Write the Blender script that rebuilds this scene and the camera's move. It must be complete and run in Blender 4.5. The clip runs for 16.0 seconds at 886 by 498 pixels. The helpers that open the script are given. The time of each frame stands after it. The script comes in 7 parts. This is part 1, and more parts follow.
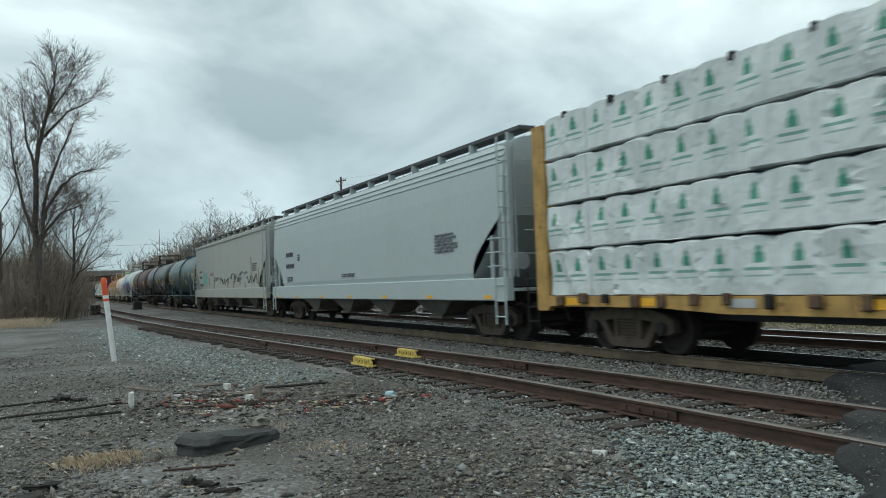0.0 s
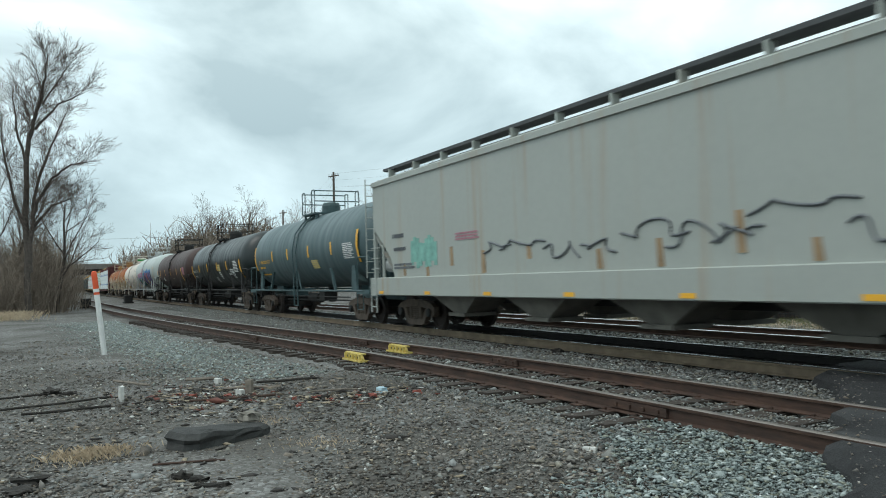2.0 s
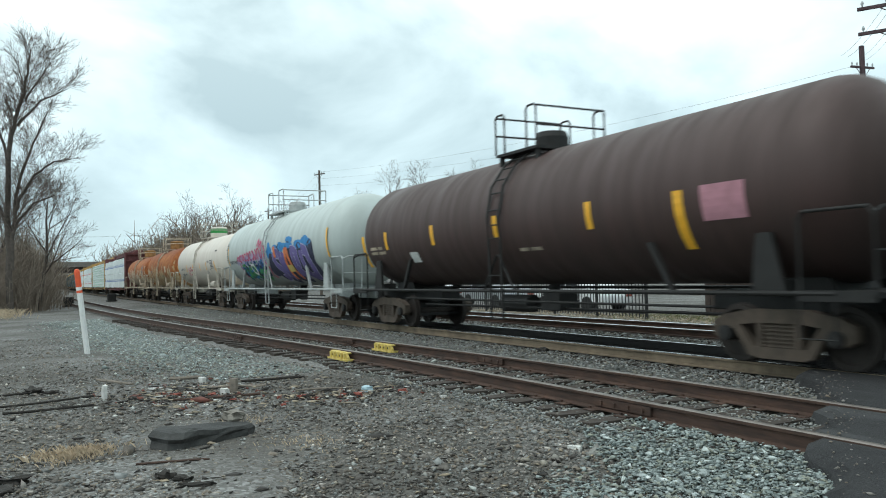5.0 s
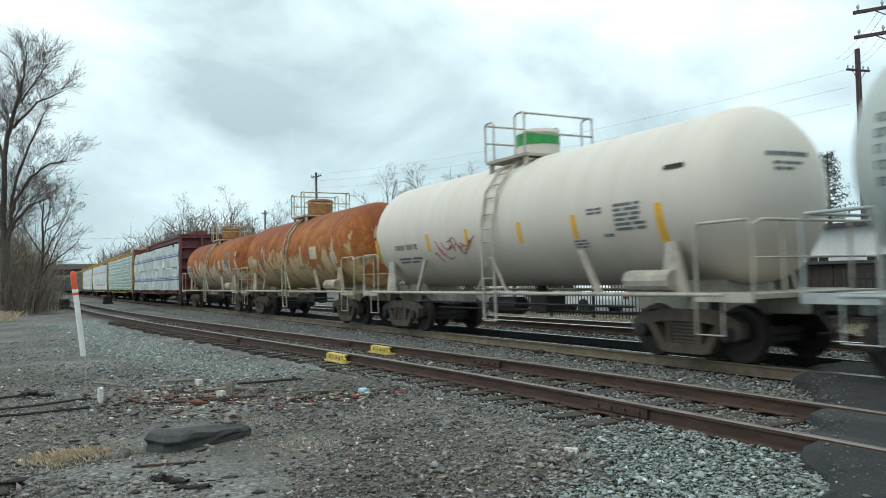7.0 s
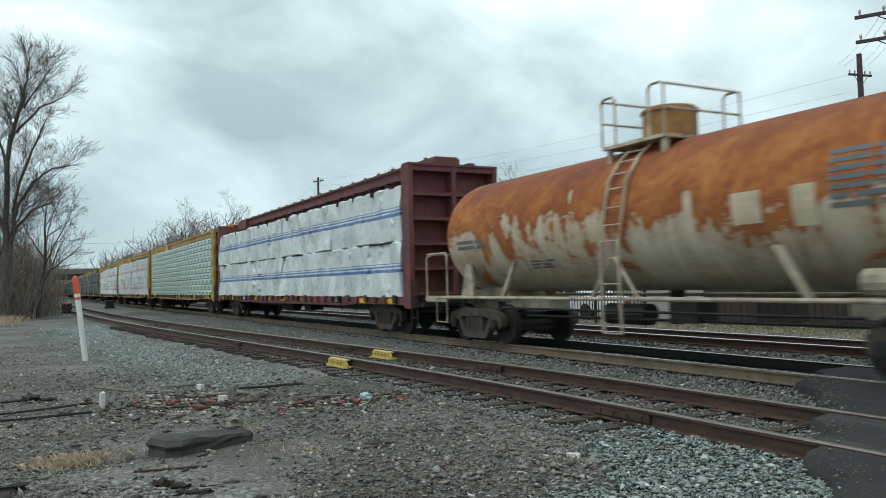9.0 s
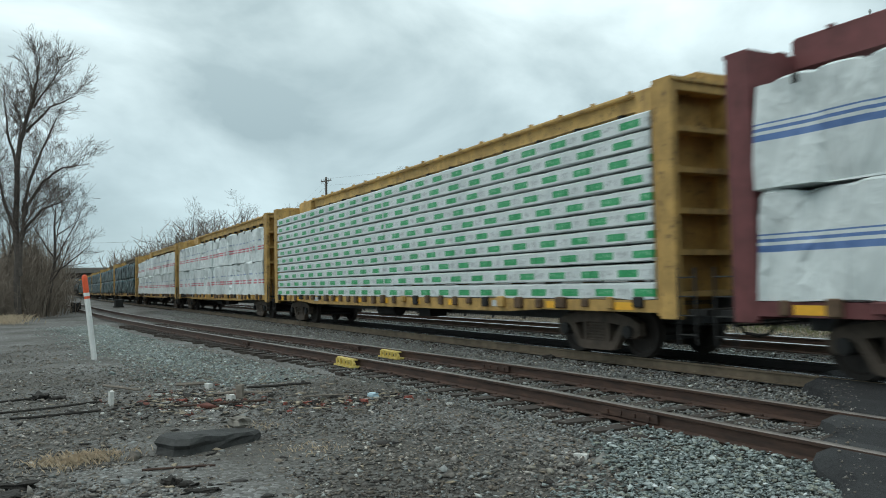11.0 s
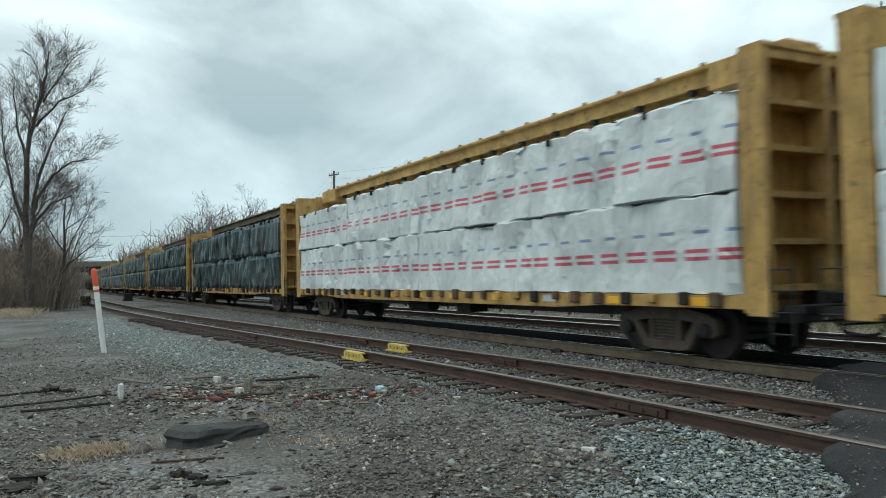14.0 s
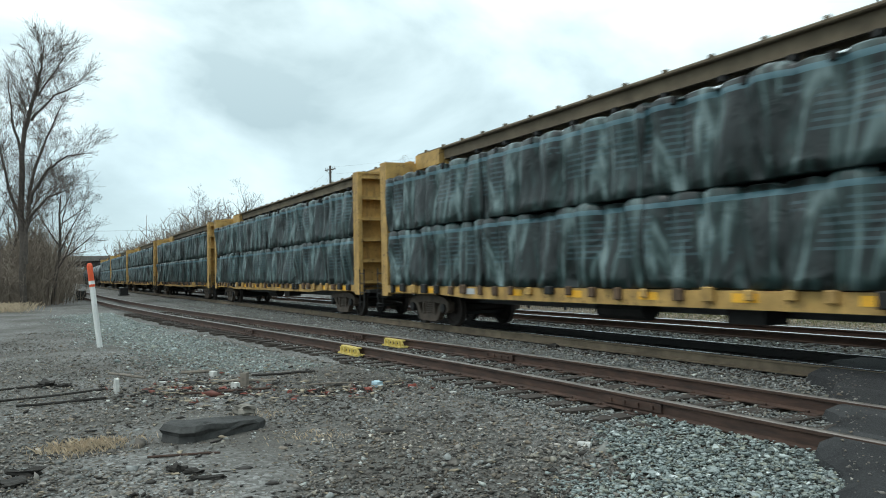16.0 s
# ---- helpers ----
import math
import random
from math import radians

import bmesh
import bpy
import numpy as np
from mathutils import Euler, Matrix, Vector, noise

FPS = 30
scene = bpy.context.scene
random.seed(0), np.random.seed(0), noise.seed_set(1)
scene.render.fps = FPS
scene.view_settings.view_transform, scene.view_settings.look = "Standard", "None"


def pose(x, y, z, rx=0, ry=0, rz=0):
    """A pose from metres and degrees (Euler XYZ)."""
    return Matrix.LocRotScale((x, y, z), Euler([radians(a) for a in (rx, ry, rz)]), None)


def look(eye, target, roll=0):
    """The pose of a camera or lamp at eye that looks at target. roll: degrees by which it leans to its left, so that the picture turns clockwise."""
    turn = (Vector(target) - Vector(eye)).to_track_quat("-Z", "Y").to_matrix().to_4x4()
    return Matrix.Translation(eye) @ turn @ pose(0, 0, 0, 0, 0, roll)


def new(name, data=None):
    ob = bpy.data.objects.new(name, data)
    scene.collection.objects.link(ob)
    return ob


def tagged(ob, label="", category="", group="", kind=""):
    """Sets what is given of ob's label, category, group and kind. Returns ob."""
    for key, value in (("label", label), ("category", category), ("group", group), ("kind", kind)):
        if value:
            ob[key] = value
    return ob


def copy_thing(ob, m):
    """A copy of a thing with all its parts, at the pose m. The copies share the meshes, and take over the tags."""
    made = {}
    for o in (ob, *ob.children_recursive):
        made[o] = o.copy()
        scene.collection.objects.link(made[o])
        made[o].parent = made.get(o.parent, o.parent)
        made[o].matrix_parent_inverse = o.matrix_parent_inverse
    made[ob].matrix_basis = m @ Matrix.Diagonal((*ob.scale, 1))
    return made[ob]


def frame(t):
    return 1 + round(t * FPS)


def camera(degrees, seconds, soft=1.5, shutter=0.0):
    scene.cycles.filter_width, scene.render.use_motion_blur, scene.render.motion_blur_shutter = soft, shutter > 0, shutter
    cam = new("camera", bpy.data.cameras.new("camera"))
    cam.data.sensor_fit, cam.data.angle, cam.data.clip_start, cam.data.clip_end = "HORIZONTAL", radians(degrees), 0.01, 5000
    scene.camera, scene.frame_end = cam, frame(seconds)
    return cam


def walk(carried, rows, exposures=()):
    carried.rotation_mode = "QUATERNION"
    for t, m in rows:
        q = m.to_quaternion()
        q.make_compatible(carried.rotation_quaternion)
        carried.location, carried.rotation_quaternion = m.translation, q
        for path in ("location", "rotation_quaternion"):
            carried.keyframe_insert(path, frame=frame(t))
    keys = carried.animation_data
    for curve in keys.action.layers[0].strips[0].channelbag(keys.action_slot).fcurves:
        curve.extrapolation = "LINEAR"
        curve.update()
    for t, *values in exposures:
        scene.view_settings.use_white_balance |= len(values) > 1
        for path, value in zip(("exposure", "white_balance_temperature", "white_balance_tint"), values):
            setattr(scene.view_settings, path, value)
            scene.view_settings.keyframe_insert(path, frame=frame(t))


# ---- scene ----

# ---- camera: on a tripod beside the siding, panning and rocking a little ----
cam = camera(59.2, 16.0, 1.0, 0.22)
EYE = Vector((0.0, 0.0, 1.365))


def aim(yaw, pitch, roll):
    a, b = radians(yaw), radians(pitch)
    way = Vector((-math.cos(a) * math.cos(b), math.sin(a) * math.cos(b), math.sin(b)))
    return look(EYE, EYE + way, roll)


walk(cam, [(t, aim(a, b, c)) for t, a, b, c in (
    (0, 26.66, 2.43, -1.99), (0.5, 26.93, 2.39, -1.68), (1, 27.50, 2.20, -1.50), (1.5, 27.33, 2.36, -1.66), (2, 27.22, 2.12, -1.56),
    (2.5, 27.52, 1.96, -1.71), (3, 27.74, 1.89, -1.35), (3.5, 28.03, 1.82, -1.24), (4, 28.15, 1.96, -1.57), (6.5, 28.44, 2.09, -1.20),
    (7, 28.49, 2.17, -1.42), (7.5, 28.50, 2.24, -1.43), (8, 28.44, 2.34, -1.44), (8.5, 28.38, 2.41, -1.35), (9, 28.36, 2.52, -1.40),
    (11.5, 27.64, 2.47, -1.33), (12, 27.53, 2.39, -1.42), (12.5, 27.40, 2.28, -1.01), (13, 27.34, 2.17, -0.95), (13.5, 27.23, 2.10, -1.01),
    (14, 27.22, 2.08, -1.23), (14.5, 27.25, 2.05, -1.12), (15, 27.30, 1.94, -0.81), (15.5, 27.37, 1.83, -1.08), (16, 27.48, 1.71, -1.16))],
     exposures=((0, 0.0), (0.5, 0.04), (1.5, 0.2), (3, 0.42), (4, 0.48), (6.5, 0.42), (8.5, 0.22), (11.5, 0.06), (14, 0.12), (15.5, 0.46), (16, 0.46)))

# ---- overcast daylight ----
world = bpy.data.worlds.new("overcast_sky")
scene.world = world
world.use_nodes = True
wt = world.node_tree
wt.nodes.clear()


def wnode(kind):
    return wt.nodes.new(kind)


w_out = wnode("ShaderNodeOutputWorld")
w_bg = wnode("ShaderNodeBackground")
w_sky = wnode("ShaderNodeTexSky")
w_sky.sky_type, w_sky.sun_disc, w_sky.sun_elevation, w_sky.sun_rotation = "NISHITA", False, radians(60), radians(180)
w_co = wnode("ShaderNodeTexCoord")
w_map = wnode("ShaderNodeMapping")
w_map.inputs["Scale"].default_value = (1.0, 1.0, 2.0)
w_map.inputs["Location"].default_value = (0.35, 0.1, 0.3)
w_n1 = wnode("ShaderNodeTexNoise")
w_n1.inputs["Scale"].default_value, w_n1.inputs["Detail"].default_value, w_n1.inputs["Roughness"].default_value = 2.6, 7, 0.5
w_n1.inputs["Distortion"].default_value = 0.35
w_r1 = wnode("ShaderNodeValToRGB")
w_r1.color_ramp.elements[0].position, w_r1.color_ramp.elements[0].color = 0.36, (0.405, 0.515, 0.53, 1)
w_r1.color_ramp.elements[1].position, w_r1.color_ramp.elements[1].color = 0.60, (0.835, 0.985, 0.99, 1)
w_sep = wnode("ShaderNodeSeparateXYZ")
w_hr = wnode("ShaderNodeValToRGB")
w_hr.color_ramp.elements[0].position, w_hr.color_ramp.elements[0].color = 0.0, (0.50, 0.57, 0.62, 1)
w_hr.color_ramp.elements[1].position, w_hr.color_ramp.elements[1].color = 0.32, (1.0, 1.0, 1.0, 1)
w_mul = wnode("ShaderNodeMix")
w_mul.data_type, w_mul.blend_type = "RGBA", "MULTIPLY"
w_mul.inputs[0].default_value = 1.0
w_mix = wnode("ShaderNodeMix")
w_mix.data_type, w_mix.blend_type = "RGBA", "ADD"
w_mix.inputs[0].default_value = 0.012
L = wt.links.new
L(w_co.outputs["Generated"], w_map.inputs["Vector"])
L(w_map.outputs["Vector"], w_n1.inputs["Vector"])
L(w_n1.outputs["Fac"], w_r1.inputs["Fac"])
L(w_co.outputs["Generated"], w_sep.inputs["Vector"])
L(w_sep.outputs["Z"], w_hr.inputs["Fac"])
L(w_r1.outputs["Color"], w_mul.inputs[6])
L(w_hr.outputs["Color"], w_mul.inputs[7])
L(w_mul.outputs[2], w_mix.inputs[6])
L(w_sky.outputs["Color"], w_mix.inputs[7])
L(w_mix.outputs[2], w_bg.inputs["Color"])
w_bg.inputs["Strength"].default_value = 1.08
L(w_bg.outputs["Background"], w_out.inputs["Surface"])

sun = new("sun", bpy.data.lights.new("sun", "SUN"))
sun.data.energy, sun.data.angle, sun.data.color = 0.7, radians(25), (1.0, 0.97, 0.93)
sun.matrix_world = look((-20, -35, 60), (-20, 0, 0))

# ---- materials ----


class Mat:
    """A small writer of node materials."""

    def __init__(self, name, rough=0.8, metal=0.0):
        self.m = bpy.data.materials.new(name)
        self.m.use_nodes = True
        self.t = self.m.node_tree
        self.b = self.t.nodes["Principled BSDF"]
        self.b.inputs["Roughness"].default_value = rough
        self.b.inputs["Metallic"].default_value = metal
        self.co = self.t.nodes.new("ShaderNodeTexCoord")

    def put(self, value, socket):
        if isinstance(value, bpy.types.NodeSocket):
            self.t.links.new(value, socket)
        elif isinstance(value, tuple) and len(value) == 3 and socket.type == "RGBA":
            socket.default_value = (*value, 1)
        else:
            socket.default_value = value

    def scaled(self, scale, loc=(0, 0, 0), space="Object"):
        n = self.t.nodes.new("ShaderNodeMapping")
        self.t.links.new(self.co.outputs[space], n.inputs["Vector"])
        n.inputs["Scale"].default_value = scale
        n.inputs["Location"].default_value = loc
        return n.outputs["Vector"]

    def tilted(self, scale, degrees):
        v = self.scaled(scale)
        v.node.inputs["Rotation"].default_value = (0, radians(degrees), 0)
        return v

    def noise(self, scale, detail=4, rough=0.6, vec=None, stretch=(1, 1, 1), distort=0.0, space="Object"):
        n = self.t.nodes.new("ShaderNodeTexNoise")
        self.t.links.new(vec or self.scaled(stretch, space=space), n.inputs["Vector"])
        n.inputs["Scale"].default_value, n.inputs["Detail"].default_value = scale, detail
        n.inputs["Roughness"].default_value, n.inputs["Distortion"].default_value = rough, distort
        return n.outputs["Fac"]

    def voronoi(self, scale, out="Color", stretch=(1, 1, 1)):
        n = self.t.nodes.new("ShaderNodeTexVoronoi")
        self.t.links.new(self.scaled(stretch), n.inputs["Vector"])
        n.inputs["Scale"].default_value = scale
        return n.outputs[out]

    def ramp(self, fac, *stops):
        n = self.t.nodes.new("ShaderNodeValToRGB")
        self.t.links.new(fac, n.inputs["Fac"])
        e = n.color_ramp.elements
        while len(e) < len(stops):
            e.new(0.5)
        for el, (p, c) in zip(e, stops):
            el.position = p
            el.color = (*c, 1) if isinstance(c, tuple) else (c, c, c, 1)
        return n.outputs["Color"]

    def mix(self, fac, a, b, mode="MIX"):
        n = self.t.nodes.new("ShaderNodeMix")
        n.data_type, n.blend_type = "RGBA", mode
        self.put(fac, n.inputs[0])
        self.put(a, n.inputs[6])
        self.put(b, n.inputs[7])
        return n.outputs[2]

    def math(self, op, a, b=0.0):
        n = self.t.nodes.new("ShaderNodeMath")
        n.operation = op
        self.put(a, n.inputs[0])
        self.put(b, n.inputs[1])
        return n.outputs[0]

    def axis(self, which, space="Object"):
        n = self.t.nodes.new("ShaderNodeSeparateXYZ")
        self.t.links.new(self.co.outputs[space], n.inputs[0])
        return n.outputs[which]

    def rand(self, island=False):
        n = self.t.nodes.new("ShaderNodeNewGeometry" if island else "ShaderNodeObjectInfo")
        return n.outputs["Random Per Island" if island else "Random"]

    def band(self, value, low, high):
        return self.math("MULTIPLY", self.math("GREATER_THAN", value, low), self.math("LESS_THAN", value, high))

    def color(self, c):
        self.put(c, self.b.inputs["Base Color"])
        return self

    def rough(self, r):
        self.put(r, self.b.inputs["Roughness"])
        return self

    def bump(self, height, strength=0.4, distance=0.02):
        n = self.t.nodes.new("ShaderNodeBump")
        n.inputs["Strength"].default_value, n.inputs["Distance"].default_value = strength, distance
        self.t.links.new(height, n.inputs["Height"])
        self.t.links.new(n.outputs["Normal"], self.b.inputs["Normal"])
        return self


def plain(name, c, rough=0.7, metal=0.0, vary=0.25, scale=6.0, bump=0.0):
    """A paint, metal or stone with two scales of variation."""
    m = Mat(name, rough, metal)
    n1, n2 = m.noise(scale, 6), m.noise(scale * 0.13, 3)
    dark = tuple(x * (1 - vary) for x in c)
    light = tuple(min(1, x * (1 + vary)) for x in c)
    base = m.ramp(n1, (0.3, dark), (0.7, light))
    m.color(m.mix(m.ramp(n2, (0.35, 0.0), (0.7, 0.35)), base, tuple(x * (1 - vary * 1.2) for x in c)))
    if bump:
        m.bump(n1, bump)
    return m.m


def ground_material():
    m = Mat("cinder_gravel", 0.95)
    big, mid, fine = m.noise(0.35, 5), m.noise(2.2, 5), m.noise(38, 4)
    stones = m.voronoi(30)
    grey = m.ramp(m.math("MULTIPLY", stones, 1.0), (0.0, (0.06, 0.057, 0.052)), (0.55, (0.145, 0.14, 0.13)), (0.9, (0.29, 0.29, 0.28)))
    dark = m.ramp(fine, (0.3, (0.04, 0.036, 0.031)), (0.75, (0.125, 0.115, 0.10)))
    c = m.mix(m.ramp(big, (0.40, 0.0), (0.62, 1.0)), dark, grey)
    c = m.mix(m.ramp(mid, (0.60, 0.0), (0.78, 0.55)), c, (0.13, 0.105, 0.078))
    m.color(c)
    m.bump(stones, 0.7, 0.03)
    return m.m


def stone_material(name, lo, midc, hi, soil=0.0):
    m = Mat(name, 0.9)
    tan = (midc[0] * 1.25, midc[1] * 1.02, midc[2] * 0.75)
    c = m.ramp(m.rand(True), (0.0, lo), (0.38, midc), (0.55, tan), (0.72, midc), (0.94, hi), (0.985, (min(1, hi[0] * 1.5), min(1, hi[1] * 1.5), min(1, hi[2] * 1.45))), (1.0, (min(1, hi[0] * 2.4), min(1, hi[1] * 2.4), min(1, hi[2] * 2.3))))
    c = m.mix(0.35, c, m.ramp(m.noise(25, 4), (0.3, lo), (0.7, hi)))
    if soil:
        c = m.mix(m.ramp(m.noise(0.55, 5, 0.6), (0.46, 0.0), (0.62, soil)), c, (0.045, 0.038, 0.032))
    m.color(c)
    return m.m


VERGE = stone_material("tan_verge_stone", (0.12, 0.105, 0.08), (0.26, 0.235, 0.19), (0.44, 0.41, 0.35))
GROUND = ground_material()
BALLAST = stone_material("ballast_stone", (0.085, 0.085, 0.08), (0.205, 0.21, 0.20), (0.34, 0.35, 0.34))
CRUSHED = stone_material("fresh_crushed_stone", (0.085, 0.105, 0.10), (0.215, 0.255, 0.245), (0.40, 0.44, 0.43))
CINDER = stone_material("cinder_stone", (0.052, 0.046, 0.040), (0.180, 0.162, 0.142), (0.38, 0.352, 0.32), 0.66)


def rust_rail():
    m = Mat("rusty_rail_steel", 0.75, 0.15)
    n = m.noise(9, 6, stretch=(0.3, 1, 2))
    m.color(m.ramp(n, (0.3, (0.034, 0.021, 0.016)), (0.55, (0.068, 0.037, 0.026)), (0.8, (0.12, 0.066, 0.043))))
    m.bump(n, 0.3)
    return m.m


# Bed, ballast and far rail: oil plus the train's shade put into the colour.
OILY_SHADE = stone_material("oily_shaded_ballast", (0.008, 0.008, 0.008), (0.018, 0.017, 0.016), (0.04, 0.038, 0.035))
RAIL_DUST = plain("dusty_rail_web", (0.165, 0.125, 0.085), 0.9, 0, 0.35, 3)
OIL_SHADE_BED = plain("oily_shaded_ground", (0.012, 0.012, 0.011), 0.9, 0, 0.4, 9)
RAIL_OIL_SHADE = plain("oily_shaded_rail_web", (0.014, 0.012, 0.011), 0.75, 0, 0.4, 5)
RAIL_RUST = rust_rail()
RAIL_HEAD = plain("worn_rail_head", (0.22, 0.19, 0.17), 0.42, 0.6, 0.3, 5)
RAIL_SHINE = plain("polished_rail_head", (0.55, 0.55, 0.55), 0.24, 1.0, 0.08, 5)
TIE = plain("weathered_tie_wood", (0.048, 0.037, 0.030), 0.95, 0, 0.45, 9, 0.6)


def asphalt_material():
    m = Mat("dark_asphalt", 0.88)
    grit, patchy, worn = m.noise(70, 3, 0.7), m.noise(3.5, 6, 0.65), m.noise(0.7, 5, 0.6, stretch=(0.5, 2.0, 1))
    base = m.ramp(grit, (0.35, (0.010, 0.010, 0.011)), (0.6, (0.032, 0.032, 0.033)), (0.78, (0.11, 0.11, 0.108)))
    base = m.mix(m.ramp(patchy, (0.45, 0.0), (0.62, 0.7)), base, (0.012, 0.012, 0.013))
    m.color(m.mix(m.ramp(worn, (0.52, 0.0), (0.70, 0.6)), base, (0.085, 0.086, 0.086)))
    m.bump(grit, 0.7, 0.02)
    return m.m


ASPHALT = asphalt_material()
BLACK_STEEL = plain("black_greasy_steel", (0.018, 0.017, 0.016), 0.7, 0.2, 0.4, 4)
TRUCK_STEEL = plain("dusty_cast_steel", (0.082, 0.062, 0.047), 0.85, 0.1, 0.4, 5, 0.2)
WHEEL_STEEL = plain("rusty_wheel_steel", (0.035, 0.028, 0.024), 0.7, 0.3, 0.35, 5)
YELLOW = plain("chrome_yellow_paint", (0.60, 0.46, 0.13), 0.6, 0, 0.3, 14)
REFLECT = plain("amber_reflector", (0.82, 0.42, 0.03), 0.45, 0, 0.12, 12)
WHITE = plain("white_paint", (0.74, 0.74, 0.72), 0.6, 0, 0.12, 8)
STENCIL_D = plain("dark_stencil_paint", (0.13, 0.14, 0.15), 0.7, 0, 0.2, 8)
STENCIL_W = plain("white_stencil_paint", (0.66, 0.66, 0.64), 0.7, 0, 0.2, 8)
ORANGE = plain("orange_red_paint", (0.80, 0.11, 0.035), 0.5, 0, 0.15, 8)

# ---- mesh helpers ----


def part(name, bm, material, parent=None, label="", smooth=False):
    """Links a bmesh as one mesh object under a thing or a part."""
    me = bpy.data.meshes.new(name)
    bm.normal_update()
    bm.to_mesh(me)
    bm.free()
    me.materials.append(material)
    if smooth:
        me.polygons.foreach_set("use_smooth", [True] * len(me.polygons))
    ob = new(name, me)
    if parent:
        ob.parent = parent
    if label:
        ob["label"] = label
    return ob


def arrays(name, verts, faces, material, parent=None, smooth=False):
    me = bpy.data.meshes.new(name)
    me.from_pydata(verts, [], faces)
    me.materials.append(material)
    if smooth:
        me.polygons.foreach_set("use_smooth", [True] * len(me.polygons))
    ob = new(name, me)
    if parent:
        ob.parent = parent
    return ob


def box(bm, x0, x1, y0, y1, z0, z1, bevel=0.0):
    v = [bm.verts.new((x, y, z)) for x in (x0, x1) for y in (y0, y1) for z in (z0, z1)]
    fs = [bm.faces.new([v[i] for i in q]) for q in ((0, 1, 3, 2), (4, 6, 7, 5), (0, 4, 5, 1), (2, 3, 7, 6), (0, 2, 6, 4), (1, 5, 7, 3))]
    if bevel:
        edges = list({e for f in fs for e in f.edges})
        bmesh.ops.bevel(bm, geom=edges, offset=bevel, segments=1, affect="EDGES", profile=0.5)
    return bm


def extrude(bm, outline, y0, y1):
    """A plate with an outline in x, z between two values of y."""
    a = [bm.verts.new((x, y0, z)) for x, z in outline]
    b = [bm.verts.new((x, y1, z)) for x, z in outline]
    n = len(outline)
    f1 = bm.faces.new(a)
    f2 = bm.faces.new(b[::-1])
    for i in range(n):
        bm.faces.new((a[i], b[i], b[(i + 1) % n], a[(i + 1) % n]))
    bmesh.ops.recalc_face_normals(bm, faces=bm.faces[:])
    return bm


def rod(bm, points, r, seg=6, closed=False):
    """A round bar along a line of points."""
    pts = [Vector(p) for p in points]
    rings = []
    for i, p in enumerate(pts):
        a = pts[max(0, i - 1)]
        b = pts[min(len(pts) - 1, i + 1)]
        d = (b - a).normalized()
        u = d.cross(Vector((0, 0, 1)))
        if u.length < 0.05:
            u = d.cross(Vector((0, 1, 0)))
        u.normalize()
        w = d.cross(u)
        rr = r[i] if isinstance(r, (list, tuple)) else r
        rings.append([bm.verts.new(p + (u * math.cos(k * math.tau / seg) + w * math.sin(k * math.tau / seg)) * rr) for k in range(seg)])
    for a, b in zip(rings, rings[1:]):
        for k in range(seg):
            bm.faces.new((a[k], a[(k + 1) % seg], b[(k + 1) % seg], b[k]))
    bm.faces.new(rings[0][::-1])
    bm.faces.new(rings[-1])
    return bm


def lathe_x(bm, profile, cz, seg=48, cy=0.0):
    """A body of revolution round the x axis at height cz: pairs of x and radius."""
    rings = []
    for x, r in profile:
        if r < 1e-4:
            rings.append([bm.verts.new((x, cy, cz))])
        else:
            rings.append([bm.verts.new((x, cy + r * math.cos(k * math.tau / seg), cz + r * math.sin(k * math.tau / seg))) for k in range(seg)])
    for a, b in zip(rings, rings[1:]):
        for k in range(seg):
            j = (k + 1) % seg
            if len(a) == 1:
                bm.faces.new((a[0], b[k], b[j]))
            elif len(b) == 1:
                bm.faces.new((a[k], b[0], a[j]))
            else:
                bm.faces.new((a[k], b[k], b[j], a[j]))
    bmesh.ops.recalc_face_normals(bm, faces=bm.faces[:])
    return bm


# ---- the lines of the tracks ----
BEND_AT, BEND = 66.6, 1.5e-4
MAIN_Y, THIRD_Y = 10.2, 14.3


def main_line(s, off=0.0):
    """Place and heading on the main track s metres up the line; off: towards the far side."""
    a = BEND * max(0.0, s - BEND_AT)
    if s <= BEND_AT:
        x, y = -s, MAIN_Y
    else:
        x = -BEND_AT - math.sin(a) / BEND
        y = MAIN_Y + (1 - math.cos(a)) / BEND
    return x + math.sin(a) * off, y + math.cos(a) * off, a


def siding_y(x):
    """The siding's centre line: straight by the crossing, easing towards the near side up the line."""
    d = max(0.0, -x - 8.0)
    return 6.45 - 2.6 * (1 - math.exp(-(d / 26.0) ** 1.5)) 


# ---- ground ----
GZ = -0.24


def ground_height(x, y):
    h = GZ + 0.03 * noise.noise((x * 0.35, y * 0.35, 1.0)) + 0.015 * noise.noise((x * 1.7, y * 1.7, 5.0))
    return h


def make_ground():
    xs = sorted(set([-4000, -1500, -700, -400, -250, -160, -120, -90] + [-75 + 1.5 * i for i in range(30)] + [-30 + 0.25 * i for i in range(161)] + [11, 14, 20, 30, 60, 120, 300, 1000, 4000]))
    ys = sorted(set([-4000, -1500, -500, -200, -90, -45, -25, -15] + [-8 + 0.25 * i for i in range(120)] + [23, 25, 28, 35, 50, 80, 150, 300, 700, 1500, 4000]))
    verts = [(x, y, ground_height(x, y) if -80 < x < 12 and -10 < y < 24 else GZ) for x in xs for y in ys]
    n = len(ys)
    faces = [(i * n + j, i * n + n + j, i * n + n + j + 1, i * n + j + 1) for i in range(len(xs) - 1) for j in range(n - 1)]
    g = arrays("ground", verts, faces, GROUND, smooth=True)
    tagged(g, "dark cinder and gravel yard beside the tracks", "ground", kind="structure")


make_ground()

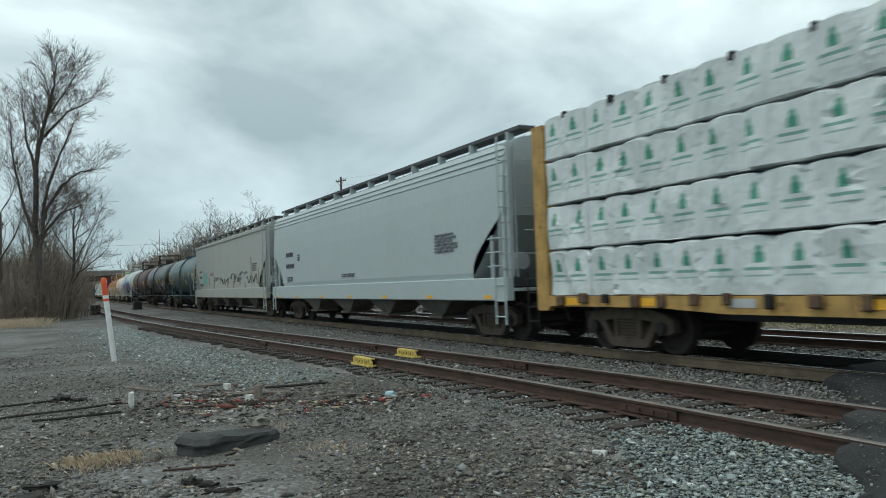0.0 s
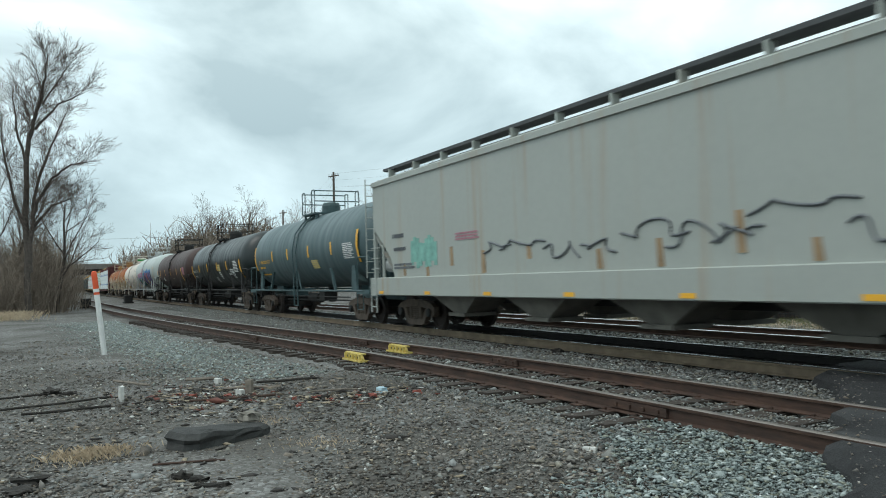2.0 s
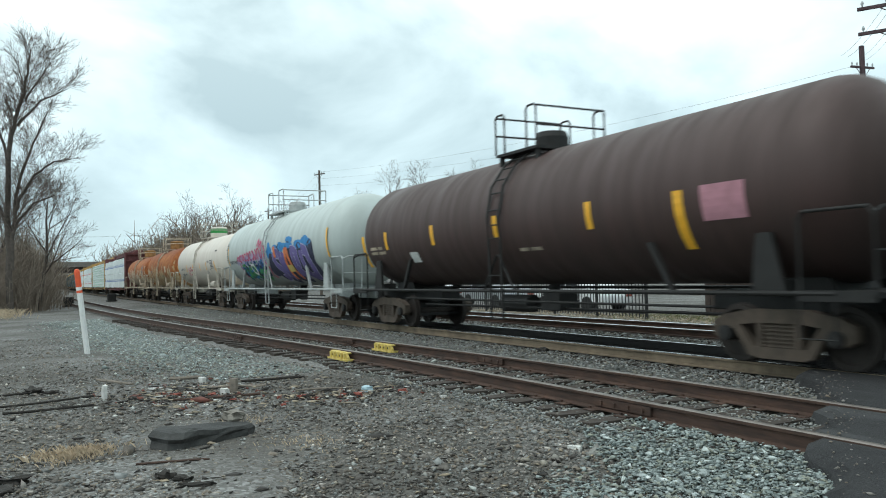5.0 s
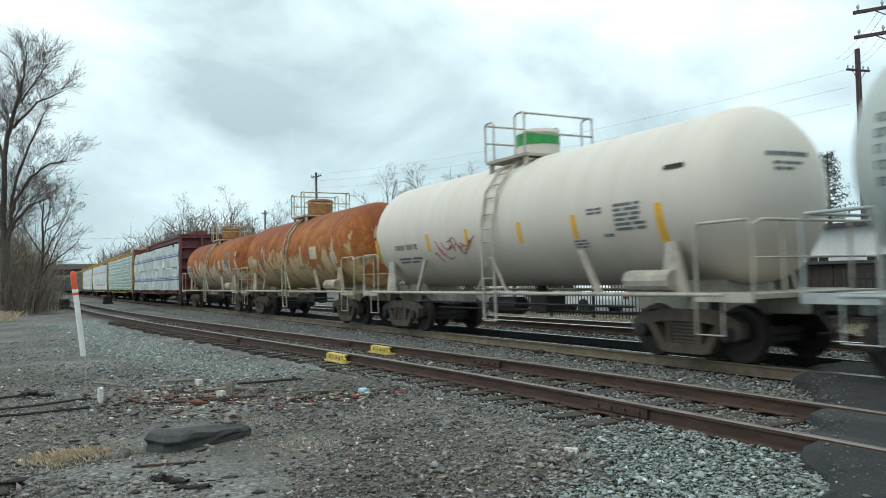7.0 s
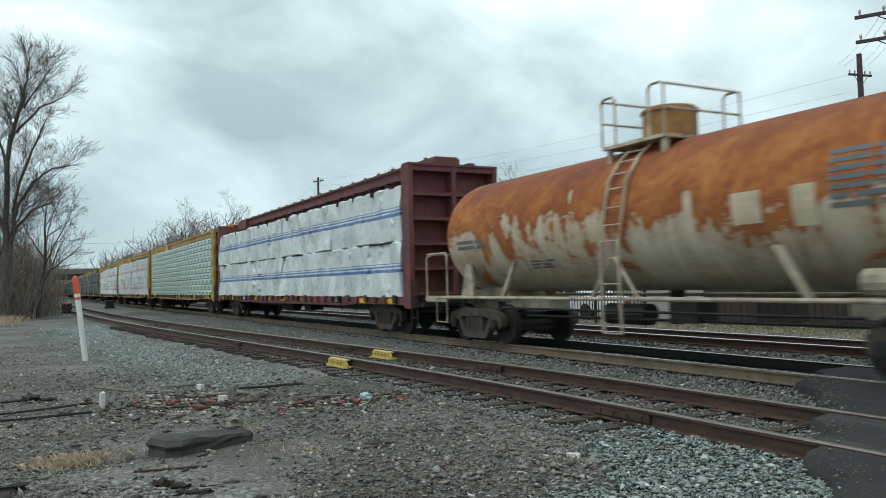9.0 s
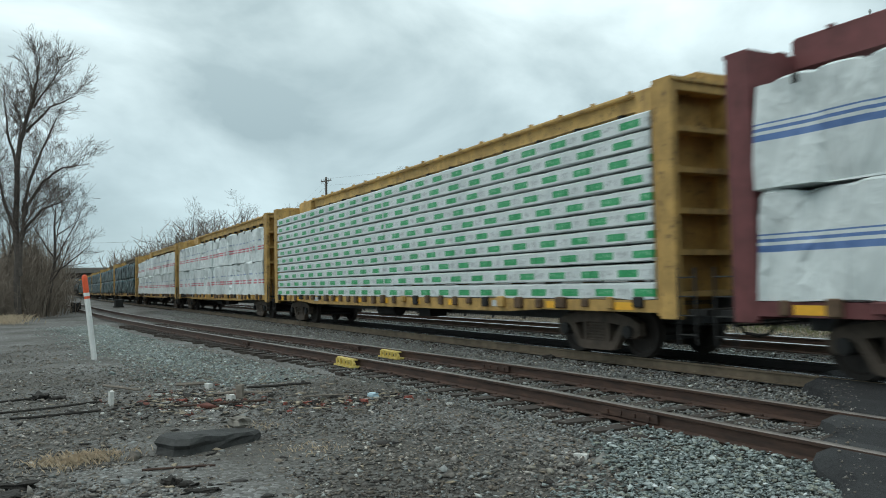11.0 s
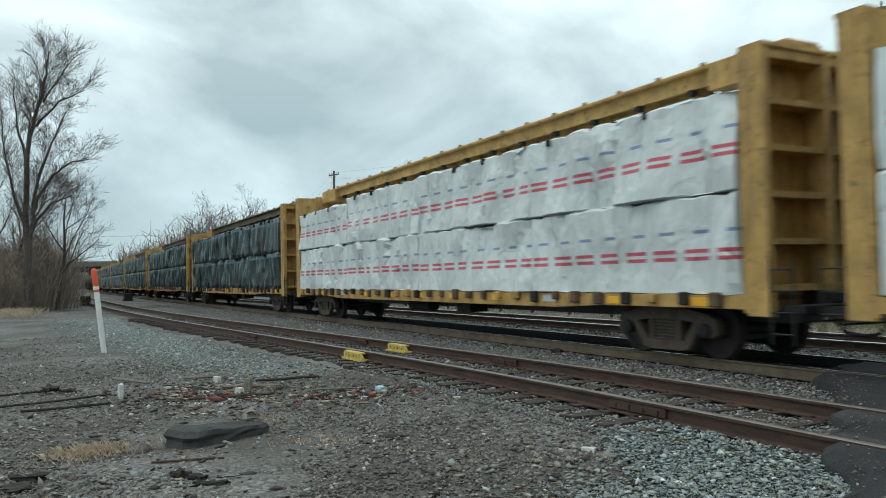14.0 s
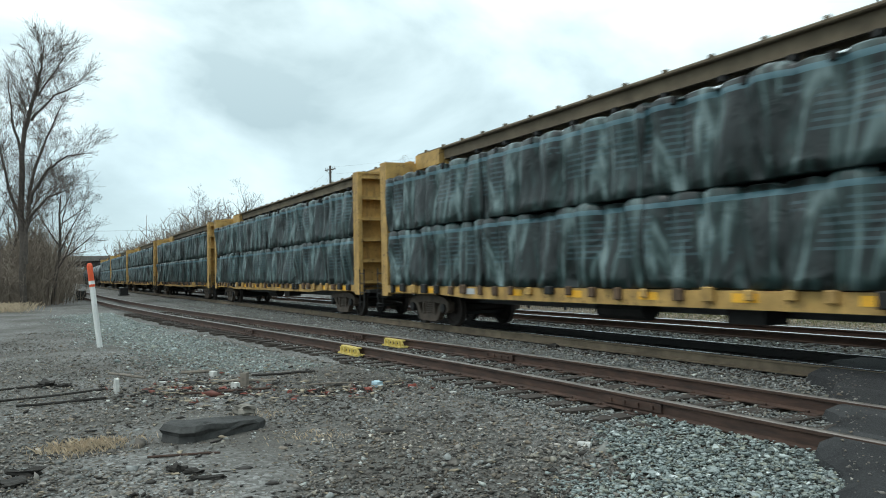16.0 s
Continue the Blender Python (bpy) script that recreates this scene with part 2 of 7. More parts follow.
RAIL_PROFILE = [(-0.07, -0.175), (0.07, -0.175), (0.07, -0.162), (0.012, -0.145), (0.010, -0.045), (0.036, -0.036), (0.037, -0.008)]
RAIL_PROFILE = RAIL_PROFILE + [(-x, z) for x, z in RAIL_PROFILE[:1:-1]]


def make_rail(name, line, material, head, label, group):
    """line: places (x, y) with the way across."""
    n = len(RAIL_PROFILE)
    verts, faces = [], []
    for (x, y, a, dz) in line:
        for o, z in RAIL_PROFILE:
            verts.append((x + math.sin(a) * o, y + math.cos(a) * o, z + dz))
    for i in range(len(line) - 1):
        for k in range(n):
            j = (k + 1) % n
            faces.append((i * n + k, i * n + j, i * n + n + j, i * n + n + k))
    rail = arrays(name, verts, faces, material)
    tagged(rail, label, "rail", group)
    hv, hf = [], []
    for (x, y, a, dz) in line:
        for o, z in ((-0.037, -0.010), (-0.030, 0.001), (0.030, 0.001), (0.037, -0.010)):
            hv.append((x + math.sin(a) * o, y + math.cos(a) * o, z + dz))
    for i in range(len(line) - 1):
        for k in range(3):
            hf.append((i * 4 + k, i * 4 + k + 1, i * 4 + 5 + k, i * 4 + 4 + k))
    arrays("rail_head", hv, hf, head, rail, True)
    return rail


S_STEPS = [-60 + 4 * i for i in range(30)] + [60 + 10 * i for i in range(60)]
# The far web's black is oil and painted train shade.
for off, web, say in ((-0.7175, RAIL_DUST, "main line rail with dusty web and polished head"), (0.7175, RAIL_OIL_SHADE, "main line rail with oily web painted with train shade, polished head")):
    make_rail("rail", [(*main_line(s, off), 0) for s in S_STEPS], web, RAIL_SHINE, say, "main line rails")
    make_rail("rail", [(*main_line(s, THIRD_Y - MAIN_Y + off), 0) for s in S_STEPS], RAIL_RUST, RAIL_SHINE, "second track rail with polished head", "second track rails")


def siding_line(off):
    out = []
    for i in range(122):
        x = 60 - 2.0 * i
        if x < -150:
            break
        a = math.atan((siding_y(x + 0.5) - siding_y(x - 0.5)))
        out.append((x - math.sin(a) * off, siding_y(x) + math.cos(a) * off, -a, 0))
    return out


for off in (-0.7175, 0.7175):
    make_rail("rail", siding_line(off), RAIL_RUST, RAIL_HEAD, "rusty brown siding rail on old wooden ties", "siding rails")

# ---- the train ----
SPEED = 16.405
CARS = []      # thing, place up the line at the start, offset along and across, height, turn
WHEELSETS = [[], []]


def empty_thing(name):
    ob = new(name)
    ob.empty_display_size = 0.3
    return ob


def make_truck(car, x, r=0.44):
    """Bolster with two side frames and two wheelsets."""
    bm = bmesh.new()
    box(bm, -0.22, 0.22, -0.95, 0.95, 0.36, 0.66, 0.03)
    box(bm, -0.16, 0.16, -0.3, 0.3, 0.66, 0.9)
    box(bm, -1.0, -0.94, -0.72, 0.72, 0.28, 0.36)
    box(bm, 0.94, 1.0, -0.72, 0.72, 0.28, 0.36)
    truck = part("truck", bm, BLACK_STEEL, car)
    truck.location = (x, 0, 0)
    for side in (-1, 1):
        y0, y1 = side * 0.90, side * 1.06
        bm = bmesh.new()
        extrude(bm, [(-1.14, 0.60), (-1.14, 0.40), (-1.0, 0.33), (-0.86, 0.45), (-0.74, 0.55), (-0.36, 0.60), (0.36, 0.60), (0.74, 0.55), (0.86, 0.45), (1.0, 0.33),
                     (1.14, 0.40), (1.14, 0.60), (0.95, 0.70), (0.45, 0.79), (-0.45, 0.79), (-0.95, 0.70)], y0, y1)
        extrude(bm, [(-0.80, 0.56), (-0.66, 0.60), (-0.42, 0.26), (0.42, 0.26), (0.66, 0.60), (0.80, 0.56), (0.52, 0.14), (0.36, 0.10), (-0.36, 0.10), (-0.52, 0.14)], y0 + side * 0.004, y1 - side * 0.004)
        box(bm, -0.36, -0.27, y0, y1, 0.24, 0.62)
        box(bm, 0.27, 0.36, y0, y1, 0.24, 0.62)
        frame_part = part("side_frame", bm, TRUCK_STEEL, truck)
        bm = bmesh.new()
        for k in range(5):
            rod(bm, [(-0.2 + 0.1 * k, side * 0.99, 0.26), (-0.2 + 0.1 * k, side * 0.99, 0.60)], 0.043, 8)
        for k in range(6):
            box(bm, -0.25, 0.25, side * 1.0, side * 1.036, 0.27 + 0.055 * k, 0.295 + 0.055 * k)
        tagged(part("spring_nest", bm, TRUCK_STEEL, truck), kind="stuff")
        for dx in (-0.889, 0.889):
            bm = bmesh.new()
            rod(bm, [(dx, side * 0.9, r + 0.01), (dx, side * 1.12, r + 0.01), (dx, side * 1.13, r + 0.01)], [0.115, 0.115, 0.07], 12)
            part("bearing_cap", bm, BLACK_STEEL, truck)
    for i, dx in enumerate((-0.889, 0.889)):
        bm = bmesh.new()
        for side in (-1, 1):
            pr = [(0.0, 0.06), (0.0, 0.12), (0.03, 0.13), (0.035, r - 0.10), (-0.005, r - 0.07), (0.0, r), (0.10, r + 0.0), (0.105, r + 0.028), (0.13, r + 0.025), (0.13, r - 0.08), (0.08, r - 0.10), (0.08, 0.13), (0.11, 0.12), (0.11, 0.06)]
            rings = []
            for d, rr in pr:
                rings.append([bm.verts.new((rr * math.cos(k * math.tau / 28), side * (0.79 - d), rr * math.sin(k * math.tau / 28))) for k in range(28)])
            for a, b in zip(rings, rings[1:]):
                for k in range(28):
                    bm.faces.new((a[k], a[(k + 1) % 28], b[(k + 1) % 28], b[k]))
        rod(bm, [(0, -1.0, 0), (0, 1.0, 0)], 0.085, 12)
        bmesh.ops.recalc_face_normals(bm, faces=bm.faces[:])
        ws = part("wheelset", bm, WHEEL_STEEL, truck)
        ws.location = (dx, 0, r)
        WHEELSETS[i].append((ws, r))
    return truck


def couplers(car, half, z=0.86):
    for side in (-1, 1):
        bm = bmesh.new()
        x = side * half
        a, b = sorted((x - side * 0.8, x + side * 0.1))
        box(bm, a, b, -0.2, 0.2, z - 0.16, z + 0.18, 0.02)
        a, b = sorted((x + side * 0.1, x + side * 0.42))
        box(bm, a, b, -0.07, 0.07, z - 0.07, z + 0.07)
        a, b = sorted((x + side * 0.36, x + side * 0.58))
        box(bm, a, b, -0.16, 0.16, z - 0.14, z + 0.14, 0.05)
        part("coupler", bm, BLACK_STEEL, car)
        bm = bmesh.new()
        rod(bm, [(x + side * 0.05, -0.25, z - 0.1), (x + side * 0.3, -0.28, z - 0.38), (x + side * 0.58, -0.2, z - 0.42)], 0.028, 6)
        part("air_hose", bm, BLACK_STEEL, car)


def ladder(bm, x, y, z0, z1, w=0.42, rungs=7, r=0.014, along="x"):
    ox, oy = (w / 2, 0) if along == "x" else (0, w / 2)
    for s in (-1, 1):
        rod(bm, [(x + s * ox, y + s * oy, z0), (x + s * ox, y + s * oy, z1)], r * 1.3)
    for k in range(rungs):
        z = z0 + (z1 - z0) * (k + 0.5) / rungs
        rod(bm, [(x - ox, y - oy, z), (x + ox, y + oy, z)], r)


# --- wraps and paints of the loads and cars ---


def wrap_material(name, kind):
    m = Mat(name, 0.45)
    x, z = m.axis("X"), m.axis("Z", "Generated")
    soft = m.noise(1.4, 4, 0.5, distort=0.5)
    ridge = m.noise(1.9, 3, 0.5, stretch=(1.0, 1, 0.75), distort=0.9)
    crease = m.math("SUBTRACT", 1.0, m.math("ABSOLUTE", m.math("MULTIPLY", m.math("SUBTRACT", ridge, 0.5), 5.0)))
    crease = m.math("MAXIMUM", crease, 0.0)
    fine = m.noise(9, 5, stretch=(1, 1, 0.6))
    if kind == "dark":
        # Pale sheen of the folds painted into the colour as upright streaks.
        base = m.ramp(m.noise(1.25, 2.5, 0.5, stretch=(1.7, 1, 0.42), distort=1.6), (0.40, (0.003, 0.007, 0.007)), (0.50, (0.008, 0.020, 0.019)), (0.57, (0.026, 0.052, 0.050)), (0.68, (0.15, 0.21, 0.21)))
        line = m.math("LESS_THAN", m.math("FRACT", m.math("MULTIPLY", z, 15.0)), 0.4)
        word = m.math("GREATER_THAN", m.noise(1.1, 2, vec=m.scaled((1.3, 0.1, 0.4))), 0.52)
        inside = m.band(z, 0.30, 0.78)
        ink = m.math("MULTIPLY", m.math("MULTIPLY", line, word), m.math("MULTIPLY", inside, 0.28))
        base = m.mix(ink, base, (0.09, 0.17, 0.20))
        base = m.mix(m.math("MULTIPLY", m.band(z, 0.83, 0.885), 0.5), base, (0.10, 0.22, 0.27))
    else:
        base = m.ramp(soft, (0.3, (0.56, 0.61, 0.605)), (0.7, (0.66, 0.70, 0.69)))
        fold = m.math("FRACT", m.math("MULTIPLY", x, 1.45))
        base = m.mix(m.math("MULTIPLY", m.math("LESS_THAN", fold, 0.035), 0.35), base, (0.35, 0.38, 0.39))
        if kind == "red":
            dash = m.math("GREATER_THAN", m.math("FRACT", m.math("MULTIPLY", x, 1.45)), 0.28)
            stripe = m.math("ADD", m.band(z, 0.335, 0.375), m.band(z, 0.41, 0.45))
            base = m.mix(m.math("MULTIPLY", m.math("MULTIPLY", dash, stripe), 0.9), base, (0.52, 0.035, 0.07))
            dash2 = m.math("GREATER_THAN", m.math("FRACT", m.math("MULTIPLY", x, 1.45)), 0.55)
            base = m.mix(m.math("MULTIPLY", m.math("MULTIPLY", dash2, m.band(z, 0.60, 0.635)), 0.75), base, (0.10, 0.17, 0.36))
        elif kind == "blue":
            stripe = m.math("ADD", m.band(z, 0.44, 0.50), m.math("ADD", m.band(z, 0.53, 0.56), m.band(z, 0.59, 0.605)))
            base = m.mix(m.math("MULTIPLY", stripe, 0.9), base, (0.045, 0.13, 0.36))
        elif kind == "green":
            cell = m.math("FRACT", m.math("ADD", m.math("MULTIPLY", x, 1.0), m.rand()))
            plate = m.math("MULTIPLY", m.band(cell, 0.12, 0.62), m.band(z, 0.2, 0.64))
            base = m.mix(m.math("MULTIPLY", plate, 0.95), base, (0.0, 0.30, 0.085))
            word = m.math("GREATER_THAN", m.noise(16, 2, stretch=(1, 0.1, 0.7)), 0.56)
            base = m.mix(m.math("MULTIPLY", m.math("MULTIPLY", word, m.band(z, 0.34, 0.56)), m.math("MULTIPLY", m.band(cell, 0.18, 0.56), 0.5)), base, (0.35, 0.6, 0.42))
            grey = m.math("MULTIPLY", m.band(cell, 0.68, 0.98), m.band(z, 0.25, 0.65))
            base = m.mix(m.math("MULTIPLY", m.math("MULTIPLY", grey, m.math("GREATER_THAN", m.noise(11, 2), 0.52)), 0.5), base, (0.25, 0.27, 0.28))
        elif kind == "tree":
            cell = m.math("FRACT", m.math("MULTIPLY", x, 1.45))
            off = m.math("ABSOLUTE", m.math("SUBTRACT", cell, 0.5))
            tri = m.math("MULTIPLY", m.math("SUBTRACT", 0.86, z), 0.5)
            leafy = m.math("ADD", tri, m.math("MULTIPLY", m.math("SINE", m.math("MULTIPLY", z, 60.0)), 0.015))
            tree = m.math("MULTIPLY", m.math("LESS_THAN", off, m.math("MINIMUM", leafy, 0.12)), m.band(z, 0.52, 0.84))
            base = m.mix(m.math("MULTIPLY", tree, 0.92), base, (0.0, 0.22, 0.12))
            text = m.math("MULTIPLY", m.math("LESS_THAN", off, 0.34), m.math("ADD", m.band(z, 0.40, 0.45), m.math("MULTIPLY", m.band(z, 0.30, 0.33), 0.7)))
            base = m.mix(m.math("MULTIPLY", text, 0.75), base, (0.03, 0.25, 0.17))
    m.color(base)
    drape = m.noise(0.9, 3, 0.45, vec=m.tilted((1.5, 1.0, 0.4), 42), distort=0.5)
    pull = m.math("MAXIMUM", m.math("SUBTRACT", 1.0, m.math("ABSOLUTE", m.math("MULTIPLY", m.math("SUBTRACT", drape, 0.5), 9.0))), 0.0)
    if kind == "dark":
        pull = m.math("MULTIPLY", pull, 0.3)
    m.bump(m.math("ADD", m.math("MULTIPLY", crease, 0.35), m.math("MULTIPLY", pull, 0.9)), 0.6, 0.06)
    m.rough(m.ramp(fine, (0.3, 0.32), (0.7, 0.5)))
    return m.m


def rust_tank(name, paint, amount):
    """Faded paint with rust that runs down from the top of the tank."""
    m = Mat(name, 0.7)
    up = m.axis("Z")
    streak = m.noise(1.25, 6, 0.6, stretch=(1.9, 0.5, 0.32), distort=0.8)
    blot = m.noise(0.8, 7, 0.66, distort=0.8)
    fine = m.noise(7, 6)
    level = m.math("ADD", m.math("MULTIPLY", up, 0.20), m.math("ADD", m.math("MULTIPLY", streak, 0.65), m.math("MULTIPLY", blot, 1.45)))
    rustc = m.ramp(m.math("ADD", m.math("MULTIPLY", fine, 0.25), m.math("MULTIPLY", blot, 0.75)), (0.36, (0.14, 0.036, 0.013)), (0.5, (0.29, 0.082, 0.018)), (0.64, (0.46, 0.18, 0.045)))
    pale = m.mix(m.ramp(fine, (0.35, 0.0), (0.7, 0.5)), paint, tuple(c * 0.72 for c in paint))
    mask = m.ramp(level, (amount + 0.14, 0.0), (amount + 0.40, 0.5), (amount + 0.66, 1.0))
    low = m.ramp(m.math("ADD", m.math("MULTIPLY", up, -0.35), m.math("MULTIPLY", streak, 0.7)), (0.45, 0.0), (0.8, 0.6))
    rustc = m.mix(m.ramp(m.math("ADD", m.math("MULTIPLY", up, 0.55), m.math("MULTIPLY", streak, 0.5)), (0.56, 0.0), (0.98, 0.85)), rustc, (0.17, 0.046, 0.019))
    c = m.mix(mask, pale, rustc)
    c = m.mix(m.math("MULTIPLY", low, 0.6), c, (0.20, 0.14, 0.075))
    m.color(c)
    m.bump(fine, 0.15)
    m.rough(m.ramp(mask, (0.0, 0.5), (1.0, 0.85)))
    return m.m


def tank_paint(name, c, grime, rough=0.5, dirt=0.45):
    m = Mat(name, rough)
    streak = m.noise(1.2, 6, 0.6, stretch=(2.2, 0.6, 0.2))
    blot = m.noise(0.6, 4)
    up = m.axis("Z")
    base = m.mix(m.ramp(streak, (0.42, 0.0), (0.75, dirt)), c, grime)
    base = m.mix(m.ramp(blot, (0.5, 0.0), (0.8, dirt)), base, tuple(x * 0.75 for x in c))
    base = m.mix(m.ramp(m.math("ADD", m.math("MULTIPLY", up, -0.5), m.math("MULTIPLY", blot, 0.5)), (0.35, 0.0), (1.1, 0.55)), base, grime)
    m.color(base)
    m.rough(m.ramp(streak, (0.3, rough - 0.08), (0.7, rough + 0.2)))
    return m.m


def hopper_paint(name, c, rust):
    m = Mat(name, 0.55)
    streak = m.noise(0.9, 6, 0.6, stretch=(3.0, 1, 0.12))
    blot = m.noise(0.5, 4)
    fine = m.noise(8, 5)
    base = m.mix(m.ramp(blot, (0.4, 0.0), (0.75, 0.3)), c, tuple(x * 0.82 for x in c))
    base = m.mix(m.ramp(streak, (0.56, 0.0), (0.8, rust)), base, (0.33, 0.22, 0.12))
    m.color(m.mix(m.ramp(fine, (0.4, 0.0), (0.8, 0.12)), base, (0.2, 0.2, 0.19)))
    return m.m




def worn_paint(name, c, rust):
    """Faded car paint with rust blotches and grimy runs."""
    m = Mat(name, 0.7)
    fade = m.ramp(m.noise(2.2, 6), (0.3, tuple(x * 0.62 for x in c)), (0.7, tuple(min(1, x * 1.3) for x in c)))
    runs = m.ramp(m.noise(1.6, 6, 0.65, stretch=(3.0, 3.0, 0.5)), (0.52, 0.0), (0.72, 0.75))
    spots = m.ramp(m.noise(7, 6, 0.7), (0.56, 0.0), (0.68, 0.8))
    m.color(m.mix(spots, m.mix(runs, fade, rust), (0.07, 0.04, 0.025)))
    m.bump(m.noise(7, 6, 0.7), 0.2)
    return m.m


TAN = worn_paint("yellow_ochre_car_paint", (0.45, 0.275, 0.085), (0.17, 0.095, 0.04))
WINCH_RUST = plain("rusty_brown_winch_steel", (0.12, 0.075, 0.045), 0.85, 0.1, 0.45, 6)
MAROON = plain("faded_maroon_car_paint", (0.145, 0.045, 0.045), 0.7, 0, 0.3, 3)
DARK_GREY = plain("dark_grey_steel", (0.06, 0.063, 0.066), 0.7, 0, 0.25, 4)
LIGHT_GREY = plain("light_grey_car_paint", (0.47, 0.49, 0.49), 0.6, 0, 0.15, 3)
WRAP_RED = wrap_material("white_wrap_red_print", "red")
WRAP_BLUE = wrap_material("white_wrap_blue_print", "blue")
WRAP_GREEN = wrap_material("white_wrap_green_plates", "green")
WRAP_TREE = wrap_material("white_wrap_green_marks", "tree")
WRAP_DARK = wrap_material("dark_green_wrap_painted_sheen", "dark")


def bundle(name, length, depth, height, material, label, cat, seed, sag=0.03, rough=0.035, bulge=0.0):
    """A wrapped bundle of boards: creased sheeting, strapped in panels, a loose lower hem. Origin under its middle."""
    rnd = random.Random(seed)
    step = 0.085 if bulge else 0.115 if height > 0.7 else 0.3
    nx = max(8, int(length / step))
    nz, ny = (9, 2) if height > 0.7 else (3, 1)
    c = 0.03
    pitch = 0.69
    front = nz + 1
    loop = [(-depth / 2, c + (height - 2 * c) * k / nz) for k in range(nz + 1)]
    loop += [(-depth / 2 + c + (depth - 2 * c) * k / ny, height) for k in range(ny + 1)]
    loop += [(depth / 2, height - c), (depth / 2, c), (depth / 2 - c, 0), (-depth / 2 + c, 0)]
    n = len(loop)
    verts, faces = [], []
    creases = {}
    for q in range(-60, 60):
        creases[q] = [(rnd.uniform(0, pitch), rnd.uniform(0.1, 0.9) * height, rnd.uniform(-1.2, 1.2), rnd.uniform(0.25, 1.0) * rnd.choice((-1, 1))) for _ in range(2)]
    for i in range(nx + 1):
        x0 = -length / 2 + length * i / nx
        for k, (y, z) in enumerate(loop):
            x = x0
            if 0 < i < nx:
                x += rnd.uniform(-0.3, 0.3) * step
            u = abs(((x + 0.1 * seed) / pitch) % 1.0 - 0.5) * 2
            cell = math.floor((x + 0.1 * seed) / pitch)
            d = rnd.uniform(-0.5, 0.5) * rough * 0.16
            if height > 0.7:
                for cx, cz, tilt, amp in creases[max(-60, min(59, cell - math.floor(0.1 * seed / pitch)))]:
                    lx = (x + 0.1 * seed) - cell * pitch - cx
                    d += amp * rough * 3.2 * (0.35 - abs(lx * math.cos(tilt) + (z - cz) * math.sin(tilt)))
            d += noise.noise((x * 0.9 + seed * 7.7, z * 1.3, 0.0)) * rough * 0.9
            d += bulge * ((1 - u ** 3) - 0.6) * (0.7 + 0.5 * noise.noise((x * 0.7, z * 2.0, seed * 1.3)))
            yy, zz = y, z
            if k < front:
                yy = y - d - 0.012
                if k == 0:
                    zz = z - sag * (0.4 + 0.8 * noise.noise((x * 1.1, seed * 3.1, 0)))
                elif k < nz:
                    zz += rnd.uniform(-0.3, 0.3) * height / nz
                if k == nz:
                    zz -= 0.05 * u ** 4 * (1 if height > 0.7 else 0.2)
            elif z >= height - 0.001:
                zz = z + d * 0.5 - 0.05 * u ** 4 * (1 if height > 0.7 else 0.2)
            verts.append((x, yy, zz))
    for i in range(nx):
        for k in range(n):
            j = (k + 1) % n
            a, b, e, g = i * n + k, i * n + n + k, i * n + n + j, i * n + j
            if k >= front + ny:
                faces.append((a, b, e, g))
            elif rnd.random() < 0.5:
                faces += [(a, b, e), (a, e, g)]
            else:
                faces += [(a, b, g), (b, e, g)]
    faces.append(tuple(range(n)))
    faces.append(tuple(range(nx * n + n - 1, nx * n - 1, -1)))
    ob = arrays(name, verts, faces, material, smooth=bool(bulge))
    tagged(ob, label, cat)
    return ob


DECK_Z, CB_TOP = 1.02, 4.55


